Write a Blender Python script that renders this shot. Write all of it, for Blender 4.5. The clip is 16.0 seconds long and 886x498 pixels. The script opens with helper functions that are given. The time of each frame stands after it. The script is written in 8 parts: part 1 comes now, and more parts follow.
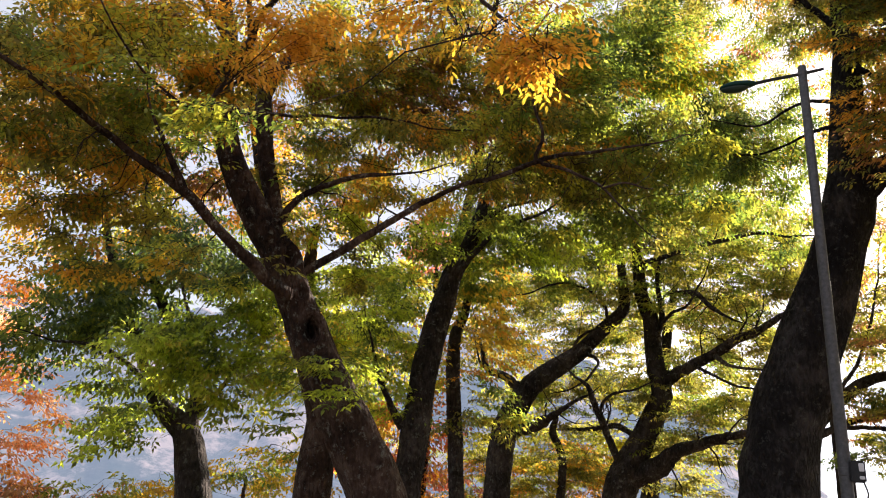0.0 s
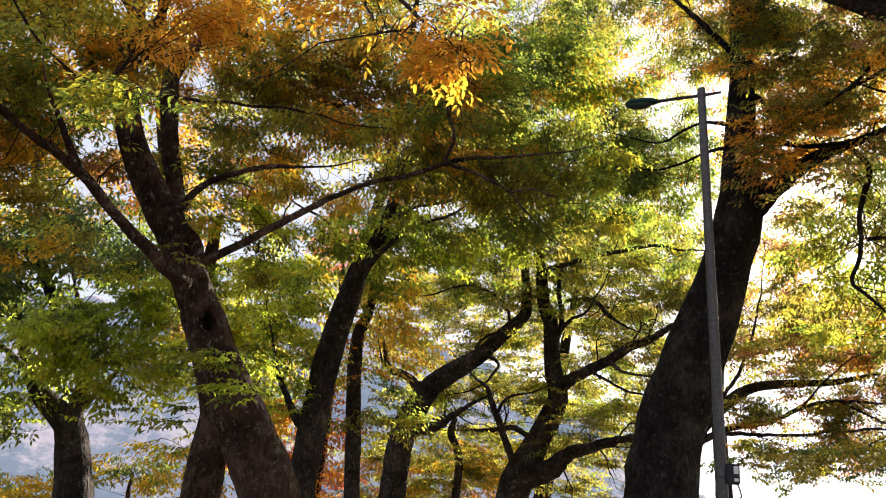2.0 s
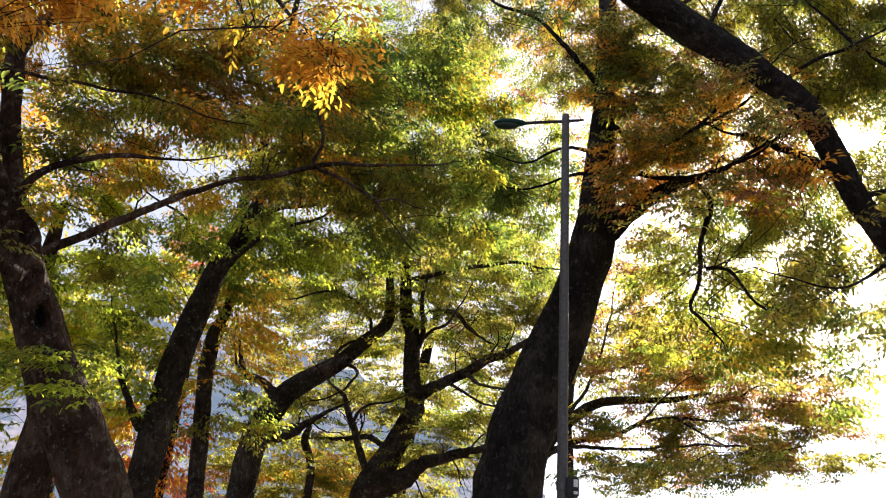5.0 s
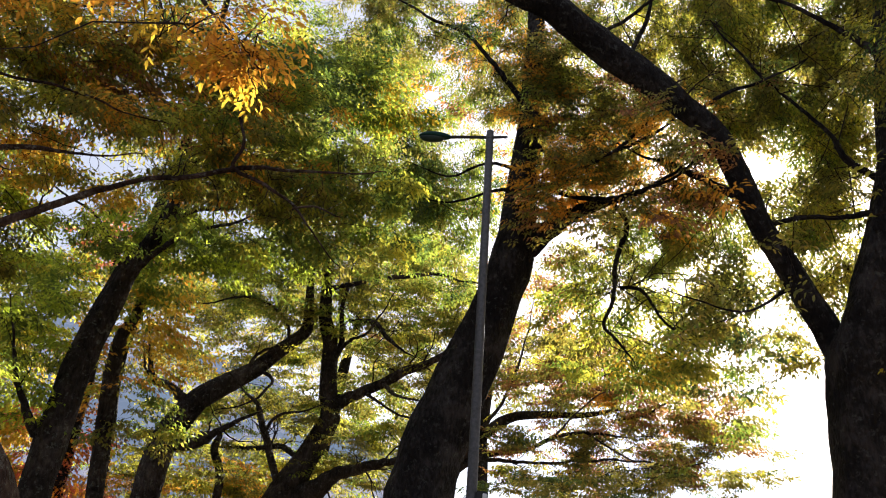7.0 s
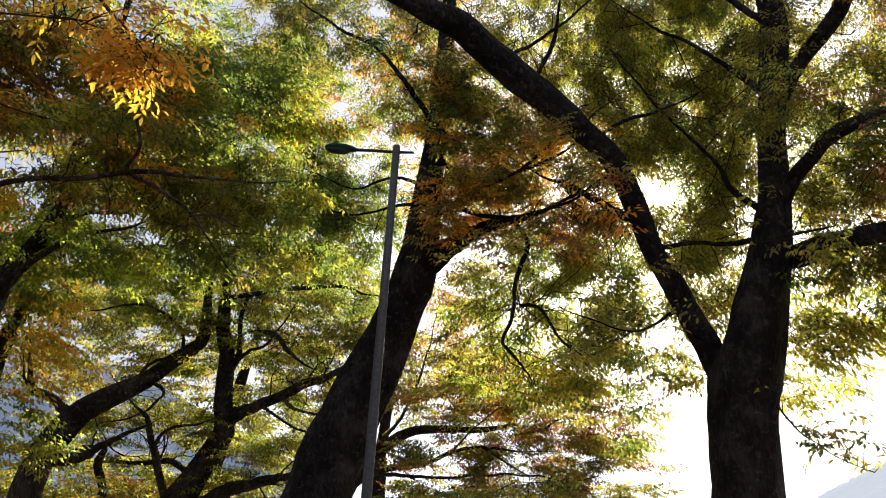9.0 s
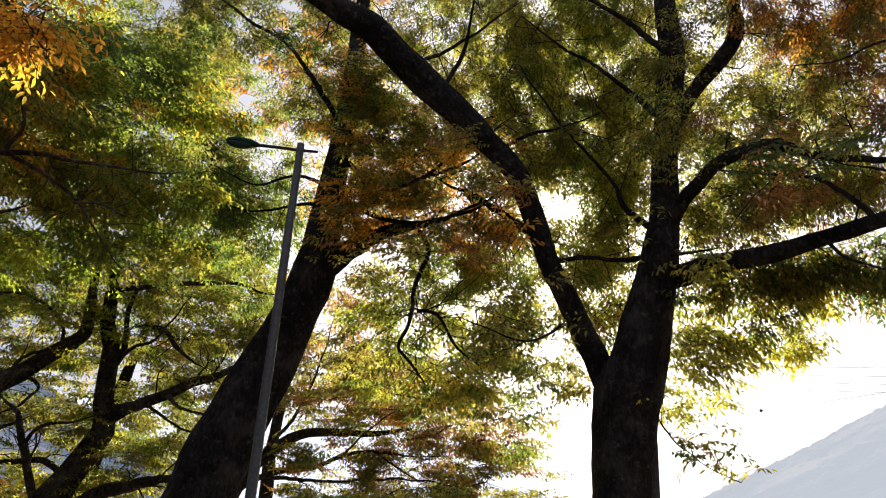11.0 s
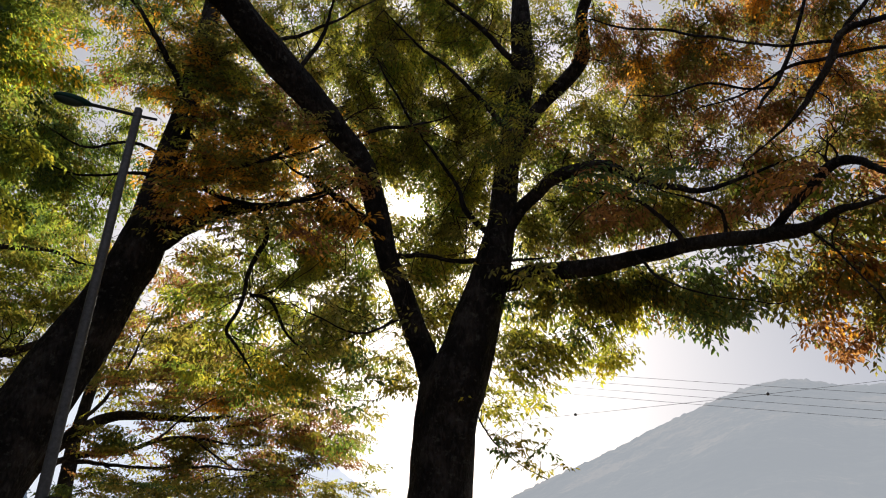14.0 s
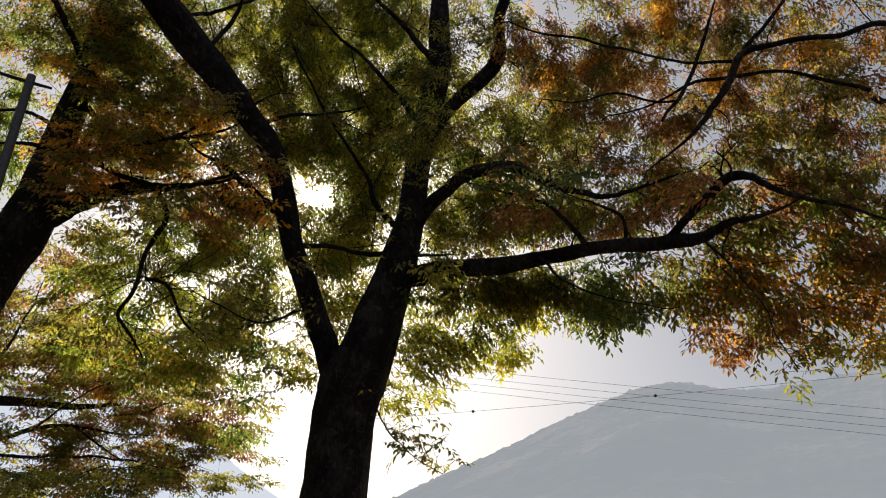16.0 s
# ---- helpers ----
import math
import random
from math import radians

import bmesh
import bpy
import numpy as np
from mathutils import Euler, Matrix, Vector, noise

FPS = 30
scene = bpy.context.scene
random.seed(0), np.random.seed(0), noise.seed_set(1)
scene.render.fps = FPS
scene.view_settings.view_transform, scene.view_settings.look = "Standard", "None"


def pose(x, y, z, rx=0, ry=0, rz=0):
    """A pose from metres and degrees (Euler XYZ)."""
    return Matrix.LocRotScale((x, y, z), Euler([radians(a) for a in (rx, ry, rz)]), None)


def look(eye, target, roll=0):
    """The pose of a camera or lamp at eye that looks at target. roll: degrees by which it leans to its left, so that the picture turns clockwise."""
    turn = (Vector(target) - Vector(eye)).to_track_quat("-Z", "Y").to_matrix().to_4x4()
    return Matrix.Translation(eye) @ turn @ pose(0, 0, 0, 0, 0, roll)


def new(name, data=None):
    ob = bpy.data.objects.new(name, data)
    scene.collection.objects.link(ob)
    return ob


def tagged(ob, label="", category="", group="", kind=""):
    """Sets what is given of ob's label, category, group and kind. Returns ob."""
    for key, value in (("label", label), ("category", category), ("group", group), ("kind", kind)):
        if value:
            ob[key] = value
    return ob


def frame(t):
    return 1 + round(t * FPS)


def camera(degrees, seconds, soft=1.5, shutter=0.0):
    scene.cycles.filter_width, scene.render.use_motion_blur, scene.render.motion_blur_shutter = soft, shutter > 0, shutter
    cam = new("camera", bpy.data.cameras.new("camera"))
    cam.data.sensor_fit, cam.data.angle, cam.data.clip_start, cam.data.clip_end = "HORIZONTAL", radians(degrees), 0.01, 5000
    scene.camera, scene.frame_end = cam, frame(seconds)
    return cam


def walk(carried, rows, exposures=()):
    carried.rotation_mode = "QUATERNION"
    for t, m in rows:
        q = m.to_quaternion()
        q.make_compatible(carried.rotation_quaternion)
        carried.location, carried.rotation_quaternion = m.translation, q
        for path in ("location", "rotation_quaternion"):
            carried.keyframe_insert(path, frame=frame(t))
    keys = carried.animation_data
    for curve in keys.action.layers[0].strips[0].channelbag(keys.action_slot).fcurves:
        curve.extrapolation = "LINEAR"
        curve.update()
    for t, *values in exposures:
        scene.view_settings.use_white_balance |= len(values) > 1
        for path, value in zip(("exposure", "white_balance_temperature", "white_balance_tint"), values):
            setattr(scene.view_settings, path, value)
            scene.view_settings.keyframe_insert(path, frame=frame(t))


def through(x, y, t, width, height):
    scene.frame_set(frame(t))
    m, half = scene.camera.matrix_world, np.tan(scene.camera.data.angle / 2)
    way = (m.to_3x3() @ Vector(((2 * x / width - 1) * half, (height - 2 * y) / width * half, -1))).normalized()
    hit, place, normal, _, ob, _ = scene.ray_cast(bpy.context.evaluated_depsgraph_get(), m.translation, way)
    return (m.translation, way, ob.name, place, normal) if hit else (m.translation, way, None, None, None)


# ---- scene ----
import collections

# ---------------------------------------------------------------- the camera
cam = camera(60.83, 16.0, soft=1.05)
EYE = 1.6
# seconds, place in metres from the first eye, yaw, pitch, roll
ROWS = [
    (0, 0.011, -0.022, -0.019, 0.00, 17.87, -1.31),
    (0.5, 0.022, -0.029, -0.027, -1.69, 17.95, -1.71),
    (1, 0.029, -0.033, -0.034, -3.60, 17.95, -1.82),
    (1.5, 0.034, -0.035, -0.040, -5.49, 18.02, -1.80),
    (2, 0.042, -0.026, -0.042, -7.42, 18.10, -1.85),
    (2.5, 0.055, -0.015, -0.038, -9.09, 18.09, -1.89),
    (3, 0.070, -0.005, -0.030, -10.48, 18.21, -1.81),
    (3.5, 0.084, -0.002, -0.022, -12.31, 18.46, -1.81),
    (4, 0.099, -0.000, -0.015, -14.36, 18.59, -1.76),
    (6.5, 0.187, -0.015, 0.012, -22.35, 19.82, -2.50),
    (7, 0.205, -0.018, 0.020, -23.92, 19.99, -2.38),
    (7.5, 0.218, -0.023, 0.031, -25.49, 20.13, -2.19),
    (8, 0.228, -0.031, 0.043, -27.32, 20.50, -2.16),
    (8.5, 0.238, -0.040, 0.050, -29.17, 20.92, -1.86),
    (9, 0.249, -0.052, 0.049, -31.15, 21.17, -1.63),
    (11.5, 0.298, -0.082, 0.074, -40.81, 21.74, -1.83),
    (12, 0.305, -0.086, 0.070, -42.60, 21.85, -1.89),
    (12.5, 0.303, -0.096, 0.063, -44.57, 21.89, -1.88),
    (13, 0.300, -0.111, 0.057, -46.88, 21.92, -1.91),
    (13.5, 0.304, -0.123, 0.051, -49.45, 21.85, -2.04),
    (14, 0.309, -0.125, 0.048, -51.90, 21.62, -2.24),
    (14.5, 0.313, -0.122, 0.047, -54.19, 21.72, -2.52),
    (15, 0.321, -0.119, 0.044, -56.02, 21.80, -2.51),
    (15.5, 0.327, -0.111, 0.041, -57.85, 21.72, -2.45),
    (16, 0.326, -0.106, 0.043, -59.52, 21.55, -2.29),
]
EXPOSURES = [(0.0, 2.1, 6450, 13), (4.0, 2.08, 6250, 13), (8.0, 1.68, 5950, 12), (12.0, 1.18, 6050, 11), (16.0, 0.56, 6150, 9)]
walk(cam, [(t, pose(x, y, EYE + z, 90 + pitch, roll, yaw)) for t, x, y, z, yaw, pitch, roll in ROWS], EXPOSURES)

# ---------------------------------------------------------------- light
SUN_RISE, SUN_TURN = 24.8, 48.3  # degrees above the horizon, and clockwise from +y
SUN_WAY = Vector((math.sin(radians(SUN_TURN)) * math.cos(radians(SUN_RISE)), math.cos(radians(SUN_TURN)) * math.cos(radians(SUN_RISE)), math.sin(radians(SUN_RISE))))
world = bpy.data.worlds.new("hazy_sky")
scene.world = world
world.use_nodes = True
sky = world.node_tree.nodes.new("ShaderNodeTexSky")
sky.sky_type, sky.sun_disc = "NISHITA", False
sky.sun_elevation, sky.sun_rotation = radians(SUN_RISE), radians(SUN_TURN)
sky.air_density, sky.dust_density, sky.ozone_density = 0.45, 3.0, 0.3
air, haze = world.node_tree.nodes["Background"], world.node_tree.nodes.new("ShaderNodeBackground")
air.inputs["Strength"].default_value = 0.02
# the even white of thin morning cloud all over the sky
haze.inputs["Color"].default_value, haze.inputs["Strength"].default_value = (0.93, 0.95, 1.0, 1), 0.17
both = world.node_tree.nodes.new("ShaderNodeAddShader")
world.node_tree.links.new(sky.outputs["Color"], air.inputs["Color"])
world.node_tree.links.new(air.outputs[0], both.inputs[0])
world.node_tree.links.new(haze.outputs[0], both.inputs[1])
world.node_tree.links.new(both.outputs[0], world.node_tree.nodes["World Output"].inputs["Surface"])
sun_lamp = new("sun_lamp", bpy.data.lights.new("sun_lamp", "SUN"))
sun_lamp.data.energy, sun_lamp.data.angle, sun_lamp.data.color = 5.0, radians(0.6), (1.0, 0.93, 0.82)
sun_lamp.matrix_world = look(SUN_WAY * 50, (0, 0, 0))


# ---------------------------------------------------------------- materials
def nodes_of(name):
    m = bpy.data.materials.new(name)
    m.use_nodes = True
    return m, m.node_tree, m.node_tree.nodes, m.node_tree.links


def ramp(nodes, stops):
    r = nodes.new("ShaderNodeValToRGB")
    while len(r.color_ramp.elements) < len(stops):
        r.color_ramp.elements.new(0.5)
    for e, (p, c) in zip(r.color_ramp.elements, stops):
        e.position, e.color = p, (*c, 1)
    return r


def noise_at(tree, scale, detail=4.0, rough=0.55, stretch=(1, 1, 1)):
    nodes, links = tree.nodes, tree.links
    co, mp, nz = nodes.new("ShaderNodeTexCoord"), nodes.new("ShaderNodeMapping"), nodes.new("ShaderNodeTexNoise")
    mp.inputs["Scale"].default_value = stretch
    nz.inputs["Scale"].default_value, nz.inputs["Detail"].default_value, nz.inputs["Roughness"].default_value = scale, detail, rough
    links.new(co.outputs["Object"], mp.inputs["Vector"])
    links.new(mp.outputs["Vector"], nz.inputs["Vector"])
    return nz


def leaf_material(name, dark, mid, light, through=1.95):
    """A thin leaf: matt and slightly glossy above, letting light through; each leaf differs, and so does each patch of the crown."""
    m, tree, nodes, links = nodes_of(name)
    nodes.remove(nodes["Principled BSDF"])
    geo, mix, patch = nodes.new("ShaderNodeNewGeometry"), nodes.new("ShaderNodeMath"), noise_at(tree, 2.6, 3.0, 0.7)
    mix.operation = "MULTIPLY_ADD"
    links.new(patch.outputs["Fac"], mix.inputs[0])
    mix.inputs[1].default_value = 2.2
    off = nodes.new("ShaderNodeMath")
    off.operation = "MULTIPLY_ADD"
    links.new(geo.outputs["Random Per Island"], off.inputs[0])
    off.inputs[1].default_value, off.inputs[2].default_value = 0.45, -0.83
    links.new(off.outputs[0], mix.inputs[2])
    col = ramp(nodes, [(0.0, dark), (0.5, mid), (1.0, light)])
    links.new(mix.outputs[0], col.inputs["Fac"])
    gain = nodes.new("ShaderNodeMix")
    gain.data_type, gain.blend_type = "RGBA", "MULTIPLY"
    gain.inputs["Factor"].default_value = 1.0
    links.new(col.outputs["Color"], gain.inputs["A"])
    gain.inputs["B"].default_value = (through, through * 0.97, through * 1.0, 1)
    matt, glow, shine = nodes.new("ShaderNodeBsdfDiffuse"), nodes.new("ShaderNodeBsdfTranslucent"), nodes.new("ShaderNodeBsdfGlossy")
    links.new(col.outputs["Color"], matt.inputs["Color"])
    links.new(gain.outputs["Result"], glow.inputs["Color"])
    shine.inputs["Roughness"].default_value = 0.42
    shine.inputs["Color"].default_value = (0.8, 0.8, 0.75, 1)
    a, b = nodes.new("ShaderNodeMixShader"), nodes.new("ShaderNodeMixShader")
    a.inputs["Fac"].default_value, b.inputs["Fac"].default_value = 0.7, 0.03
    links.new(matt.outputs[0], a.inputs[1])
    links.new(glow.outputs[0], a.inputs[2])
    links.new(a.outputs[0], b.inputs[1])
    links.new(shine.outputs[0], b.inputs[2])
    links.new(b.outputs[0], nodes["Material Output"].inputs["Surface"])
    return m


LEAVES = {
    "green_dark": leaf_material("leaf_dark_green", (0.022, 0.042, 0.013), (0.055, 0.085, 0.018), (0.121, 0.15, 0.026)),
    "green": leaf_material("leaf_green", (0.043, 0.075, 0.013), (0.121, 0.16, 0.018), (0.267, 0.26, 0.026)),
    "fresh": leaf_material("leaf_fresh_green", (0.122, 0.17, 0.015), (0.279, 0.34, 0.024), (0.467, 0.48, 0.047), 2.1),
    "lime": leaf_material("leaf_yellow_green", (0.107, 0.13, 0.015), (0.258, 0.255, 0.023), (0.450, 0.37, 0.032)),
    "olive": leaf_material("leaf_olive", (0.054, 0.065, 0.015), (0.140, 0.135, 0.022), (0.289, 0.215, 0.031)),
    "yellow": leaf_material("leaf_yellow", (0.3, 0.22, 0.019), (0.52, 0.34, 0.026), (0.66, 0.43, 0.033), 1.42),
    "orange": leaf_material("leaf_orange", (0.34, 0.16, 0.015), (0.58, 0.28, 0.024), (0.7, 0.38, 0.033), 1.42),
    "rust": leaf_material("leaf_rust", (0.12, 0.055, 0.024), (0.27, 0.125, 0.038), (0.42, 0.22, 0.055), 1.4),
    "salmon": leaf_material("leaf_salmon", (0.62, 0.27, 0.11), (0.78, 0.41, 0.18), (0.84, 0.55, 0.27), 1.2),
    "red": leaf_material("leaf_red", (0.34, 0.08, 0.044), (0.54, 0.16, 0.072), (0.64, 0.25, 0.095), 1.3),
}


def bark_material(name, dark, mid, pale, spots):
    """Scaly bark: plates and fissures, with pale lichen spots."""
    m, tree, nodes, links = nodes_of(name)
    p = nodes["Principled BSDF"]
    p.inputs["Roughness"].default_value = 0.92
    p.inputs["Specular IOR Level"].default_value = 0.15
    large, fine = noise_at(tree, 2.2, 5.0), noise_at(tree, 22.0, 6.0, 0.65, (1, 1, 0.45))
    add = nodes.new("ShaderNodeMath")
    add.operation = "MULTIPLY_ADD"
    links.new(fine.outputs["Fac"], add.inputs[0])
    add.inputs[1].default_value = 0.6
    links.new(large.outputs["Fac"], add.inputs[2])
    col = ramp(nodes, [(0.62, dark), (0.8, mid), (1.0, pale)])
    links.new(add.outputs[0], col.inputs["Fac"])
    lichen = noise_at(tree, 11.0, 5.0, 0.75)
    where = ramp(nodes, [(0.56, (0, 0, 0)), (0.64, (1, 1, 1))])
    links.new(lichen.outputs["Fac"], where.inputs["Fac"])
    fac = nodes.new("ShaderNodeMath")
    fac.operation = "MULTIPLY"
    links.new(where.outputs["Color"], fac.inputs[0])
    fac.inputs[1].default_value = spots
    mix = nodes.new("ShaderNodeMix")
    mix.data_type = "RGBA"
    links.new(fac.outputs[0], mix.inputs["Factor"])
    links.new(col.outputs["Color"], mix.inputs["A"])
    mix.inputs["B"].default_value = (0.24, 0.24, 0.2, 1)
    links.new(mix.outputs["Result"], p.inputs["Base Color"])
    plates = nodes.new("ShaderNodeTexVoronoi")
    plates.feature = "DISTANCE_TO_EDGE"
    plates.inputs["Scale"].default_value = 16.0
    co, mp = nodes.new("ShaderNodeTexCoord"), nodes.new("ShaderNodeMapping")
    mp.inputs["Scale"].default_value = (1, 1, 0.4)
    links.new(co.outputs["Object"], mp.inputs["Vector"])
    links.new(mp.outputs["Vector"], plates.inputs["Vector"])
    hgt = nodes.new("ShaderNodeMath")
    hgt.operation = "MULTIPLY_ADD"
    links.new(plates.outputs["Distance"], hgt.inputs[0])
    hgt.inputs[1].default_value = 1.5
    links.new(fine.outputs["Fac"], hgt.inputs[2])
    bump = nodes.new("ShaderNodeBump")
    bump.inputs["Strength"].default_value, bump.inputs["Distance"].default_value = 1.0, 0.06
    links.new(hgt.outputs[0], bump.inputs["Height"])
    links.new(bump.outputs["Normal"], p.inputs["Normal"])
    return m


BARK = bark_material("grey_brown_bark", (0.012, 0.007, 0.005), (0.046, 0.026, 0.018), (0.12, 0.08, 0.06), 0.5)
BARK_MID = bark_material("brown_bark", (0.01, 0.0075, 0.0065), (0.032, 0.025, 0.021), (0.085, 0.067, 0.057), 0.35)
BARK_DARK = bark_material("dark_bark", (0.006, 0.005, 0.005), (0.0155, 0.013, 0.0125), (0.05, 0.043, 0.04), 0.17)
BARK_TWIG = bark_material("twig_bark", (0.015, 0.01, 0.008), (0.03, 0.02, 0.015), (0.06, 0.045, 0.035), 0.0)


def plain_material(name, a, b, scale, rough, metal=0.0, bump=0.0, gloss=0.5):
    m, tree, nodes, links = nodes_of(name)
    p = nodes["Principled BSDF"]
    p.inputs["Roughness"].default_value, p.inputs["Metallic"].default_value, p.inputs["Specular IOR Level"].default_value = rough, metal, gloss
    nz = noise_at(tree, scale, 6.0, 0.65)
    col = ramp(nodes, [(0.3, a), (0.7, b)])
    links.new(nz.outputs["Fac"], col.inputs["Fac"])
    links.new(col.outputs["Color"], p.inputs["Base Color"])
    if bump:
        bp = nodes.new("ShaderNodeBump")
        bp.inputs["Strength"].default_value, bp.inputs["Distance"].default_value = 0.5, bump
        links.new(nz.outputs["Fac"], bp.inputs["Height"])
        links.new(bp.outputs["Normal"], p.inputs["Normal"])
    return m


STEEL = plain_material("galvanised_grey_steel", (0.03, 0.03, 0.033), (0.085, 0.085, 0.09), 26.0, 0.6, 0.0)
TEAL = plain_material("green_lamp_paint", (0.006, 0.03, 0.026), (0.01, 0.042, 0.036), 12.0, 0.55, gloss=0.12)
BLACK = plain_material("black_plastic", (0.008, 0.008, 0.009), (0.018, 0.018, 0.02), 20.0, 0.8)
PALE = plain_material("pale_grey_plastic", (0.5, 0.5, 0.52), (0.65, 0.65, 0.67), 20.0, 0.4)
CABLE = plain_material("black_cable", (0.02, 0.02, 0.02), (0.05, 0.05, 0.05), 5.0, 0.6)
GROUND = plain_material("leaf_strewn_earth", (0.1, 0.07, 0.04), (0.2, 0.13, 0.06), 1.3, 0.95, 0.0, 0.05)


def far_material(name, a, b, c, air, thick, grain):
    """Far woods: trees of mixed colour, their haze painted on as an even glow (air, thick)."""
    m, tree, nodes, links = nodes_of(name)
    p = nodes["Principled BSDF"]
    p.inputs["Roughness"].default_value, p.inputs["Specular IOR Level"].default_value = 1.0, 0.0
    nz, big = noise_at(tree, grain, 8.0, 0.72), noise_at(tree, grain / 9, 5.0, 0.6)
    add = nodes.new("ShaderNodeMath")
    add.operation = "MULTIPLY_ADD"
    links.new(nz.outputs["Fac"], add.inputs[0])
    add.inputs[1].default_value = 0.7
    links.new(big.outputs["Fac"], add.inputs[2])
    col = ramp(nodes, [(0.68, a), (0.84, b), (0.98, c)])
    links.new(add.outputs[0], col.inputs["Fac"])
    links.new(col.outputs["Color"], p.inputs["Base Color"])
    # lit haze put into the surface: one emission colour mixed in evenly
    haze_glow, mix = nodes.new("ShaderNodeEmission"), nodes.new("ShaderNodeMixShader")
    haze_glow.inputs["Color"].default_value = (*air, 1)
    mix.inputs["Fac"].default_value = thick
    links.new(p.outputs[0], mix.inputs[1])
    links.new(haze_glow.outputs[0], mix.inputs[2])
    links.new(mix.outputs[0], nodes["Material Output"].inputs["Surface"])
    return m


# each ridge carries its haze as painted glow, set by colour and share
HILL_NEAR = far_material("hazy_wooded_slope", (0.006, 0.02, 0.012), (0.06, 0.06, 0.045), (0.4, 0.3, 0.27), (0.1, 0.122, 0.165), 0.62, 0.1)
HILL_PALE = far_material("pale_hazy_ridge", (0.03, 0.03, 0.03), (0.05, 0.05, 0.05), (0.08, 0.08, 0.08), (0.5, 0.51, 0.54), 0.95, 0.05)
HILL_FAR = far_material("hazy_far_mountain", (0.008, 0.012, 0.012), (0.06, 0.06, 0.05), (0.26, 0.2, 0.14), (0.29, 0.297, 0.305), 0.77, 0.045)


# ---------------------------------------------------------------- building helpers
def mesh_part(name, verts, faces, mats, parent=None, label="", index=None, smooth=True):
    """One mesh object out of arrays, under its thing."""
    me = bpy.data.meshes.new(name)
    me.from_pydata(verts, [], faces)
    for m in mats if isinstance(mats, (list, tuple)) else [mats]:
        me.materials.append(m)
    if index is not None:
        me.polygons.foreach_set("material_index", np.asarray(index, dtype=np.int32))
    me.polygons.foreach_set("use_smooth", np.full(len(me.polygons), smooth))
    me.update()
    ob = new(name, me)
    ob.parent = parent
    if label:
        tagged(ob, label)
    return ob


def part(name, bm, material, parent=None, label="", smooth=False):
    me = bpy.data.meshes.new(name)
    bm.to_mesh(me)
    bm.free()
    me.materials.append(material)
    me.polygons.foreach_set("use_smooth", np.full(len(me.polygons), smooth))
    ob = new(name, me)
    ob.parent = parent
    if label:
        tagged(ob, label)
    return ob


def spine_of(points, step):
    """A smooth line through a few (x, y, z, radius) points."""
    p = np.array(points, float)
    p = np.vstack([2 * p[0] - p[1], p, 2 * p[-1] - p[-2]])
    out = []
    for i in range(1, len(p) - 2):
        a, b, c, d = p[i - 1 : i + 3]
        n = max(2, int(np.linalg.norm((c - b)[:3]) / step))
        for k in range(n):
            u = k / n
            out.append(0.5 * (2 * b + (c - a) * u + (2 * a - 5 * b + 4 * c - d) * u * u + (3 * b - a - 3 * c + d) * u**3))
    out.append(p[-2])
    out = np.array(out)
    out[:, 3] = np.maximum(out[:, 3], 0.003)
    return out


def tube(spine, sides, rough=0.0, seed=0.0, hollows=()):
    """A tapered, uneven tube along a spine, closed at both ends; hollows: (place, radius, depth) of knot holes with swollen lips."""
    c, r = spine[:, :3], spine[:, 3]
    ahead = np.gradient(c, axis=0)
    ahead /= np.linalg.norm(ahead, axis=1)[:, None]
    side = np.cross(ahead[0], (0.3, 1.0, 0.2))
    verts = []
    for i in range(len(c)):
        side = side - ahead[i] * (side @ ahead[i])
        side /= np.linalg.norm(side)
        over = np.cross(ahead[i], side)
        for k in range(sides):
            w = 2 * math.pi * k / sides
            d = math.cos(w) * side + math.sin(w) * over
            q = r[i]
            if rough:
                s = c[i] + d * r[i]
                q *= 1 + rough * (noise.noise(Vector(s * 2.3) + Vector((seed, 0, 0))) + 0.5 * noise.noise(Vector(s * 7.0))) + rough * 0.6 * math.sin(5 * w + 3 * noise.noise(Vector(c[i])))
            spot = c[i] + d * q
            for hole, wide, deep in hollows:
                far = np.linalg.norm((spot - hole) * (1, 1, 0.72)) / wide
                if far < 3:
                    q += 0.35 * wide * math.exp(-(((far - 1.15) / 0.4) ** 2)) - deep * max(0.0, 1 - far**2)
            verts.append(c[i] + d * q)
    n = len(c)
    faces = [(i * sides + k, i * sides + (k + 1) % sides, (i + 1) * sides + (k + 1) % sides, (i + 1) * sides + k) for i in range(n - 1) for k in range(sides)]
    verts += [c[0], c[-1] + ahead[-1] * r[-1]]
    faces += [(n * sides, (k + 1) % sides, k) for k in range(sides)]
    faces += [(n * sides + 1, (n - 1) * sides + k, (n - 1) * sides + (k + 1) % sides) for k in range(sides)]
    return verts, faces


RNG = np.random.default_rng(7)
TWIGS = collections.defaultdict(list)
SPINES = collections.defaultdict(list)
THINGS = {}


DROOP = {}


def grow_tree(key, name, label, base, droop, group="trees of the grove"):
    """An Empty at a tree's foot, which its trunk, limbs, twigs and crown belong to; droop: 0 for flat layers of leaves, 1 for hanging ones."""
    DROOP[key] = droop
    root = new(name)
    root.location = base
    THINGS[key] = tagged(root, label, name.replace("_", " ") if name == "shrub" else "tree", group)
    return root


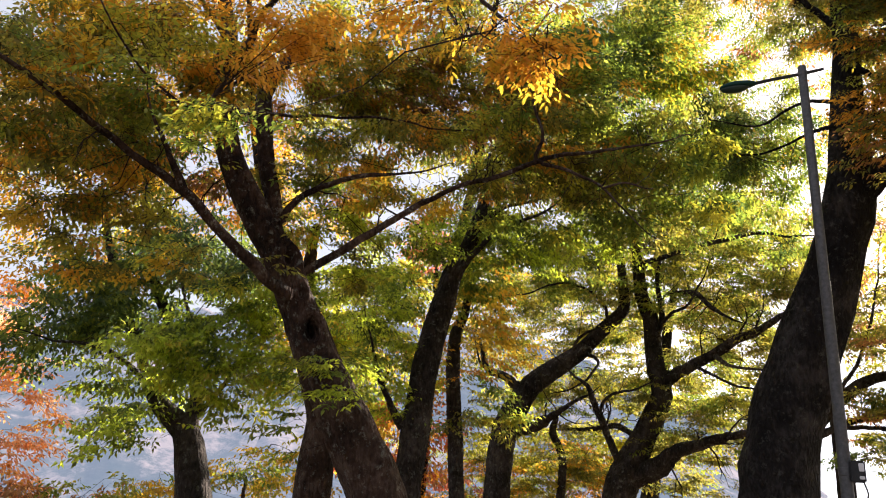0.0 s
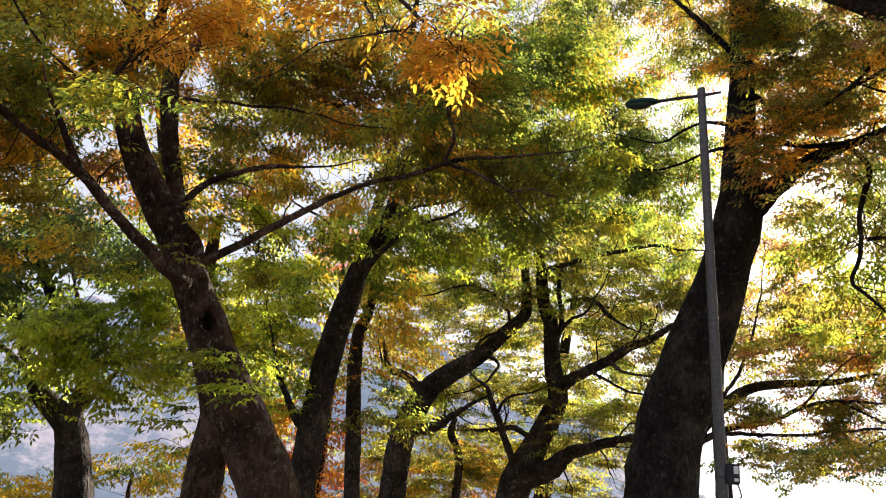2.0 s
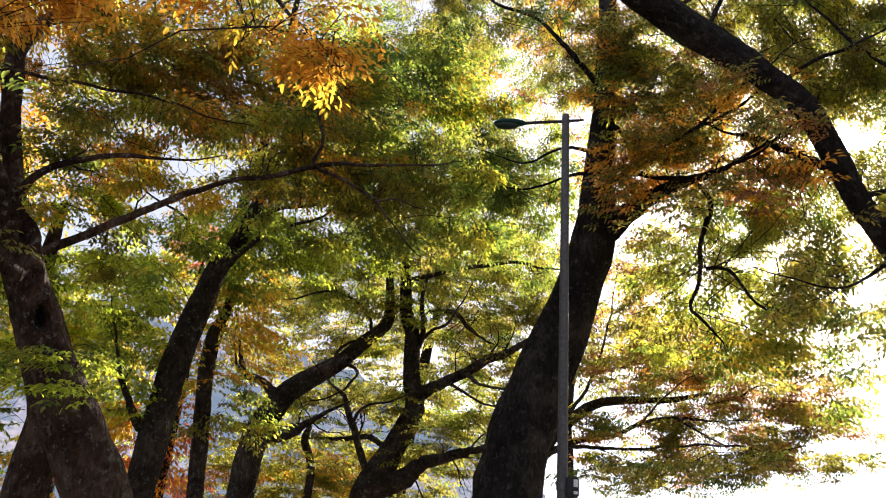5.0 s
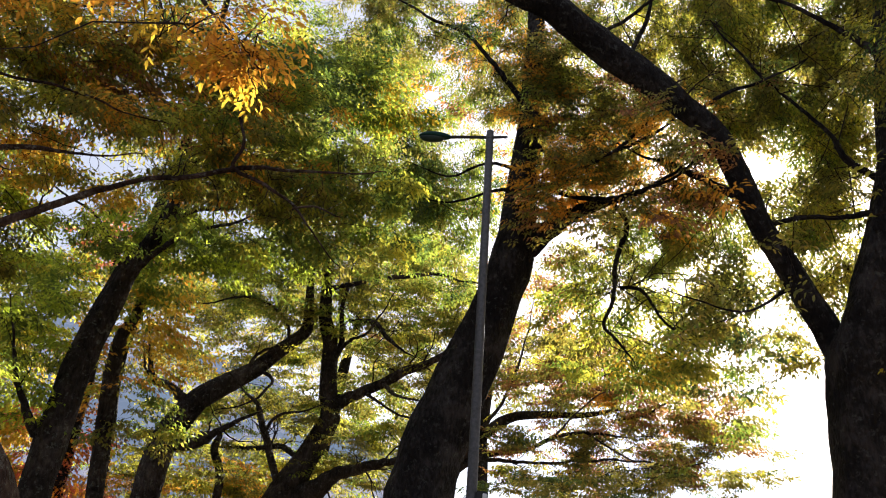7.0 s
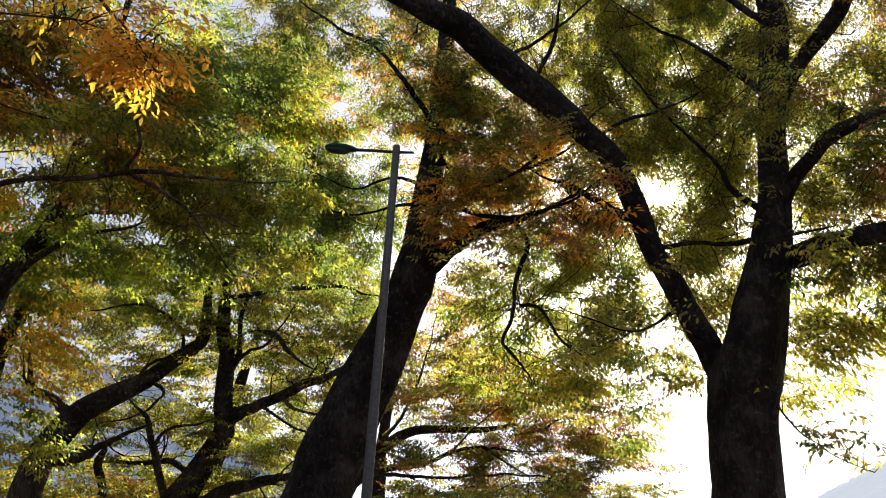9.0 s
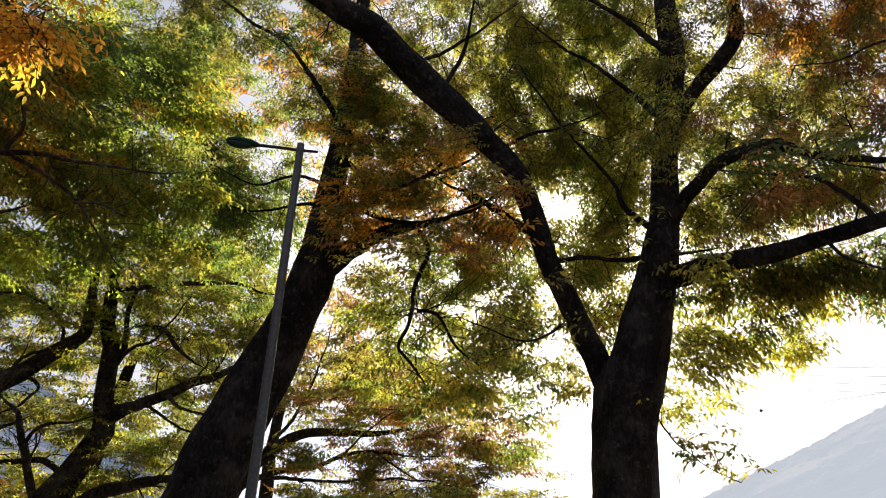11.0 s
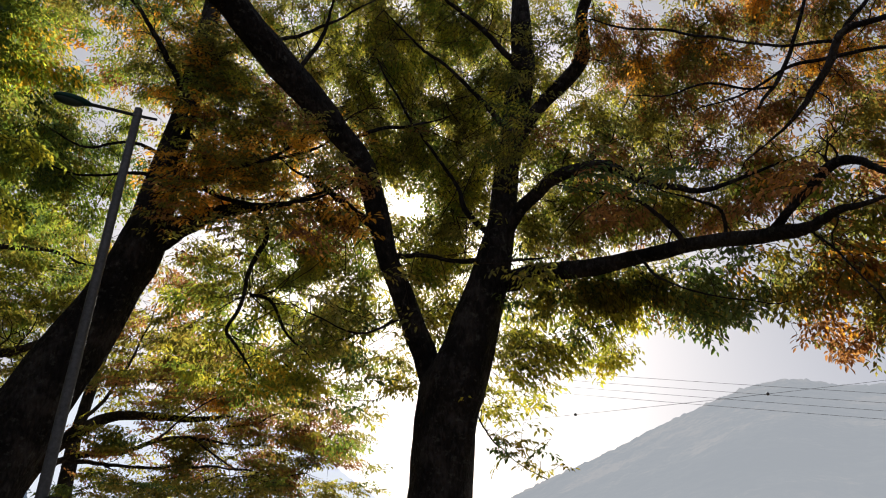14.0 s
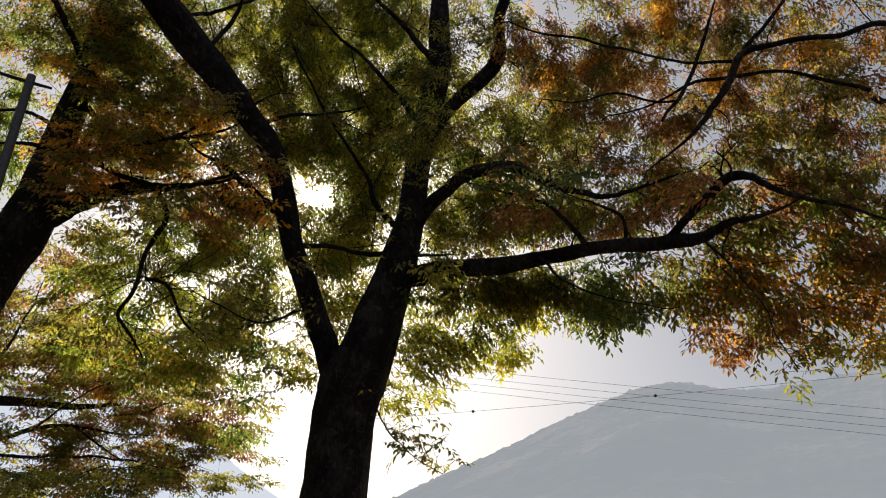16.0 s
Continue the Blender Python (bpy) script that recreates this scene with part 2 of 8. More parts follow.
def wood(key, name, bark, *points, hollows=()):
    """A trunk or limb of a tree, through a few points with radii, with a gnarled run."""
    root = THINGS[key]
    big = max(p[3] for p in points)
    s = spine_of(points, 0.045 if hollows else max(0.05, 0.45 * big))
    bend = 0.1 if name == "trunk" else 0.4
    for i in range(2, len(s) - 1):
        r = s[i, 3]
        s[i, :3] += np.array(noise.noise_vector(Vector(s[i, :3] / (9 * r + 0.12)))) * bend * r
        if name == "limb":
            s[i, :3] += np.array(noise.noise_vector(Vector(s[i, :3] / 0.45))) * 0.055 * max(0.0, 1 - r / 0.09)
    sides = 56 if hollows else 24 if big > 0.25 else 14 if big > 0.1 else 8
    v, f = tube(s, sides, 0.1 if name == "trunk" else 0.11, len(SPINES[key]) * 3.7, hollows)
    o = Vector(root.location)
    mesh_part(name, [Vector(q) - o for q in v], f, bark, root)
    SPINES[key].append(s)
    if name == "limb":
        side_twigs(key, s)


def side_twigs(key, s):
    """Thin crooked twigs, forked once, along a limb."""
    step = np.linalg.norm(np.diff(s[:, :3], axis=0), axis=1)
    for _ in range(int(step.sum() / 0.42)):
        i = RNG.integers(len(s) // 5, len(s) - 1)
        run = s[i + 1, :3] - s[i, :3]
        run /= np.linalg.norm(run) + 1e-9
        way = RNG.normal(size=3)
        way = way - run * (way @ run)
        way = 0.8 * way / (np.linalg.norm(way) + 1e-9) + 0.55 * run + np.array((0, 0, 0.25))
        much = 1.7 if key in ("bent", "forked", "layered") else 1.0
        long, r = RNG.uniform(0.25, 0.8) * much, min(0.014 * much, max(0.005, 0.3 * s[i, 3]))
        line = [s[i, :3]]
        for k in range(5):
            way = way / np.linalg.norm(way) + RNG.normal(0, 0.38, 3)
            line.append(line[-1] + way / np.linalg.norm(way) * long / 5)
        TWIGS[key].append((4, line, [r, r * 0.85, r * 0.7, r * 0.55, r * 0.4, 0.002]))
        for j in (2, 3):
            fork = [line[j]]
            turn = way + RNG.normal(0, 0.9, 3)
            for k in range(3):
                turn = turn / np.linalg.norm(turn) + RNG.normal(0, 0.35, 3)
                fork.append(fork[-1] + turn / np.linalg.norm(turn) * long * 0.16)
            TWIGS[key].append((3, fork, [r * 0.5, r * 0.4, r * 0.3, 0.0015]))


# leaf fronds: a twig with side twigs, and leaves set alternately on both sides of each
def frond_form(rng, long):
    """The leaves (base, way, face, length) and the side twigs (from, to) of one flat frond, in leaf lengths, along +x."""
    stems, x, k = [((0.0, 0.0), 0.0, long)], 0.9, 0
    while x < long - 0.8:
        reach = (0.35 + 0.65 * math.sin(math.pi * min(1.0, 0.25 + 0.75 * x / long))) * 0.42 * long * rng.uniform(0.75, 1.15)
        stems.append(((x, -0.02 * x * x), (1 if k % 2 else -1) * rng.uniform(0.65, 1.0), max(1.2, reach)))
        x, k = x + rng.uniform(0.75, 1.15), k + 1
    rows, twigs = [], []
    for (x, y), turn, reach in stems:
        sag = -0.012 * reach * reach
        twigs.append(((x, y, 0), (x + reach * math.cos(turn), y + reach * math.sin(turn), sag)))
        n = max(2, int(reach / 0.52))
        for k in range(n):
            if rng.uniform() < 0.08:
                continue
            u = (k + 0.7) / n
            swing = 0.0 if k == n - 1 else (0.85 if k % 2 else -0.85)
            rows.append((x + u * reach * math.cos(turn), y + u * reach * math.sin(turn), sag * u * u + rng.normal(0, 0.06), turn + swing + rng.normal(0, 0.2), rng.normal(-0.15, 0.25), rng.normal(0, 0.32), rng.uniform(0.7, 1.15)))
    a = np.array(rows)
    way = np.stack([np.cos(a[:, 3]) * np.cos(a[:, 4]), np.sin(a[:, 3]) * np.cos(a[:, 4]), np.sin(a[:, 4])], 1)
    side = np.cross((0, 0, 1.0), way)
    side /= np.linalg.norm(side, axis=1)[:, None]
    face = np.cross(way, side) * np.cos(a[:, 5])[:, None] + side * np.sin(a[:, 5])[:, None]
    shift = np.array((0.45 * long, 0, 0))
    return a[:, :3] - shift, way, face, a[:, 6], np.array([t[0] for t in twigs]) - shift, np.array([t[1] for t in twigs]) - shift


FRONDS = {long: [frond_form(np.random.default_rng(17 * long + k), long) for k in range(5)] for long in (4, 6)}


LEAF_GROWTH = 1.2
THINNED = {"sunlit": 0.91, "orange": 0.85, "leaning": 0.98, "green": 1.15, "layered": 1.17, "forked": 1.02, "bent": 1.04, "one": 1.12, "three": 1.2}  # how full each crown still is
TWIGLETS = collections.defaultdict(list)
CROWNS = collections.defaultdict(lambda: collections.defaultdict(list))


def turns(yaw, pitch, roll):
    cy, sy, cp, sp, cr, sr = np.cos(yaw), np.sin(yaw), np.cos(pitch), np.sin(pitch), np.cos(roll), np.sin(roll)
    return np.stack([np.stack([cy * cp, cy * sp * sr - sy * cr, cy * sp * cr + sy * sr], -1), np.stack([sy * cp, sy * sp * sr + cy * cr, sy * sp * cr - cy * sr], -1), np.stack([-sp, cp * sr, cp * cr], -1)], -2)


def foliage(key, x, y, z, wide, deep, high, colours, cover, leaf=0.065):
    """A bough of leaf fronds round a place: its half width, depth and height, its colours and how densely it covers what is behind it."""
    turn = math.atan2(x, y)
    across, along = np.array((math.cos(turn), -math.sin(turn), 0)), np.array((math.sin(turn), math.cos(turn), 0))
    droop = DROOP[key]
    leaf = leaf * LEAF_GROWTH * (1.08 if key == "green" else 0.82 if key in ("layered", "forked", "bent") else 0.68 if key == "orange" else 0.75 if key in ("sunlit", "leaning") and z > 5.4 else 1.0)
    cover = cover * THINNED.get(key, 1.0) * (0.92 if key == "sunlit" and z > 6 else 0.88 if key == "leaning" and z < 6.1 else 1.0)
    size = 6 if wide > 4.5 * leaf else 4
    forms = FRONDS[size]
    per = np.mean([len(f[0]) for f in forms])
    count = max(2, int(cover * math.pi * wide * high / (leaf * leaf * 0.3 * 0.5) / per))
    # the fronds stand in tufts, each of one colour, with gaps between them
    tufts = max(2, int(count / 5))
    d = RNG.normal(size=(tufts, 3))
    d *= 0.6 * np.minimum(1, 1.9 / np.linalg.norm(d, axis=1))[:, None]
    d = np.array((x, y, z)) + d[:, :1] * wide * across + d[:, 1:2] * deep * along + d[:, 2:] * high * np.array((0, 0, 1))
    pick = RNG.integers(0, tufts, count)
    at = d[pick] + RNG.normal(size=(count, 3)) * (1.6 * leaf, 1.6 * leaf, (0.6 + 1.2 * droop) * leaf)
    # fronds point away from the wood that bears them
    lines = np.vstack(SPINES[key])[:, :3]
    gap = np.linalg.norm(lines[None] - at[:, None], axis=2)
    out = at - lines[gap.argmin(1)]
    yaw = np.arctan2(out[:, 1], out[:, 0]) + RNG.normal(0, 0.75, count)
    m = turns(yaw, RNG.normal(0.06 + 0.5 * droop, 0.15 + 0.2 * droop, count), RNG.normal(0, 0.18 + 0.3 * droop, count))
    names = [c.split(":")[0] for c in colours.split()]
    odds = np.array([float((c + ":1").split(":")[1]) for c in colours.split()])
    shade = RNG.choice(len(names), tufts, p=odds / odds.sum())[pick]
    shade = np.where(RNG.uniform(size=count) < 0.2, RNG.choice(len(names), count, p=odds / odds.sum()), shade)
    kind = RNG.integers(0, 5, count)
    hang = 0.22 + 0.5 * droop
    for k in range(5):
        base, way, face, long, a, b = forms[k]
        for n, colour in enumerate(names):
            sel = np.nonzero((kind == k) & (shade == n))[0]
            if not len(sel):
                continue
            grow = RNG.uniform(0.85, 1.15, len(sel))[:, None, None]
            o = at[sel][:, None] + np.einsum("nij,lj->nli", m[sel], base * leaf) * grow
            w, f = (np.einsum("nij,lj->nli", m[sel], q) for q in (way, face))
            w = w + RNG.normal(0, 0.12, w.shape) - (0, 0, hang)
            w /= np.linalg.norm(w, axis=2)[..., None]
            s = np.cross(f + RNG.normal(0, 0.22, f.shape), w)
            s /= np.linalg.norm(s, axis=2)[..., None] + 1e-9
            f = np.cross(w, s)
            ln = long[None, :, None] * grow * leaf
            tip = o + w * ln - f * ln * 0.1
            if math.hypot(x, y) > 9.6:
                mid = o + w * ln * 0.45
                quad = [o, mid + s * ln * 0.23 + f * ln * 0.06, tip, mid - s * ln * 0.23 + f * ln * 0.06]
            else:
                p, q = o + w * ln * 0.3, o + w * ln * 0.68
                quad = [o, p + s * ln * 0.2 + f * ln * 0.05, q + s * ln * 0.16 + f * ln * 0.03, tip, q - s * ln * 0.16 + f * ln * 0.03, p - s * ln * 0.2 + f * ln * 0.05]
            CROWNS[key][colour].append(np.stack(quad, 2).reshape(-1, len(quad), 3))
            if math.hypot(x, y) < 10.8:
                for q, (c, e) in enumerate(zip(a, b)):
                    if q % 4 == 0:
                        c, e = (at[sel] + np.einsum("nij,j->ni", m[sel], p * leaf) * grow[:, 0] for p in (c, e))
                        TWIGLETS[key].append(np.stack([c, e], 1))
    ends = at - np.einsum("nij,j->ni", m, (0.45 * size * leaf, 0, 0))
    if count > 14:
        ends = ends[RNG.permutation(count)[: 14 + (count - 14) // 2]]
    gap = np.linalg.norm(lines[None] - ends[:, None], axis=2)
    # branchlets fork from the nearest wood, or from one another, out to the boughs
    reach = gap.min(0)
    knots = [lines[RNG.choice(np.nonzero(reach < 1.4 * reach.min() + 0.3)[0])]]
    ends = ends[np.argsort(gap.min(1))]
    for e in ends:
        have = np.array(knots)
        off = np.linalg.norm(have - e, axis=1) * (1 + 0.5 * RNG.uniform(size=len(have)))
        a = have[np.argmin(off)]
        w = lines[np.argmin(np.linalg.norm(lines - e, axis=1) * (1 + 0.8 * RNG.uniform(size=len(lines))))]
        if np.linalg.norm(w - e) < 0.62 * off.min():
            a = w
        far = np.linalg.norm(e - a)
        path = [a + (e - a) * u + RNG.normal(0, 0.07, 3) * far * math.sin(math.pi * u) + (0, 0, 0.1 * far * u * (1 - u)) for u in (0, 0.3, 0.65, 1)]
        r = min(0.009, 0.003 + 0.004 * far)
        TWIGS[key].append((3, path, [r, r * 0.8, r * 0.58, 0.0025]))
        knots += path[1:]


def single_leaves(key, x, y, z, wide, deep, high, colour, count, leaf):
    """Large leaves that hang near enough to tell apart, each an object of its own, in fans at the tips of a bough."""
    forms = []
    for k in range(4):
        lean, fold = RNG.uniform(-0.12, 0.12), RNG.uniform(0.03, 0.1)
        rows = [(0.0, 0.01), (0.14, 0.12), (0.34, 0.165), (0.58, 0.15), (0.8, 0.085), (1.0, 0.004)]
        v = [(u, e * w + lean * u * u, fold * abs(e) * w * 3 - 0.1 * u * u) for u, w in rows for e in (-1, 0, 1)]
        f = [(3 * i + j, 3 * i + j + 1, 3 * i + j + 4, 3 * i + j + 3) for i in range(5) for j in (0, 1)]
        me = bpy.data.meshes.new("leaf")
        me.from_pydata([(leaf * a, leaf * b, leaf * c) for a, b, c in v], [], f)
        me.materials.append(LEAVES[colour])
        me.polygons.foreach_set("use_smooth", np.full(len(f), True))
        forms.append(me)
    turn = math.atan2(x, y)
    across, along = np.array((math.cos(turn), -math.sin(turn), 0)), np.array((math.sin(turn), math.cos(turn), 0))
    for i in range(count // 6):
        d = RNG.normal(size=3) * 0.5
        hub = np.array((x, y, z)) + d[0] * wide * across + d[1] * deep * along + d[2] * high * np.array((0, 0, 1))
        lines = np.vstack(SPINES[key])[:, :3]
        near = lines[np.argmin(np.linalg.norm(lines - hub, axis=1))]
        TWIGS[key].append((4, [near, (near + hub) / 2 + RNG.normal(0, 0.05, 3), hub], [0.006, 0.0045, 0.002]))
        first, dip = RNG.uniform(0, 360), RNG.uniform(5, 45)
        twig = np.array((math.cos(radians(first)) * math.cos(radians(dip)), math.sin(radians(first)) * math.cos(radians(dip)), -math.sin(radians(dip))))
        TWIGS[key].append((3, [hub, hub + twig * leaf * 2.6], [0.002, 0.001]))
        for k in range(6):
            ob = new("leaf", forms[RNG.integers(4)])
            ob.parent = THINGS[key]
            spot = hub - np.array(THINGS[key].location) + twig * leaf * (0.5 * k + 0.1)
            swing = 0 if k == 5 else 42 if k % 2 else -42
            ob.matrix_local = pose(*spot, RNG.normal(0, 22), dip + RNG.uniform(5, 30), first + swing + RNG.normal(0, 10)) @ Matrix.Scale(RNG.uniform(0.75, 1.15), 4)


def off_gap(p):
    """Leaves that stand clear of the gap in the crown through which the sun shines."""
    way = np.array(SUN_WAY)
    ends = [np.array((ROWS[i][1], ROWS[i][2], EYE + ROWS[i][3])) for i in (len(ROWS) // 3, -1)]
    best = np.full(len(p), 9.0)
    for u in np.linspace(0, 1, 5):
        d = p - (ends[0] + (ends[1] - ends[0]) * u)
        best = np.minimum(best, np.linalg.norm(d - (d @ way)[:, None] * way, axis=1))
    return best > 0.085 + 0.035 * np.sin(p @ (9.0, 7.0, 11.0))


def finish_crowns():
    """One crown mesh and one mesh of twigs for each tree."""
    for key, by in CROWNS.items():
        root = THINGS[key]
        o = np.array(root.location)
        verts, loops, starts, index, nv, nl = [], [], [], [], 0, 0
        for n, (colour, blocks) in enumerate(by.items()):
            for b in blocks:
                if key in ("sunlit", "orange", "leaning"):
                    b = b[off_gap(b.mean(1))]
                if not len(b):
                    continue
                leaves, sides = b.shape[:2]
                halves = [(0, 1, 2), (0, 2, 3)] if sides == 4 else [(0, 1, 2, 3), (0, 3, 4, 5)]
                verts.append(b.reshape(-1, 3) - o)
                first = nv + np.arange(leaves)[:, None, None] * sides
                lp = (first + np.array(halves)[None]).reshape(-1)
                loops.append(lp)
                starts.append(nl + np.arange(leaves * 2) * len(halves[0]))
                index.append(np.full(leaves * 2, n))
                nv, nl = nv + leaves * sides, nl + len(lp)
        me = bpy.data.meshes.new("crown")
        me.vertices.add(nv)
        me.vertices.foreach_set("co", np.concatenate(verts).astype(np.float32).ravel())
        me.loops.add(nl)
        me.loops.foreach_set("vertex_index", np.concatenate(loops).astype(np.int32))
        st = np.concatenate(starts).astype(np.int32)
        me.polygons.add(len(st))
        me.polygons.foreach_set("loop_start", st)
        me.polygons.foreach_set("material_index", np.concatenate(index).astype(np.int32))
        for colour in by:
            me.materials.append(LEAVES[colour])
        me.update(calc_edges=True)
        tagged(new("crown", me), kind="stuff").parent = root
    for key, rods in TWIGS.items():
        root = THINGS[key]
        o = np.array(root.location)
        verts, faces = [], []
        for sides, line, radii in rods:
            c = np.array(line) - o
            way = c[-1] - c[0]
            way /= np.linalg.norm(way) + 1e-9
            s = np.cross(way, (0.31, 0.2, 0.93))
            s /= np.linalg.norm(s) + 1e-9
            u = np.cross(way, s)
            w = np.arange(sides) * 2 * math.pi / sides
            ring = np.cos(w)[:, None] * s + np.sin(w)[:, None] * u
            n0 = len(verts)
            for q, r in zip(c, radii):
                verts.extend((q + ring * r).tolist())
            for i in range(len(c) - 1):
                for k in range(sides):
                    faces.append((n0 + i * sides + k, n0 + i * sides + (k + 1) % sides, n0 + (i + 1) * sides + (k + 1) % sides, n0 + (i + 1) * sides + k))
        if TWIGLETS[key]:
            ends = np.concatenate(TWIGLETS[key]) - o
            way = ends[:, 1] - ends[:, 0]
            s = np.cross(way, (0.31, 0.2, 0.93))
            s /= np.linalg.norm(s, axis=1)[:, None] + 1e-9
            u = np.cross(way / np.linalg.norm(way, axis=1)[:, None], s)
            ring = [(math.cos(w) * s + math.sin(w) * u) for w in (0, 2.1, 4.2)]
            rods = np.stack([ends[:, 0] + 0.0028 * q for q in ring] + [ends[:, 1] + 0.0012 * q for q in ring], 1)
            first = len(verts) + 6 * np.arange(len(rods))
            verts.extend(rods.reshape(-1, 3).tolist())
            for p, q in ((0, 1), (1, 2), (2, 0)):
                faces.extend(np.stack([first + p, first + q, first + q + 3, first + p + 3], 1).tolist())
        tagged(mesh_part("twigwork", verts, faces, BARK_TWIG, root), kind="stuff")


# ---------------------------------------------------------------- ground and distance
def ground():
    bm = bmesh.new()
    rings, n = [0.0, 3, 6, 10, 16, 25, 32, 60, 120, 210, 600, 1500, 4500], 48
    rows = []
    for r in rings:
        row = []
        for k in range(n):
            w = 2 * math.pi * k / n
            x, y = r * math.cos(w), r * math.sin(w)
            bump = 0.06 * noise.noise(Vector((x * 0.4, y * 0.4, 0))) if 0 < r < 60 else 0
            row.append(bm.verts.new((x, y, bump - min(60, max(0, r - 32) * 0.35))))
            if r == 0:
                break
        rows.append(row)
    for a, b in zip(rows, rows[1:]):
        for k in range(n):
            if len(a) == 1:
                bm.faces.new((a[0], b[k], b[(k + 1) % n]))
            else:
                bm.faces.new((a[k], b[k], b[(k + 1) % n], a[(k + 1) % n]))
    tagged(part("ground", bm, GROUND, smooth=True), "brown earth strewn with fallen leaves under the trees", "ground", kind="structure")


def mountain(name, label, ridge, near, far, material, rough, folds=0.12):
    """A wooded mountain: its ridge as degrees of bearing and of height above the horizon, from its foot to its crest."""
    bears, lifts = np.array([r[0] for r in ridge]), np.array([r[1] for r in ridge])
    na, nr = 620, 44
    az = np.linspace(bears[0], bears[-1], na)
    # a smooth line through the ridge
    lift = np.convolve(np.pad(np.interp(az, bears, lifts), 6, mode="edge"), np.ones(13) / 13, mode="valid")
    verts, faces = [], []
    for i in range(na):
        w = radians(az[i])
        for j in range(nr + 4):
            u = min(j / nr, 1.0)
            d = near + (far - near) * u + max(0, j - nr) * 60
            x, y = d * math.sin(w), d * math.cos(w)
            top = math.tan(radians(lift[i])) * far
            h = -55 + (top + 55) * (0.4 * u + 0.6 * u**1.2) - max(0, j - nr) * 60
            fold = noise.fractal(Vector((x / 260, y / 260, 3)), 1.0, 2.0, 4) * folds * top * math.sin(math.pi * u)
            tree = abs(noise.noise(Vector((x / 11, y / 11, 0)))) * rough * min(1, far / 1500) + abs(noise.noise(Vector((x / 27, y / 27, 5)))) * rough
            verts.append((x, y, h + fold + (tree * (0.12 + 0.88 * u) if j else -20)))
    m = nr + 4
    for i in range(na - 1):
        for j in range(m - 1):
            faces.append((i * m + j, i * m + j + 1, (i + 1) * m + j + 1, (i + 1) * m + j))
    tagged(mesh_part(name, verts, faces, material), label, "mountain", kind="structure")


ground()
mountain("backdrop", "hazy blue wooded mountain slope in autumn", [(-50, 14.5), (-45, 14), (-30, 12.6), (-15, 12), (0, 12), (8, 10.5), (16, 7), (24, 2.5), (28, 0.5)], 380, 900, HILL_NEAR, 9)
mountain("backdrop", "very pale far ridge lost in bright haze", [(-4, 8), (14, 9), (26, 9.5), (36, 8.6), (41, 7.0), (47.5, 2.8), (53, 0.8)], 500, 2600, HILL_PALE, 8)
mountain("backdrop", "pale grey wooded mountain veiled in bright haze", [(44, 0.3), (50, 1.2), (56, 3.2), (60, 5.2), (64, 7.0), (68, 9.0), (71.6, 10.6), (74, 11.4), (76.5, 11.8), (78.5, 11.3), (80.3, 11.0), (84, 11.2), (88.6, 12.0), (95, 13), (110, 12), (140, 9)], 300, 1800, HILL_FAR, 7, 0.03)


def sun_ball():
    """The bright glow of the air round the sun."""
    m, tree, nodes, links = nodes_of("sunlight")
    nodes.remove(nodes["Principled BSDF"])
    e = nodes.new("ShaderNodeEmission")
    e.inputs["Color"].default_value, e.inputs["Strength"].default_value = (1, 0.9, 0.72, 1), 12.0
    clear, both = nodes.new("ShaderNodeBsdfTransparent"), nodes.new("ShaderNodeAddShader")
    links.new(e.outputs[0], both.inputs[0])
    links.new(clear.outputs[0], both.inputs[1])
    links.new(both.outputs[0], nodes["Material Output"].inputs["Surface"])
    bm = bmesh.new()
    bmesh.ops.create_icosphere(bm, subdivisions=3, radius=78)
    ob = part("sun", bm, m, smooth=True)
    ob.location = SUN_WAY * 4600
    tagged(ob, "white sun glaring through the hazy sky", "sun", kind="structure")


sun_ball()


# ---------------------------------------------------------------- trees: trunks and limbs

grow_tree("one", "tree", "old brown zelkova with a hollow trunk and green to orange leaves", (-0.44, 9.02, 0), 0.1)
wood("one", "trunk", BARK, (-0.44, 9.02, -0.15, 0.566), (-0.48, 9.01, 0.23, 0.426), (-0.57, 8.99, 0.68, 0.350), (-0.73, 8.95, 1.50, 0.333), (-0.93, 8.90, 2.00, 0.313), (-1.20, 8.84, 2.50, 0.275), (-1.47, 8.77, 3.00, 0.244), (-1.62, 8.71, 3.36, 0.238), (-1.74, 8.66, 3.65, 0.213), (-1.96, 8.58, 4.18, 0.205), (-2.22, 8.49, 4.57, 0.190), (-2.44, 8.40, 4.96, 0.175), (-2.63, 8.31, 5.36, 0.150), (-2.77, 8.24, 5.93, 0.139), (-2.82, 8.19, 6.45, 0.127), (-2.80, 8.17, 7.00, 0.098), (-2.89, 8.11, 7.45, 0.082), (-3.00, 8.03, 8.16, 0.054), hollows=(((-1.52, 8.47, 3.33), 0.120, 0.30), ((-1.81, 8.41, 4.17), 0.100, 0.20), ((-1.66, 8.45, 3.76), 0.070, 0.14)))
wood("one", "limb", BARK, (-2.08, 8.73, 4.44, 0.083), (-2.22, 8.76, 5.12, 0.102), (-2.37, 8.80, 5.83, 0.110), (-2.45, 8.84, 6.51, 0.105), (-2.29, 8.95, 7.05, 0.071), (-1.88, 9.12, 7.38, 0.044), (-1.20, 9.30, 7.62, 0.022), (-0.47, 9.50, 7.99, 0.006))
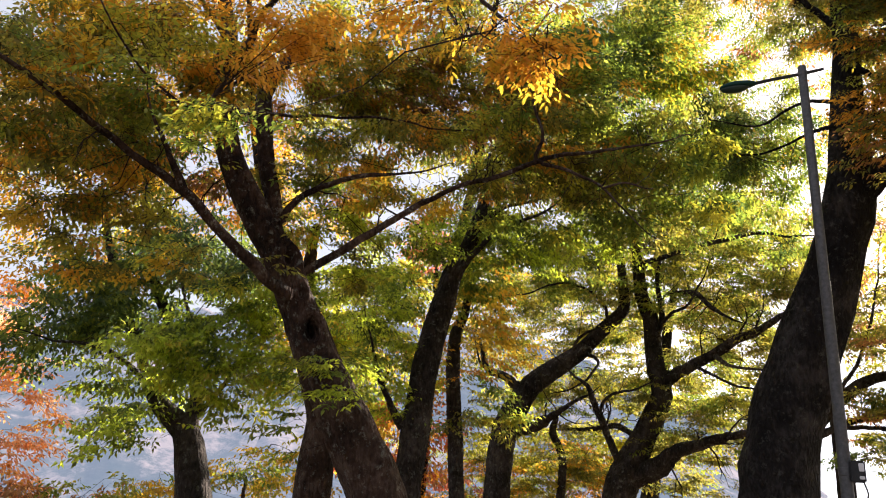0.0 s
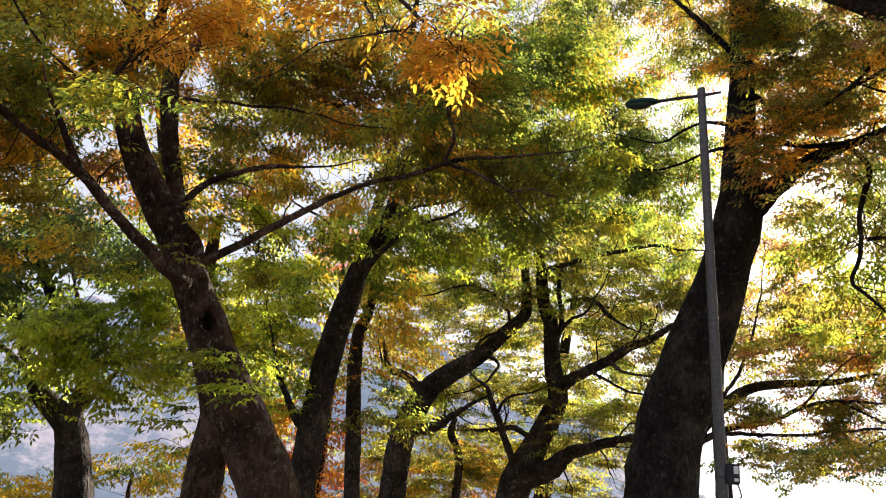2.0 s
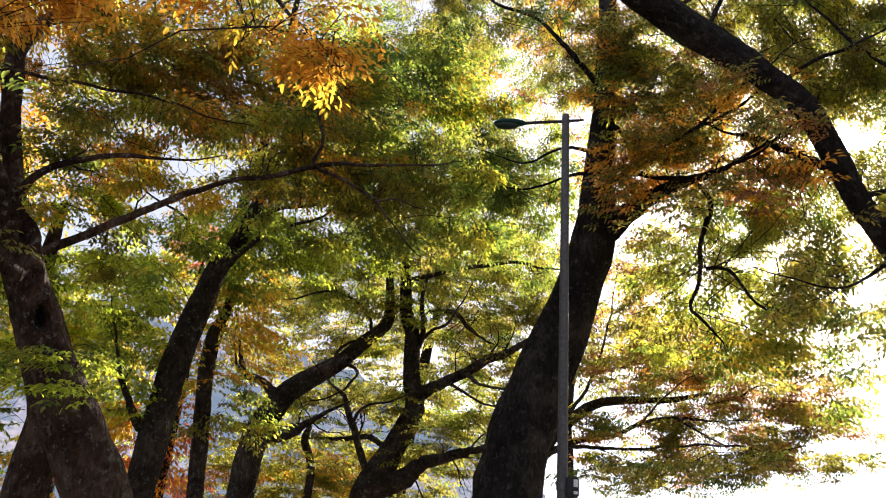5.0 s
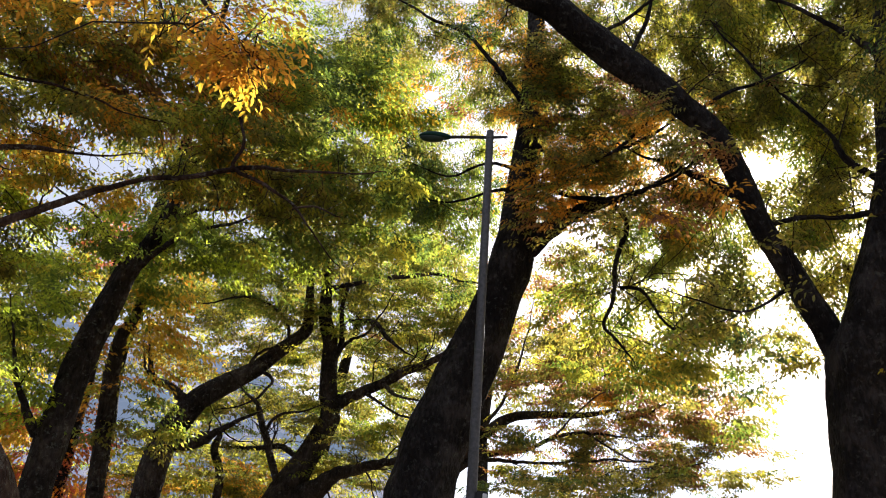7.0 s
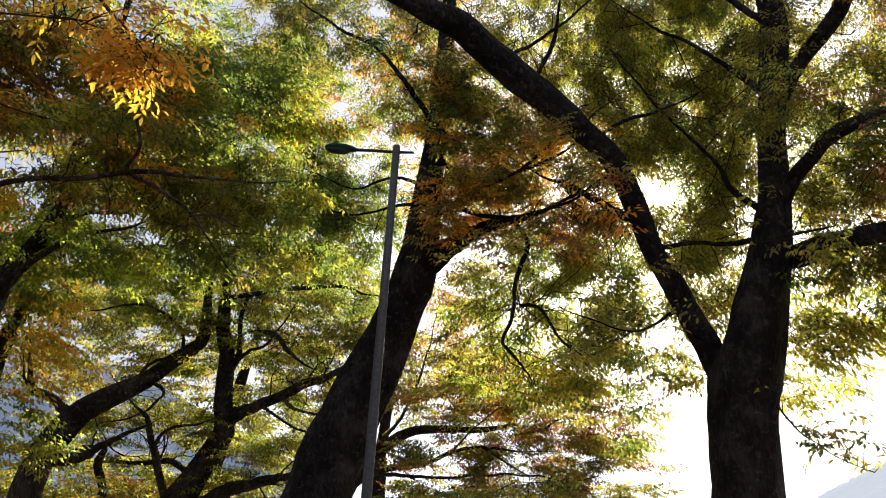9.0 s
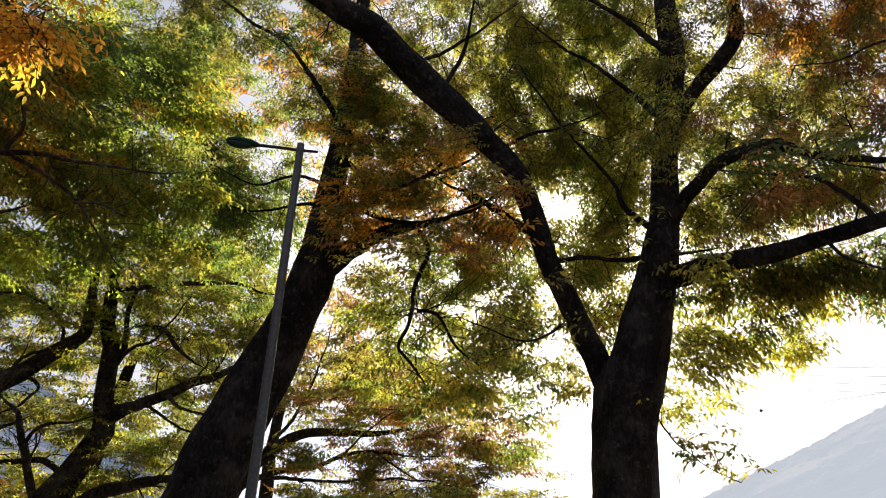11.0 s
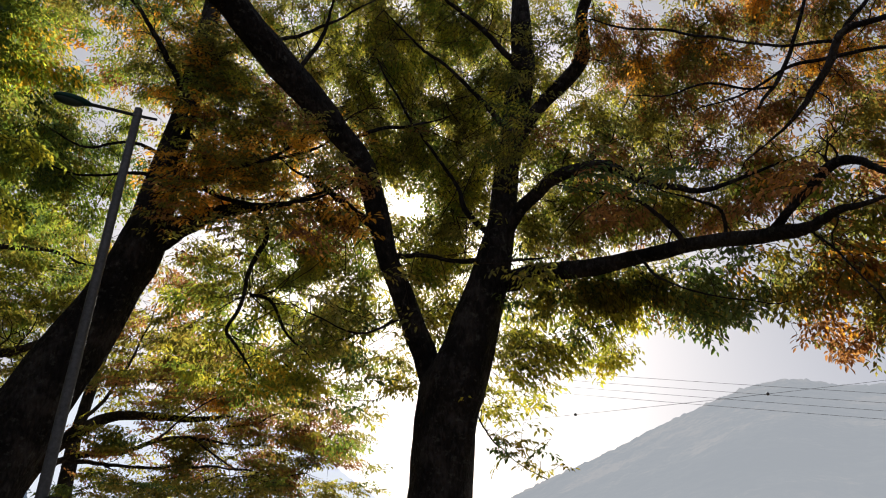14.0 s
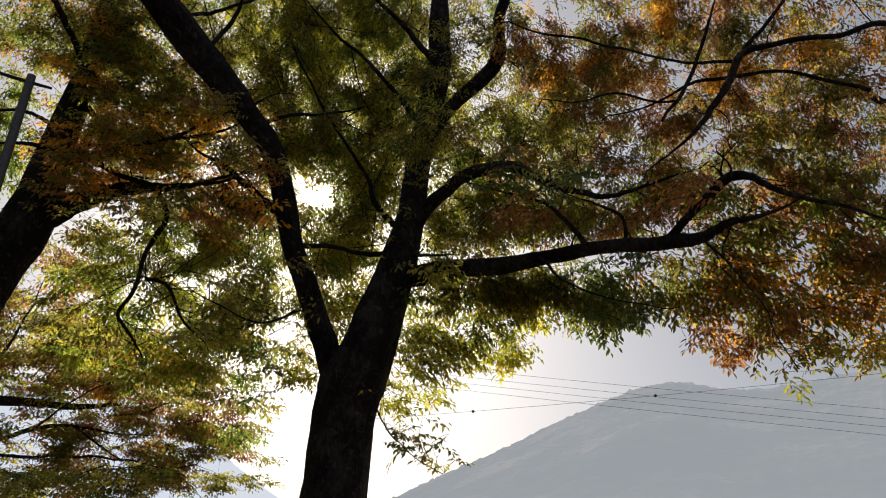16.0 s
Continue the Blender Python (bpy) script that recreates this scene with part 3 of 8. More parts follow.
wood("one", "limb", BARK, (-1.80, 8.38, 3.68, 0.088), (-2.08, 8.06, 3.87, 0.074), (-2.40, 7.71, 4.15, 0.059), (-2.72, 7.34, 4.47, 0.054), (-3.14, 6.89, 4.73, 0.041), (-3.44, 6.47, 4.88, 0.035), (-3.59, 6.09, 4.97, 0.031), (-3.76, 5.70, 5.03, 0.023), (-3.97, 5.24, 5.04, 0.016), (-4.26, 4.62, 5.15, 0.006))
wood("one", "limb", BARK, (-2.66, 7.09, 4.39, 0.047), (-2.79, 6.90, 4.68, 0.034), (-2.89, 6.71, 4.95, 0.021), (-2.92, 6.55, 5.15, 0.010), (-2.97, 6.25, 5.63, 0.006))
wood("one", "limb", BARK, (-1.78, 8.59, 3.97, 0.053), (-1.29, 8.58, 4.30, 0.050), (-0.77, 8.54, 4.62, 0.044), (-0.36, 8.47, 4.85, 0.038), (0.04, 8.38, 5.05, 0.032), (0.51, 8.26, 5.15, 0.029), (1.03, 8.11, 5.32, 0.029), (1.59, 7.92, 5.36, 0.020), (2.18, 7.68, 5.32, 0.011), (2.65, 7.48, 5.38, 0.006))
wood("one", "limb", BARK, (0.99, 8.02, 5.25, 0.026), (1.08, 7.97, 5.54, 0.020), (1.01, 7.95, 5.86, 0.015), (0.95, 7.92, 6.14, 0.009), (0.87, 7.88, 6.71, 0.006))
wood("one", "limb", BARK, (1.02, 8.02, 5.28, 0.023), (1.51, 7.87, 5.04, 0.017), (1.79, 7.74, 4.76, 0.014), (1.97, 7.63, 4.45, 0.008), (2.19, 7.49, 4.17, 0.006))
wood("one", "limb", BARK, (-2.03, 8.44, 4.52, 0.047), (-1.85, 8.40, 4.83, 0.042), (-1.52, 8.39, 5.05, 0.036), (-0.99, 8.39, 5.20, 0.027), (-0.51, 8.36, 5.22, 0.015), (0.05, 8.32, 5.36, 0.006))
wood("one", "limb", BARK, (-2.67, 8.15, 5.86, 0.022), (-2.04, 8.23, 5.90, 0.021), (-1.36, 8.27, 5.91, 0.018), (-0.67, 8.25, 5.91, 0.015), (-0.18, 8.18, 5.74, 0.009), (0.27, 8.11, 5.69, 0.006))
wood("one", "limb", BARK, (-2.76, 8.12, 6.33, 0.070), (-2.44, 7.84, 6.71, 0.050), (-2.23, 7.52, 6.81, 0.040), (-1.93, 7.22, 6.90, 0.027), (-1.42, 6.73, 7.17, 0.006))
wood("one", "limb", BARK, (-2.79, 8.11, 6.88, 0.052), (-2.85, 7.56, 6.90, 0.037), (-2.93, 6.98, 6.85, 0.024), (-3.04, 6.31, 6.90, 0.006))
wood("one", "limb", BARK, (-2.23, 6.61, 5.38, 0.026), (-2.45, 6.39, 5.01, 0.017), (-2.75, 6.12, 5.15, 0.012), (-3.00, 5.85, 5.44, 0.010), (-3.26, 5.57, 5.85, 0.006))

grow_tree("two", "tree", "thick brown trunk standing behind the hollow zelkova", (-1.89, 11.05, 0), 0.3)
wood("two", "trunk", BARK, (-1.89, 11.05, -0.15, 0.433), (-1.88, 11.05, 0.22, 0.326), (-1.86, 11.04, 0.66, 0.268), (-1.82, 11.03, 1.46, 0.255), (-1.77, 11.01, 2.08, 0.247), (-1.74, 10.98, 2.55, 0.219), (-1.86, 10.93, 2.94, 0.191), (-1.99, 10.88, 3.34, 0.168), (-2.10, 10.83, 3.91, 0.137), (-2.08, 10.81, 4.68, 0.098), (-2.00, 10.79, 5.39, 0.058))

grow_tree("three", "tree", "dark leaning tree trunk with green leaves", (-0.55, 12.19, 0), 0.2)
wood("three", "trunk", BARK_MID, (-0.55, 12.19, -0.15, 0.325), (-0.55, 12.19, 0.22, 0.244), (-0.54, 12.18, 0.67, 0.200), (-0.52, 12.17, 1.48, 0.191), (-0.50, 12.15, 2.17, 0.225), (-0.37, 12.13, 3.04, 0.218), (-0.24, 12.11, 3.77, 0.210), (-0.05, 12.09, 4.52, 0.195), (0.08, 12.07, 5.00, 0.170), (0.34, 12.04, 5.49, 0.135), (0.54, 12.01, 6.04, 0.110), (0.65, 11.98, 6.55, 0.083), (0.75, 11.96, 7.23, 0.052))
wood("three", "limb", BARK_MID, (-0.65, 12.16, 2.55, 0.087), (-0.85, 11.95, 2.88, 0.054), (-1.01, 11.73, 3.24, 0.035), (-1.12, 11.52, 3.64, 0.019), (-1.26, 11.24, 4.27, 0.006))
wood("three", "limb", BARK_MID, (-0.00, 12.08, 4.71, 0.080), (0.27, 11.91, 5.15, 0.056), (0.81, 11.72, 5.69, 0.040), (1.44, 11.49, 5.91, 0.024), (2.05, 11.27, 6.24, 0.006))

grow_tree("slim", "tree", "slim dark tree with yellow and orange leaves", (0.29, 14.48, 0), 0.3)
wood("slim", "trunk", BARK_MID, (0.29, 14.48, -0.15, 0.245), (0.29, 14.48, 0.22, 0.185), (0.28, 14.48, 0.67, 0.152), (0.26, 14.48, 1.48, 0.144), (0.23, 14.48, 2.30, 0.145), (0.18, 14.48, 3.34, 0.140), (0.15, 14.48, 3.98, 0.131), (0.19, 14.48, 4.54, 0.111), (0.36, 14.47, 4.93, 0.090), (0.44, 14.47, 5.57, 0.064), (0.48, 14.47, 6.40, 0.038))

grow_tree("bent", "tree", "dark tree bent sideways with yellow-green leaves", (1.12, 16.94, 0), 0.1)
wood("bent", "trunk", BARK_MID, (1.12, 16.94, -0.15, 0.473), (1.13, 16.94, 0.22, 0.356), (1.14, 16.94, 0.67, 0.292), (1.17, 16.94, 1.49, 0.278), (1.22, 16.93, 2.21, 0.278), (1.35, 16.92, 2.93, 0.279), (1.60, 16.90, 3.42, 0.261), (1.94, 16.87, 3.89, 0.244), (2.48, 16.80, 4.29, 0.208), (3.04, 16.71, 4.65, 0.172), (3.42, 16.63, 5.05, 0.160), (3.86, 16.54, 5.42, 0.149), (4.01, 16.50, 5.74, 0.124), (3.97, 16.51, 6.47, 0.094), (3.95, 16.52, 7.29, 0.057))
wood("bent", "limb", BARK_MID, (1.79, 16.88, 3.73, 0.121), (1.35, 16.82, 4.05, 0.088), (0.98, 16.75, 4.18, 0.077), (0.87, 16.66, 4.39, 0.055), (0.77, 16.56, 4.78, 0.027), (0.58, 16.40, 5.57, 0.006))
wood("bent", "limb", BARK_MID, (1.42, 16.92, 2.87, 0.143), (1.87, 16.74, 3.00, 0.153), (2.14, 16.57, 3.11, 0.130), (2.27, 16.42, 3.17, 0.075), (3.13, 15.40, 3.68, 0.006))
wood("bent", "limb", BARK_MID, (2.73, 16.76, 4.47, 0.044), (3.01, 16.46, 4.94, 0.033), (3.45, 16.12, 5.13, 0.022), (3.94, 15.74, 5.44, 0.006))

grow_tree("forked", "tree", "dark forked tree with layered yellow-green leaves", (3.46, 16.63, 0), 0.1)
wood("forked", "trunk", BARK_MID, (3.46, 16.63, -0.15, 0.576), (3.50, 16.62, 0.23, 0.433), (3.58, 16.60, 0.70, 0.356), (3.72, 16.57, 1.55, 0.339), (3.90, 16.53, 2.08, 0.351), (4.13, 16.47, 2.60, 0.279), (4.38, 16.41, 3.07, 0.243), (4.66, 16.33, 3.66, 0.219), (4.58, 16.35, 4.21, 0.196), (4.55, 16.36, 4.89, 0.179), (4.51, 16.37, 5.40, 0.167), (4.37, 16.41, 5.86, 0.150), (4.33, 16.42, 6.46, 0.126), (4.32, 16.42, 7.27, 0.077))
wood("forked", "limb", BARK_MID, (4.68, 16.33, 3.88, 0.155), (5.04, 15.95, 4.16, 0.120), (5.52, 15.53, 4.40, 0.108), (5.86, 15.14, 4.63, 0.096), (6.23, 14.72, 4.80, 0.074), (6.62, 14.27, 5.05, 0.052), (7.03, 13.80, 5.31, 0.031), (7.50, 13.25, 5.71, 0.006))
wood("forked", "limb", BARK_MID, (3.85, 16.54, 1.91, 0.230), (4.36, 16.10, 2.16, 0.215), (4.72, 15.69, 2.46, 0.137), (5.16, 15.23, 2.64, 0.104), (5.55, 14.77, 2.75, 0.071), (6.09, 14.24, 2.88, 0.040), (6.73, 13.60, 3.13, 0.006))
wood("forked", "limb", BARK_MID, (4.58, 16.35, 4.89, 0.089), (4.72, 16.14, 5.35, 0.061), (4.61, 16.00, 6.02, 0.050), (4.67, 15.81, 6.67, 0.028), (4.72, 15.60, 7.48, 0.006))
wood("forked", "limb", BARK_MID, (3.64, 16.38, 2.34, 0.076), (3.44, 16.27, 2.81, 0.075), (3.21, 16.16, 3.32, 0.075), (3.02, 16.05, 3.77, 0.048), (2.65, 15.96, 4.05, 0.021), (2.15, 15.84, 4.53, 0.006))
wood("forked", "limb", BARK_MID, (4.08, 16.48, 2.78, 0.066), (3.74, 16.77, 3.05, 0.061), (3.18, 17.09, 2.98, 0.045), (2.33, 17.57, 2.97, 0.006))
wood("forked", "limb", BARK_MID, (4.75, 15.78, 5.77, 0.038), (5.22, 15.39, 5.68, 0.049), (5.44, 15.06, 5.30, 0.048), (5.60, 14.76, 5.06, 0.026), (5.86, 14.24, 4.75, 0.006))
wood("forked", "limb", BARK_MID, (4.09, 15.45, 6.29, 0.059), (4.73, 14.74, 6.39, 0.047), (5.39, 13.98, 6.40, 0.041), (5.77, 13.29, 6.32, 0.034), (6.06, 12.60, 6.01, 0.019), (6.28, 12.08, 5.87, 0.006))

grow_tree("green", "tree", "dark trunked tree with dense green leaves", (-4.07, 13.37, 0), 0.4)
wood("green", "trunk", BARK_MID, (-4.07, 13.37, -0.15, 0.508), (-4.08, 13.37, 0.21, 0.382), (-4.12, 13.36, 0.63, 0.314), (-4.18, 13.33, 1.39, 0.299), (-4.29, 13.30, 2.00, 0.259), (-4.45, 13.25, 2.49, 0.230), (-4.83, 13.11, 2.87, 0.160), (-5.01, 13.05, 3.14, 0.130), (-5.20, 12.97, 3.61, 0.111), (-5.19, 12.98, 4.01, 0.101))
wood("green", "limb", BARK_MID, (-4.40, 13.26, 2.37, 0.135), (-4.29, 13.16, 2.93, 0.108), (-4.25, 13.03, 3.45, 0.080), (-4.38, 12.85, 4.00, 0.053), (-4.61, 12.51, 5.12, 0.006))
wood("green", "limb", BARK_MID, (-5.17, 12.98, 3.91, 0.101), (-4.94, 13.13, 4.30, 0.092), (-5.11, 13.11, 4.75, 0.093), (-5.34, 13.08, 5.26, 0.085), (-5.55, 13.05, 6.34, 0.058), (-5.76, 13.01, 7.58, 0.006))
wood("green", "limb", BARK_MID, (-5.27, 13.16, 3.84, 0.102), (-5.57, 13.03, 4.31, 0.102), (-5.82, 12.93, 4.79, 0.112), (-5.95, 12.86, 5.29, 0.076), (-6.13, 12.78, 6.01, 0.048), (-6.38, 12.66, 7.09, 0.006))
wood("green", "limb", BARK_MID, (-5.16, 13.20, 4.88, 0.047), (-4.92, 13.08, 5.28, 0.042), (-4.61, 12.98, 5.52, 0.028), (-4.05, 12.80, 6.06, 0.006))

grow_tree("leaning", "tree", "huge dark leaning trunk behind the street lamp", (3.84, 9.61, 0), 0.3)
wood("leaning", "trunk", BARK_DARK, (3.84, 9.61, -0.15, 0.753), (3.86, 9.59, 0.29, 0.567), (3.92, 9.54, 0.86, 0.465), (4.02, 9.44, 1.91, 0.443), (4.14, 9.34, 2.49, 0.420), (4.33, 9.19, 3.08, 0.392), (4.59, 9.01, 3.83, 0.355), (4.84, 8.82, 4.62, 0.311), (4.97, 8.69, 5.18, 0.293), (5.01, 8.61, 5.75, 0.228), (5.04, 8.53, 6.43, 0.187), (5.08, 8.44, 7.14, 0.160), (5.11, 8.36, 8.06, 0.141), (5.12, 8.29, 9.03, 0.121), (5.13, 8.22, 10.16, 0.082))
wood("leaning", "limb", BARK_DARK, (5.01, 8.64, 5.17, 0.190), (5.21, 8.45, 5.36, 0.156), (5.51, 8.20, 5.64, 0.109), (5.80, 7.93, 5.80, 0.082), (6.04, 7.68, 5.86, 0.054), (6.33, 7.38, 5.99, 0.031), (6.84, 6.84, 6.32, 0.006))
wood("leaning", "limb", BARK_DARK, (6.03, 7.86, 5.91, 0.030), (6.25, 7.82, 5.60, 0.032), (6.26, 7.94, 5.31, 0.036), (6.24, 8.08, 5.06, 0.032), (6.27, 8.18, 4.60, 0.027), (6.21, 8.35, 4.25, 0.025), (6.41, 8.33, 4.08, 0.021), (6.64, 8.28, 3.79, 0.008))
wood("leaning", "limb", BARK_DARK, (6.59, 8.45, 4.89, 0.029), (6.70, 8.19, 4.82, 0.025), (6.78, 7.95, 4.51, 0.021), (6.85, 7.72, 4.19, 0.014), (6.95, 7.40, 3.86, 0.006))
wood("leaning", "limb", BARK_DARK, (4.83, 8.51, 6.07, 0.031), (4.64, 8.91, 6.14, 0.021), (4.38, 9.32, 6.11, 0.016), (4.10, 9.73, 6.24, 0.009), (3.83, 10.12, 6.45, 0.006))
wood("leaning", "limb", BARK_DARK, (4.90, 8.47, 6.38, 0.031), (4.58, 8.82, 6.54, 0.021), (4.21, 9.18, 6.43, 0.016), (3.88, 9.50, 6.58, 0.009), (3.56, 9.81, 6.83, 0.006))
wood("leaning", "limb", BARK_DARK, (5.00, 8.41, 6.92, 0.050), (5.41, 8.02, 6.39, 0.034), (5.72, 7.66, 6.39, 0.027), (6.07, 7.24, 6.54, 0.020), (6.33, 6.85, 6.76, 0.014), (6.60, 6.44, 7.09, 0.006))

grow_tree("layered", "tree", "tree with flat layers of rust and olive leaves", (6.03, 14.35, 0), 0.1)
wood("layered", "trunk", BARK_MID, (6.03, 14.35, -0.15, 0.337), (6.07, 14.33, 0.28, 0.254), (6.17, 14.29, 0.85, 0.208), (6.34, 14.22, 1.89, 0.198), (6.52, 14.14, 2.43, 0.188), (6.81, 14.01, 2.98, 0.155), (7.10, 13.86, 3.26, 0.122), (7.60, 13.61, 3.67, 0.100), (8.19, 13.27, 3.76, 0.078), (8.85, 12.85, 3.76, 0.056), (9.48, 12.40, 3.89, 0.028))
wood("layered", "limb", BARK_MID, (6.61, 14.10, 2.64, 0.064), (7.17, 13.72, 2.90, 0.051), (7.80, 13.26, 3.06, 0.044), (8.22, 12.90, 3.28, 0.038), (8.71, 12.46, 3.39, 0.031), (9.25, 11.95, 3.29, 0.016), (9.65, 11.57, 3.31, 0.006))
wood("layered", "limb", BARK_MID, (6.52, 14.14, 2.43, 0.058), (7.01, 13.66, 2.81, 0.044), (7.95, 12.88, 2.78, 0.028), (8.88, 12.00, 2.85, 0.021), (9.68, 11.09, 2.76, 0.012), (10.02, 10.70, 2.82, 0.006))
wood("layered", "limb", BARK_MID, (8.33, 12.95, 4.68, 0.022), (8.47, 12.65, 4.77, 0.029), (8.69, 12.29, 4.49, 0.028), (9.06, 11.81, 4.39, 0.019), (9.44, 11.29, 4.23, 0.009), (9.71, 10.92, 4.21, 0.006))
wood("layered", "limb", BARK_MID, (9.31, 12.28, 3.64, 0.019), (9.63, 11.91, 3.74, 0.022), (9.90, 11.56, 3.94, 0.016), (10.22, 11.15, 3.95, 0.009), (10.52, 10.77, 4.07, 0.006))
wood("layered", "limb", BARK_MID, (6.96, 13.82, 3.19, 0.038), (7.53, 13.49, 4.22, 0.029), (7.81, 13.30, 5.27, 0.019), (7.89, 13.21, 5.74, 0.013), (7.98, 13.12, 6.36, 0.006))

grow_tree("sunlit", "tree", "tall dark zelkova forked low with the sun behind it", (7.72, 5.82, 0), 0.4)
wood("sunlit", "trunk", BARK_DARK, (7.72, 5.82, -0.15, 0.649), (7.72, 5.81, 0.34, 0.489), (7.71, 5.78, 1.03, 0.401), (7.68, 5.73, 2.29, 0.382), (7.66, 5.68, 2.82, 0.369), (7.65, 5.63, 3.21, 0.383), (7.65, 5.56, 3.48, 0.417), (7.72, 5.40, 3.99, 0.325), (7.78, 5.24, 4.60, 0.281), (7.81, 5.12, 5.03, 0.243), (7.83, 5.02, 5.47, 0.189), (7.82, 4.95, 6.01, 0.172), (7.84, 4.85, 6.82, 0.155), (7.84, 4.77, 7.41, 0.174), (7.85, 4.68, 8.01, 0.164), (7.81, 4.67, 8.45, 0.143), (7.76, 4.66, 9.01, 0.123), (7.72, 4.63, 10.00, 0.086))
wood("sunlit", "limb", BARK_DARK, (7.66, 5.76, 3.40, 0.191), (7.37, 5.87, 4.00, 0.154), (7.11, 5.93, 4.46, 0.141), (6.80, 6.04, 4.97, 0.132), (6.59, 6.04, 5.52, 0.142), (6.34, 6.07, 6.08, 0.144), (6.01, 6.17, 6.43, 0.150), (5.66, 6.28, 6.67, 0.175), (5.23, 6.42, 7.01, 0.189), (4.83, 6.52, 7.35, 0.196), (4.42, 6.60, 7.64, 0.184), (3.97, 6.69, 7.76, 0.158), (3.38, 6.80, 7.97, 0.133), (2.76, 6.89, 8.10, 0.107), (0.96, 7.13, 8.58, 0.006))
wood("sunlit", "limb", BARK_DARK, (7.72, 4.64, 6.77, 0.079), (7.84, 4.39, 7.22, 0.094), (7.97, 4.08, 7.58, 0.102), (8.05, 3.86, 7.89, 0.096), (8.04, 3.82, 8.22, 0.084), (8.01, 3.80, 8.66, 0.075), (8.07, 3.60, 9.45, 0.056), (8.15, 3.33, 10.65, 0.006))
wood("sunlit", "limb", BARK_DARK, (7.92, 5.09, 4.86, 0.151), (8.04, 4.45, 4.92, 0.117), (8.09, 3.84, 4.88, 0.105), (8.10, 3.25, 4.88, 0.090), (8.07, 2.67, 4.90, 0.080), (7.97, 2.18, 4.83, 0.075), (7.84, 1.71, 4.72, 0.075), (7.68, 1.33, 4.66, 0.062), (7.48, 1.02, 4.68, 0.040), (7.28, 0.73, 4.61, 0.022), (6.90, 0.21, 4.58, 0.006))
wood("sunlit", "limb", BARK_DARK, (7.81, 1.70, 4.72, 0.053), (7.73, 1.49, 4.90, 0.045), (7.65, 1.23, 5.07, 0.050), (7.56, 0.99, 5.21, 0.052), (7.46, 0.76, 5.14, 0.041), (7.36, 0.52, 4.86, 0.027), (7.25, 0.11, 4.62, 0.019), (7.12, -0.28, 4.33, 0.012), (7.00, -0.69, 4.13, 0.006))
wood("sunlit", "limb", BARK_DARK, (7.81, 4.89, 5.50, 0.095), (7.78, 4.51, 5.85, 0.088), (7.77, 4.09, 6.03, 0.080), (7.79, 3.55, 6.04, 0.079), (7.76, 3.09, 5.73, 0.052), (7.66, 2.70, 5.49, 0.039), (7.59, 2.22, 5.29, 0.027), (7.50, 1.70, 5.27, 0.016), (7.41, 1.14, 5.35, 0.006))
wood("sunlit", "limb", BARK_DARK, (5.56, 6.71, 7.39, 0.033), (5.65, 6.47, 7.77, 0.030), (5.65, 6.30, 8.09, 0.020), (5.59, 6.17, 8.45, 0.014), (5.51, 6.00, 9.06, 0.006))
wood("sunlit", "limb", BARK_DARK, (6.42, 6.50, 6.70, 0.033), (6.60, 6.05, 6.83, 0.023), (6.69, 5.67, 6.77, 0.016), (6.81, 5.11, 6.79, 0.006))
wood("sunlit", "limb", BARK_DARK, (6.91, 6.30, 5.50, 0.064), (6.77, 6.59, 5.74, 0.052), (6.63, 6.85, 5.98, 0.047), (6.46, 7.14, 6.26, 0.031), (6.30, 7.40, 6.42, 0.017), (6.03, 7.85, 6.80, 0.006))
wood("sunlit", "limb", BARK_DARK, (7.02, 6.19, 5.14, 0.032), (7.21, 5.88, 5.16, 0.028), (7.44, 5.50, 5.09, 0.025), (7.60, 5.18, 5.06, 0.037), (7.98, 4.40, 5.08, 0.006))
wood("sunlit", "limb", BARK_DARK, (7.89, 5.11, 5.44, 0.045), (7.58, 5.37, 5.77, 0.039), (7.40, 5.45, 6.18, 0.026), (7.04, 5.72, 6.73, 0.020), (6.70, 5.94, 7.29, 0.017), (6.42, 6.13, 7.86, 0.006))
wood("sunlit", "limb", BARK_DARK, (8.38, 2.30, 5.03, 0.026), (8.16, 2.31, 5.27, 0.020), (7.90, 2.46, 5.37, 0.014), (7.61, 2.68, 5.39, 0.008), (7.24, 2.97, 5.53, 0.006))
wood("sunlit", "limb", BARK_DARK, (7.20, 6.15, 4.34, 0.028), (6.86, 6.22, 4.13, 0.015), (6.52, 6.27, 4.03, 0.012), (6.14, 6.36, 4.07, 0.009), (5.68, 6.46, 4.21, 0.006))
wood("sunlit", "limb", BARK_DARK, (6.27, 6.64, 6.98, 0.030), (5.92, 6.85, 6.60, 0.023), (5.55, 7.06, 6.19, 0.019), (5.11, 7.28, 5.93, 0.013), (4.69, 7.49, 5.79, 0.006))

grow_tree("orange", "tree", "tree with thin dark branches and orange autumn leaves", (6.79, -1.07, 0), 0.3)
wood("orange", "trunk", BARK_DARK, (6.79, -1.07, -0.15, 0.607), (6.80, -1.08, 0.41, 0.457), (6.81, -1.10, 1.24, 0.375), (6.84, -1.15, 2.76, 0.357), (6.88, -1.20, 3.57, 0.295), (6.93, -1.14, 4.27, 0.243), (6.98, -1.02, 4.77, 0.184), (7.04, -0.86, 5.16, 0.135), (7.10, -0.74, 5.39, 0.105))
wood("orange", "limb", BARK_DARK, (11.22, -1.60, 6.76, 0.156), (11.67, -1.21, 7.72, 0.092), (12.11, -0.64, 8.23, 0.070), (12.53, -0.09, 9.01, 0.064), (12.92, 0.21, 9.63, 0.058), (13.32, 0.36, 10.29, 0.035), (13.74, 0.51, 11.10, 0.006))
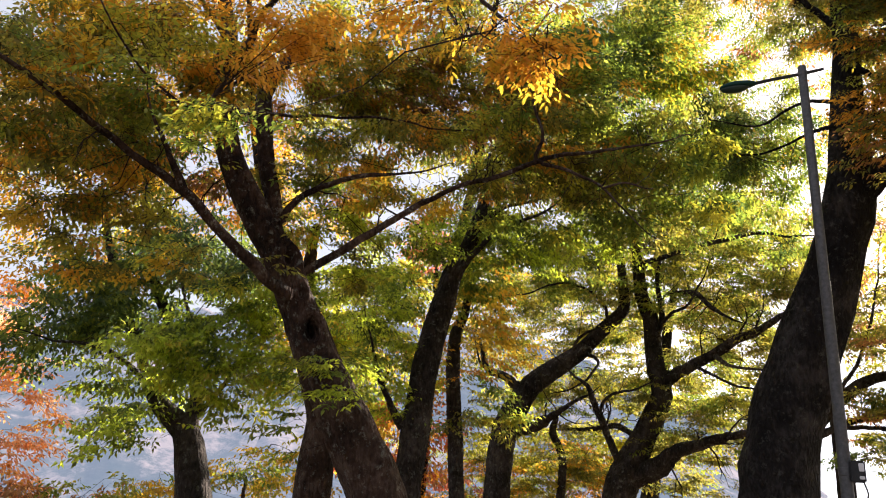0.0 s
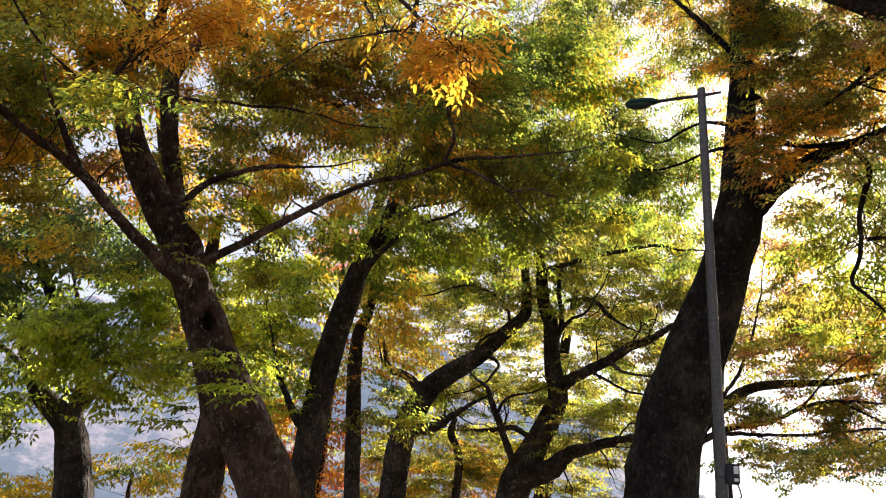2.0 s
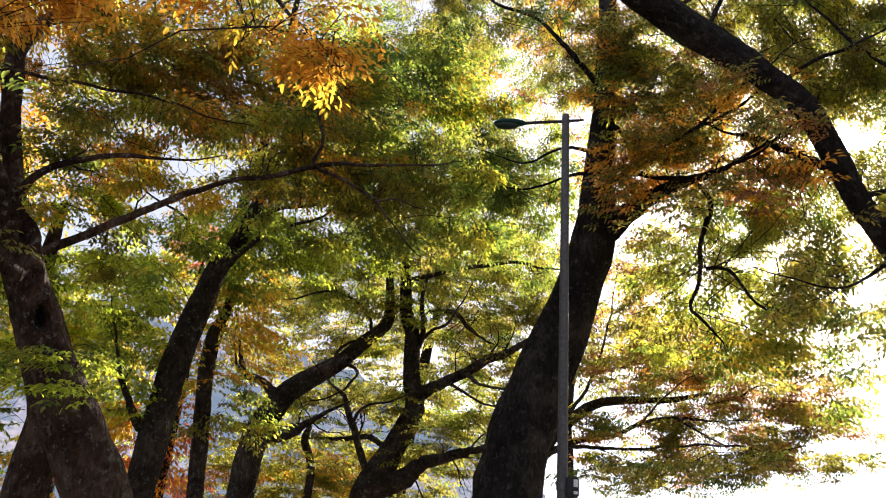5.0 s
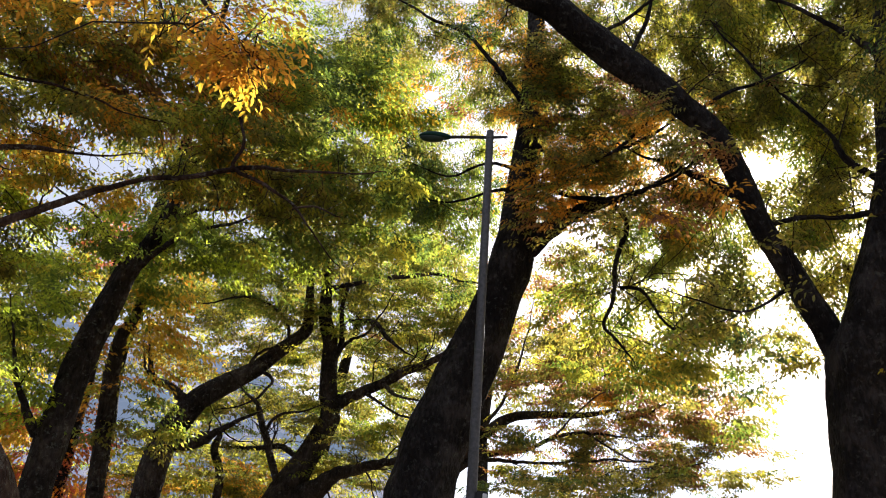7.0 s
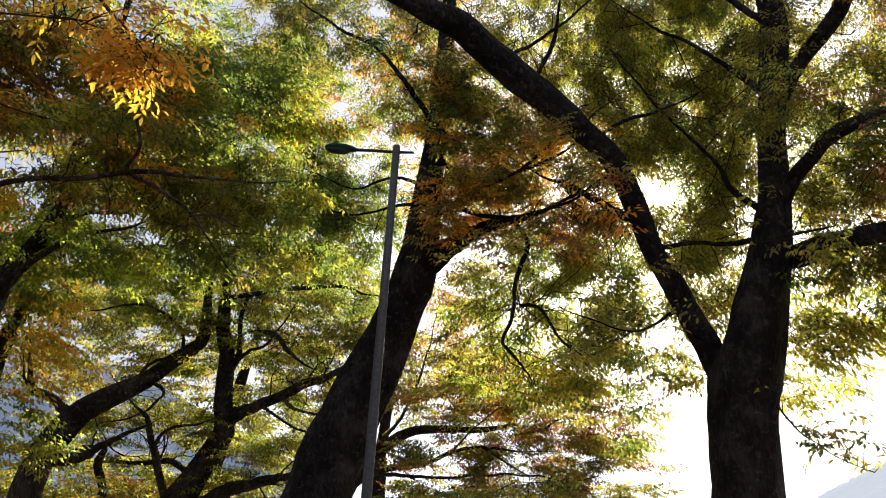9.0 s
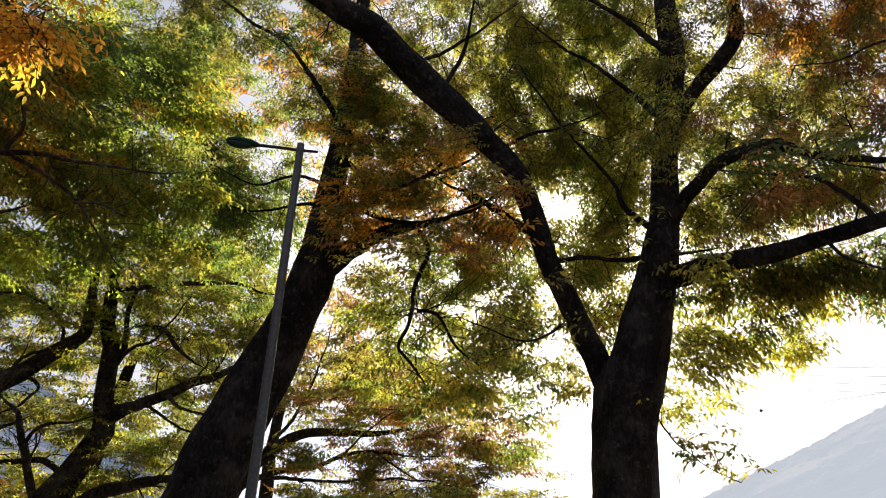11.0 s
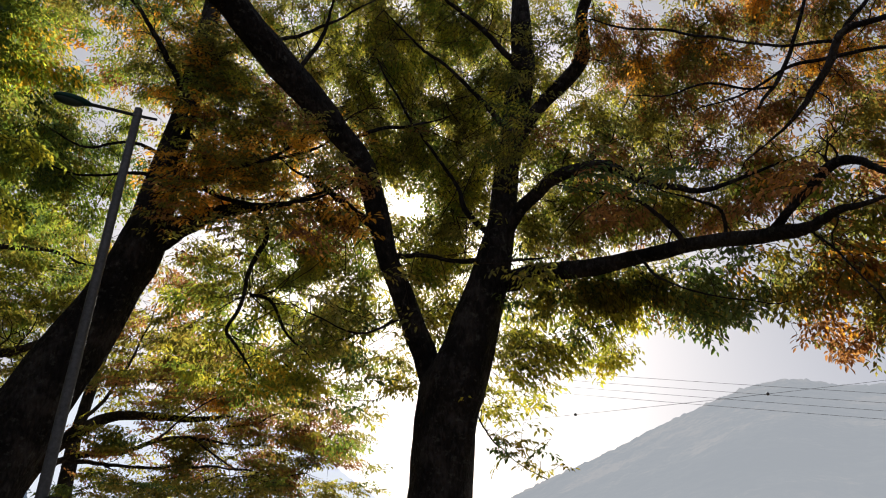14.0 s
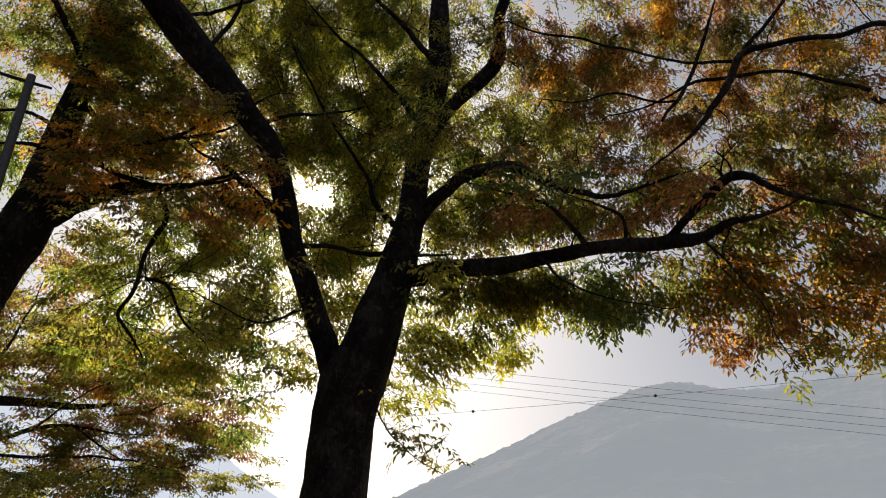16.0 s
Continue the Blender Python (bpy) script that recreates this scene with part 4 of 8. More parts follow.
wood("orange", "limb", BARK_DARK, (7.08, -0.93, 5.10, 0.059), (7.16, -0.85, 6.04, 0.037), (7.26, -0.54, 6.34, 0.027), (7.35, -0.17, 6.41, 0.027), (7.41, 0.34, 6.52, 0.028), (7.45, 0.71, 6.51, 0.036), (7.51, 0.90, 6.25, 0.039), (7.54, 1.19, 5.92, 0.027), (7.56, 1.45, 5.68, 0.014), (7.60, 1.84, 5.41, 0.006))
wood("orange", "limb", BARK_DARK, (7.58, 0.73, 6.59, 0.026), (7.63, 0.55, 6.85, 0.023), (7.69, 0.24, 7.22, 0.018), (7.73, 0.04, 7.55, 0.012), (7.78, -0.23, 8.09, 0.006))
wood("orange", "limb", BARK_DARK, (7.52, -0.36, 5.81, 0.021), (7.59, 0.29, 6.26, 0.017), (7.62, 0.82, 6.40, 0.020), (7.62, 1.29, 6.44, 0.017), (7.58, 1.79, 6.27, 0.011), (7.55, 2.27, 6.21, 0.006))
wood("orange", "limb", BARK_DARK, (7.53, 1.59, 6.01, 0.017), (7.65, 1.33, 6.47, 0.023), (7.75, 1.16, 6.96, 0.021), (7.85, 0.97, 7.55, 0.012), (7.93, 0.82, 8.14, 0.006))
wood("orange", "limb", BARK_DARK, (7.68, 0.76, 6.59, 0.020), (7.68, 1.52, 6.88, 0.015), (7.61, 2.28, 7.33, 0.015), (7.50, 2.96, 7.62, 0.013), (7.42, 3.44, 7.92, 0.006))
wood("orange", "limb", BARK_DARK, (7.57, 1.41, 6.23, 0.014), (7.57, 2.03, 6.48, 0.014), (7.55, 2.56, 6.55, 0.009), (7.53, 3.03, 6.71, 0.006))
wood("sunlit", "limb", BARK_DARK, (7.89, 5.45, 3.50, 0.019), (7.91, 5.34, 3.15, 0.012), (7.96, 5.18, 2.88, 0.009), (8.02, 5.01, 2.74, 0.007), (8.06, 4.86, 2.61, 0.006), (8.14, 4.53, 2.43, 0.006))
wood("bent", "limb", BARK_MID, (3.97, 16.51, 7.02, 0.069), (3.78, 15.87, 8.71, 0.063), (3.63, 15.22, 10.09, 0.052), (3.65, 14.53, 11.40, 0.029), (3.65, 14.18, 12.17, 0.006))

grow_tree("rusty", "tree", "far tree with sparse rust-red leaves", (6.88, 17.70, 0), 0.2)
wood("rusty", "trunk", BARK_DARK, (6.88, 17.70, -0.15, 0.276), (6.90, 17.69, 0.21, 0.208), (6.95, 17.67, 0.63, 0.170), (7.03, 17.63, 1.40, 0.162), (7.59, 17.40, 3.86, 0.150), (8.43, 17.01, 5.90, 0.139), (9.05, 16.69, 7.47, 0.113), (9.54, 16.42, 9.08, 0.102), (9.95, 16.17, 11.69, 0.069), (10.19, 16.02, 13.87, 0.040))

grow_tree("red", "tree", "far maple with red and orange leaves", (-0.74, 21.97, 0), 0.3)
wood("red", "trunk", BARK_DARK, (-0.74, 21.97, -0.15, 0.346), (-0.73, 21.97, 0.17, 0.260), (-0.72, 21.97, 0.51, 0.214), (-0.70, 21.97, 1.14, 0.203), (-0.39, 21.97, 5.21, 0.143), (-0.32, 21.98, 7.26, 0.097), (-0.40, 21.97, 8.86, 0.049))

grow_tree("scarlet", "tree", "bright orange and red maple at the grove edge", (-10.18, 17.19, 0), 0.2)
wood("scarlet", "trunk", BARK, (-10.18, 17.19, -0.15, 0.532), (-10.19, 17.18, 0.15, 0.401), (-10.21, 17.17, 0.46, 0.329), (-10.24, 17.15, 1.02, 0.313), (-10.42, 17.04, 2.42, 0.271), (-10.48, 17.01, 3.65, 0.200), (-10.45, 17.03, 4.68, 0.101))

grow_tree("bush", "shrub", "yellow-green shrub before the hazy slope", (-3.99, 16.50, 0), 0.3, "shrubs")
wood("bush", "trunk", BARK, (-3.99, 16.50, -0.15, 0.093), (-4.00, 16.50, 0.17, 0.070), (-4.03, 16.49, 0.50, 0.057), (-4.09, 16.48, 1.12, 0.054), (-4.14, 16.46, 1.39, 0.048), (-4.11, 16.47, 1.79, 0.024))

grow_tree("far1", "tree", "far tree with yellow-green autumn leaves", (0.45, 23.97, 0), 0.1)
wood("far1", "trunk", BARK_DARK, (0.45, 23.97, -0.15, 0.290), (0.44, 23.97, 0.17, 0.219), (0.44, 23.97, 0.51, 0.179), (0.43, 23.97, 1.13, 0.171), (0.35, 23.98, 3.45, 0.154), (0.31, 23.98, 5.92, 0.130), (0.90, 23.96, 8.18, 0.071))

grow_tree("far2", "tree", "far tree with yellow-green autumn leaves", (6.21, 24.20, 0), 0.1)
wood("far2", "trunk", BARK_DARK, (6.21, 24.20, -0.15, 0.453), (6.22, 24.19, 0.19, 0.341), (6.25, 24.19, 0.57, 0.280), (6.29, 24.18, 1.26, 0.267), (6.59, 24.10, 3.60, 0.232), (7.09, 23.95, 6.44, 0.163), (7.58, 23.81, 8.68, 0.074))

grow_tree("far3", "tree", "far tree with yellow-green autumn leaves", (-3.43, 22.72, 0), 0.3)
wood("far3", "trunk", BARK_DARK, (-3.43, 22.72, -0.15, 0.417), (-3.43, 22.72, 0.16, 0.314), (-3.43, 22.72, 0.48, 0.258), (-3.42, 22.72, 1.07, 0.245), (-3.42, 22.72, 3.27, 0.180), (-3.41, 22.72, 5.61, 0.133), (-3.35, 22.73, 7.38, 0.067))

grow_tree("far4", "tree", "far tree with sparse olive and rust leaves", (10.03, 19.67, 0), 0.3)
wood("far4", "trunk", BARK_DARK, (10.03, 19.67, -0.15, 0.346), (10.03, 19.67, 0.31, 0.260), (10.03, 19.67, 0.93, 0.214), (10.04, 19.66, 2.06, 0.203), (10.06, 19.65, 4.19, 0.158), (10.38, 19.49, 6.83, 0.113), (11.10, 19.09, 8.97, 0.058))
wood("one", "limb", BARK, (-1.03, 6.50, 8.21, 0.078), (-0.48, 6.28, 7.05, 0.048), (-0.01, 6.02, 6.31, 0.030), (0.35, 5.73, 5.70, 0.018), (0.62, 5.42, 5.24, 0.011), (0.72, 5.13, 4.89, 0.006), (0.81, 4.86, 4.67, 0.006))
wood("one", "limb", BARK, (-0.24, 6.17, 6.69, 0.026), (-0.11, 5.84, 5.98, 0.019), (0.00, 5.51, 5.45, 0.011), (0.14, 5.18, 5.06, 0.006), (0.25, 4.90, 4.85, 0.006))

grow_tree("bush2", "shrub", "low green and rusty shrub before the hazy slope", (-8.29, 17.07, 0), 0.3, "shrubs")
wood("bush2", "trunk", BARK, (-8.29, 17.07, -0.15, 0.103), (-8.27, 17.08, 0.11, 0.078), (-8.25, 17.09, 0.33, 0.064), (-8.21, 17.11, 0.72, 0.061), (-8.16, 17.13, 1.01, 0.054), (-8.04, 17.19, 1.24, 0.027))

grow_tree("back1", "tree", "far spreading tree with olive and green leaves", (-3.13, 19.73, 0), 0.3)
wood("back1", "trunk", BARK_DARK, (-3.13, 19.73, -0.15, 0.484), (-3.13, 19.73, 0.11, 0.365), (-3.14, 19.73, 0.33, 0.299), (-3.14, 19.73, 0.74, 0.285), (-3.19, 19.72, 3.32, 0.243), (-3.68, 19.63, 5.95, 0.189), (-5.27, 19.27, 10.01, 0.139), (-6.11, 19.02, 15.75, 0.078))

grow_tree("back2", "tree", "far spreading tree with green leaves", (-0.90, 19.96, 0), 0.3)
wood("back2", "trunk", BARK_DARK, (-0.90, 19.96, -0.15, 0.363), (-0.89, 19.96, 0.12, 0.273), (-0.88, 19.96, 0.35, 0.224), (-0.87, 19.96, 0.78, 0.214), (-0.67, 19.97, 3.98, 0.201), (-0.08, 19.98, 6.43, 0.176), (0.88, 19.96, 11.17, 0.126), (1.36, 19.93, 16.39, 0.080))
wood("bent", "limb", BARK_MID, (3.03, 16.61, 4.63, 0.050), (3.35, 16.38, 4.37, 0.033), (3.06, 16.26, 3.98, 0.027), (2.62, 16.17, 3.72, 0.016), (2.13, 16.07, 3.53, 0.006))
wood("bent", "limb", BARK_MID, (3.65, 16.48, 5.21, 0.045), (3.39, 16.30, 5.75, 0.033), (2.63, 16.20, 6.09, 0.027), (1.73, 16.09, 5.78, 0.016), (1.19, 16.02, 5.69, 0.006))
wood("bent", "limb", BARK_MID, (0.99, 16.95, 4.21, 0.044), (0.77, 16.66, 4.36, 0.027), (0.70, 16.36, 4.56, 0.016), (0.58, 15.89, 4.97, 0.006))
wood("bent", "trunk", BARK_MID, (2.49, 17.40, -0.15, 0.170), (2.50, 17.40, 0.19, 0.128), (2.52, 17.40, 0.56, 0.105), (2.56, 17.39, 1.25, 0.100), (2.64, 17.38, 2.02, 0.094), (2.61, 17.38, 2.50, 0.088), (2.45, 17.41, 2.93, 0.082), (2.54, 17.39, 3.24, 0.057))
wood("forked", "limb", BARK_MID, (4.52, 16.27, 4.75, 0.055), (4.75, 15.89, 5.30, 0.038), (5.06, 15.48, 5.45, 0.027), (5.26, 15.09, 5.85, 0.016), (5.46, 14.72, 6.33, 0.006))
wood("forked", "limb", BARK_MID, (5.16, 15.55, 4.22, 0.043), (5.42, 15.04, 3.86, 0.026), (5.83, 14.45, 3.57, 0.020), (6.17, 13.97, 3.43, 0.006))
wood("forked", "limb", BARK_MID, (5.47, 15.23, 4.34, 0.048), (5.62, 14.64, 4.03, 0.031), (5.98, 13.96, 3.87, 0.020), (6.27, 13.41, 3.85, 0.006))
wood("forked", "limb", BARK_MID, (3.28, 16.25, 3.27, 0.043), (3.46, 15.91, 3.59, 0.032), (3.84, 15.51, 3.66, 0.021), (4.28, 15.06, 3.85, 0.006))
wood("three", "limb", BARK_MID, (0.08, 11.98, 4.97, 0.056), (-0.21, 11.78, 5.39, 0.036), (-0.49, 11.57, 5.70, 0.024), (-0.85, 11.35, 5.81, 0.016), (-1.32, 11.06, 6.05, 0.006))
wood("three", "limb", BARK_MID, (0.49, 11.97, 5.87, 0.049), (0.90, 11.64, 6.06, 0.032), (1.51, 11.28, 6.13, 0.020), (2.04, 10.96, 6.29, 0.006))
wood("leaning", "limb", BARK_DARK, (4.97, 8.43, 6.20, 0.055), (5.41, 8.02, 5.92, 0.037), (5.83, 7.58, 5.79, 0.027), (6.32, 7.02, 5.93, 0.020), (6.50, 6.69, 6.07, 0.013), (6.74, 6.25, 6.36, 0.006))
wood("leaning", "limb", BARK_DARK, (4.99, 8.31, 7.23, 0.050), (4.52, 8.41, 7.91, 0.037), (4.00, 8.51, 8.39, 0.026), (3.33, 8.64, 8.64, 0.019), (2.76, 8.74, 8.95, 0.006))
wood("leaning", "limb", BARK_DARK, (5.02, 8.29, 7.70, 0.051), (5.40, 7.81, 8.21, 0.037), (5.87, 7.23, 8.37, 0.026), (6.23, 6.67, 8.68, 0.018), (6.52, 6.20, 9.03, 0.006))
wood("sunlit", "limb", BARK_DARK, (7.75, 4.77, 6.84, 0.053), (7.38, 5.03, 7.30, 0.033), (6.98, 5.28, 7.66, 0.024), (6.56, 5.51, 7.91, 0.017), (6.11, 5.76, 8.29, 0.006))
wood("sunlit", "limb", BARK_DARK, (7.73, 4.63, 7.83, 0.055), (7.21, 4.87, 8.22, 0.035), (6.65, 5.09, 8.48, 0.024), (6.07, 5.33, 8.86, 0.006))
wood("sunlit", "limb", BARK_DARK, (7.67, 3.06, 4.69, 0.019), (7.52, 2.74, 4.33, 0.013), (7.39, 2.32, 4.11, 0.009), (7.25, 1.88, 3.89, 0.005), (7.11, 1.46, 3.78, 0.005))
wood("sunlit", "limb", BARK_DARK, (7.59, 1.31, 4.63, 0.014), (7.44, 1.00, 4.23, 0.010), (7.27, 0.77, 3.76, 0.007), (7.08, 0.65, 3.39, 0.005), (6.88, 0.51, 3.08, 0.005))
wood("sunlit", "limb", BARK_DARK, (7.86, 2.59, 4.82, 0.033), (7.59, 2.75, 5.08, 0.025), (7.26, 3.01, 5.27, 0.016), (6.92, 3.26, 5.25, 0.011), (6.52, 3.55, 5.31, 0.006))
wood("layered", "limb", BARK_MID, (8.11, 12.73, 3.26, 0.025), (8.28, 12.39, 3.61, 0.018), (8.61, 11.92, 4.01, 0.012), (8.91, 11.45, 4.09, 0.009), (9.17, 11.05, 4.25, 0.006))
wood("layered", "limb", BARK_MID, (8.65, 12.38, 3.38, 0.022), (8.83, 11.76, 2.99, 0.015), (9.12, 11.03, 2.67, 0.009), (9.29, 10.62, 2.60, 0.006))
wood("green", "limb", BARK_MID, (-4.45, 13.25, 2.49, 0.063), (-3.96, 13.13, 3.08, 0.044), (-3.49, 12.98, 3.65, 0.031), (-3.10, 12.81, 4.02, 0.017), (-2.69, 12.63, 4.51, 0.006))
wood("green", "limb", BARK_MID, (-4.94, 12.86, 3.12, 0.063), (-5.30, 12.42, 3.52, 0.044), (-5.69, 11.96, 3.71, 0.030), (-6.08, 11.46, 3.69, 0.017), (-6.44, 11.00, 3.78, 0.006))

wood("one", "limb", BARK, (1.55, 7.05, 4.54, 0.014), (1.76, 6.89, 4.54, 0.010), (1.98, 6.77, 4.43, 0.006))

# boughs of leaves: centre, half sizes, colours, cover, leaf length
foliage("one", -3.80, 6.08, 5.58, 0.85, 0.51, 0.57, "orange:1 yellow:1 lime:1 olive:2", 1.23, 0.067)
foliage("one", -2.66, 6.66, 5.53, 0.50, 0.35, 0.42, "orange:1 yellow:1 lime:1 olive:2", 0.99, 0.067)
foliage("one", -3.28, 6.72, 6.09, 0.90, 0.54, 0.56, "orange:1 yellow:1 lime:1 olive:2", 1.36, 0.067)
foliage("one", -1.06, 8.11, 7.08, 0.68, 0.41, 0.51, "orange:1 yellow:1 lime:1 olive:2", 1.74, 0.067)
foliage("one", -3.52, 6.93, 5.54, 0.98, 0.59, 0.34, "green:2 olive:1 lime:1", 1.36, 0.067)
foliage("one", -3.24, 8.57, 5.77, 0.70, 0.35, 0.52, "green:2 olive:1 lime:1", 1.48, 0.067)
foliage("one", -3.06, 5.48, 5.00, 0.74, 0.44, 0.19, "green:2 olive:1 lime:1", 0.86, 0.067)
foliage("one", -3.18, 7.07, 5.26, 0.44, 0.35, 0.16, "green:2 olive:1 lime:1", 0.74, 0.067)
foliage("one", -4.11, 6.83, 4.89, 0.82, 0.49, 0.37, "orange:1 yellow:1 lime:1 olive:2", 1.11, 0.067)
foliage("one", -3.59, 7.90, 4.66, 0.64, 0.38, 0.48, "orange:1 yellow:1 lime:1 olive:2", 1.11, 0.067)
foliage("one", -4.40, 7.71, 4.70, 0.89, 0.54, 0.45, "orange:1 yellow:1 lime:1 olive:2", 1.23, 0.067)
foliage("one", -4.36, 7.73, 4.08, 0.80, 0.48, 0.32, "orange:1 yellow:1 lime:1 olive:2", 1.11, 0.067)
foliage("one", -3.54, 8.14, 4.10, 0.64, 0.38, 0.30, "orange:1 yellow:1 lime:1 olive:2", 0.99, 0.067)
foliage("one", -3.68, 7.30, 4.87, 0.53, 0.35, 0.30, "orange:1 yellow:1 lime:1 olive:2", 1.11, 0.067)
foliage("one", -2.17, 6.94, 6.19, 0.45, 0.35, 0.52, "orange:2 yellow:1", 1.30, 0.067)
foliage("one", -1.73, 7.07, 6.46, 0.60, 0.36, 0.38, "orange:2 yellow:1", 1.59, 0.067)
foliage("one", -2.17, 6.94, 5.65, 0.29, 0.35, 0.29, "orange:2 yellow:1", 1.01, 0.067)
foliage("one", 0.59, 5.15, 5.13, 0.57, 0.35, 0.23, "orange:2 yellow:2", 1.40, 0.062)
foliage("one", 0.45, 5.16, 4.92, 0.30, 0.35, 0.16, "orange:2 yellow:2", 1.10, 0.062)
foliage("one", -0.04, 5.18, 5.22, 0.49, 0.35, 0.21, "orange:2 yellow:2", 1.26, 0.062)
foliage("one", -1.60, 9.54, 7.10, 0.77, 0.46, 0.58, "olive:2 lime:1 rust:1", 1.74, 0.067)
foliage("one", 0.18, 9.68, 7.04, 0.86, 0.52, 0.48, "olive:2 lime:1 rust:1", 2.03, 0.067)
foliage("one", -0.65, 9.66, 7.47, 0.88, 0.53, 0.59, "lime:2 yellow:2 orange:1", 2.03, 0.067)
foliage("one", -0.58, 9.66, 5.60, 0.72, 0.43, 0.36, "lime:2 yellow:2 orange:1", 1.45, 0.067)
foliage("one", -1.07, 8.81, 5.91, 0.94, 0.56, 0.32, "olive:4 lime:2 green:2 orange:1", 1.45, 0.067)
foliage("one", 0.03, 8.88, 5.92, 1.02, 0.61, 0.36, "olive:4 lime:2 green:2 orange:1", 1.59, 0.067)
foliage("one", 1.12, 8.81, 6.12, 1.03, 0.62, 0.41, "olive:4 lime:2 green:2 orange:1", 1.67, 0.067)
foliage("one", 2.02, 8.65, 5.55, 1.01, 0.60, 0.46, "olive:4 lime:2 green:2 orange:1", 1.67, 0.067)
foliage("one", 0.54, 8.86, 5.49, 0.59, 0.35, 0.29, "olive:4 lime:2 green:2 orange:1", 1.16, 0.067)
foliage("one", 1.50, 9.06, 5.12, 0.93, 0.56, 0.36, "green:2 olive:1 lime:1", 1.89, 0.067)
foliage("one", 2.39, 8.87, 4.92, 0.76, 0.46, 0.38, "green:2 olive:1 lime:1", 2.03, 0.067)
foliage("one", 2.77, 8.75, 5.81, 0.57, 0.35, 0.48, "green:2 olive:1 lime:1", 2.17, 0.067)
foliage("one", -1.32, 10.60, 5.84, 0.59, 0.36, 0.45, "yellow:3 orange:1", 2.03, 0.067)
foliage("one", -1.91, 10.30, 5.18, 0.57, 0.35, 0.53, "fresh:2 green:1", 1.16, 0.067)
foliage("one", -1.53, 10.36, 4.27, 0.61, 0.36, 0.42, "fresh:2 green:1", 1.30, 0.067)
foliage("one", -0.76, 10.45, 4.95, 0.76, 0.46, 0.47, "fresh:2 green:1", 1.30, 0.067)
foliage("three", -0.93, 12.14, 4.46, 0.76, 0.45, 0.54, "green:2 fresh:2", 1.30, 0.076)
foliage("three", -1.36, 12.10, 3.83, 0.59, 0.35, 0.48, "green:2 fresh:2", 1.16, 0.076)
foliage("three", -1.19, 12.12, 3.11, 0.58, 0.35, 0.64, "green:2 fresh:2", 1.30, 0.076)
foliage("three", 0.55, 12.17, 5.63, 0.77, 0.46, 0.55, "green:2 fresh:2", 1.89, 0.076)
foliage("three", 1.32, 12.11, 5.73, 0.78, 0.47, 0.44, "green:2 fresh:2", 1.89, 0.076)
foliage("three", 2.06, 12.00, 5.47, 0.88, 0.53, 0.44, "green:2 fresh:2", 2.03, 0.076)
foliage("three", -0.23, 12.18, 6.03, 0.67, 0.40, 0.45, "green:2 fresh:2", 1.45, 0.076)
foliage("one", -1.20, 8.09, 2.83, 0.32, 0.35, 0.29, "green:2 fresh:2", 1.16, 0.067)
foliage("one", -1.26, 8.08, 2.53, 0.21, 0.35, 0.32, "green:2 fresh:2", 1.01, 0.067)
foliage("one", -0.98, 8.82, 3.02, 0.31, 0.35, 0.31, "green:2 fresh:2", 0.87, 0.067)
foliage("one", -1.89, 8.88, 2.68, 0.22, 0.35, 0.47, "green:2 lime:1", 1.16, 0.067)
foliage("one", -1.97, 8.86, 2.19, 0.39, 0.35, 0.06, "green:2 lime:1", 1.01, 0.067)
foliage("one", -1.90, 8.88, 2.01, 0.31, 0.35, 0.09, "green:2 lime:1", 0.72, 0.067)
foliage("bent", 3.45, 14.27, 11.08, 1.21, 0.72, 0.90, "green:4 fresh:1", 2.75, 0.090)
foliage("bent", 3.96, 14.14, 9.77, 1.01, 0.61, 0.80, "green:4 fresh:1", 2.75, 0.090)
foliage("bent", 2.92, 14.39, 9.48, 0.86, 0.52, 0.79, "green:4 fresh:1", 2.32, 0.090)
foliage("bent", 2.24, 14.51, 10.50, 0.89, 0.53, 1.04, "green:4 fresh:1", 2.17, 0.090)
foliage("bent", 4.90, 14.90, 11.68, 0.64, 0.39, 0.96, "lime:2 yellow:1 olive:2", 1.89, 0.090)
foliage("bent", 4.97, 14.87, 10.07, 0.28, 0.35, 0.61, "lime:2 yellow:1 olive:2", 1.45, 0.090)
foliage("bent", 4.76, 14.94, 12.39, 0.66, 0.39, 0.49, "lime:2 yellow:1 olive:2", 1.74, 0.090)
foliage("rusty", 7.29, 17.53, 13.58, 1.55, 0.93, 1.06, "rust:2 olive:2 orange:1", 0.36, 0.130)
foliage("rusty", 6.53, 17.82, 12.44, 0.94, 0.57, 0.94, "rust:2 olive:2 orange:1", 0.36, 0.130)
foliage("rusty", 7.60, 17.40, 12.55, 0.94, 0.57, 0.76, "rust:2 olive:2 orange:1", 0.29, 0.130)
foliage("rusty", 8.59, 16.93, 10.83, 0.55, 0.35, 1.09, "rust:2 olive:2 orange:1", 0.58, 0.130)
foliage("rusty", 6.65, 17.78, 14.01, 0.98, 0.59, 0.98, "rust:2 olive:2 orange:1", 0.23, 0.130)
foliage("leaning", 4.25, 10.67, 7.69, 0.56, 0.35, 0.50, "green_dark:1 green:2 olive:1", 1.85, 0.076)
foliage("leaning", 4.79, 10.44, 6.94, 0.66, 0.39, 0.60, "green_dark:1 green:2 olive:1", 1.97, 0.076)
foliage("leaning", 4.25, 10.67, 6.75, 0.65, 0.39, 0.54, "green_dark:1 green:2 olive:1", 2.22, 0.076)
foliage("leaning", 4.92, 10.38, 6.03, 0.58, 0.35, 0.48, "green_dark:1 green:2 olive:1", 1.48, 0.076)
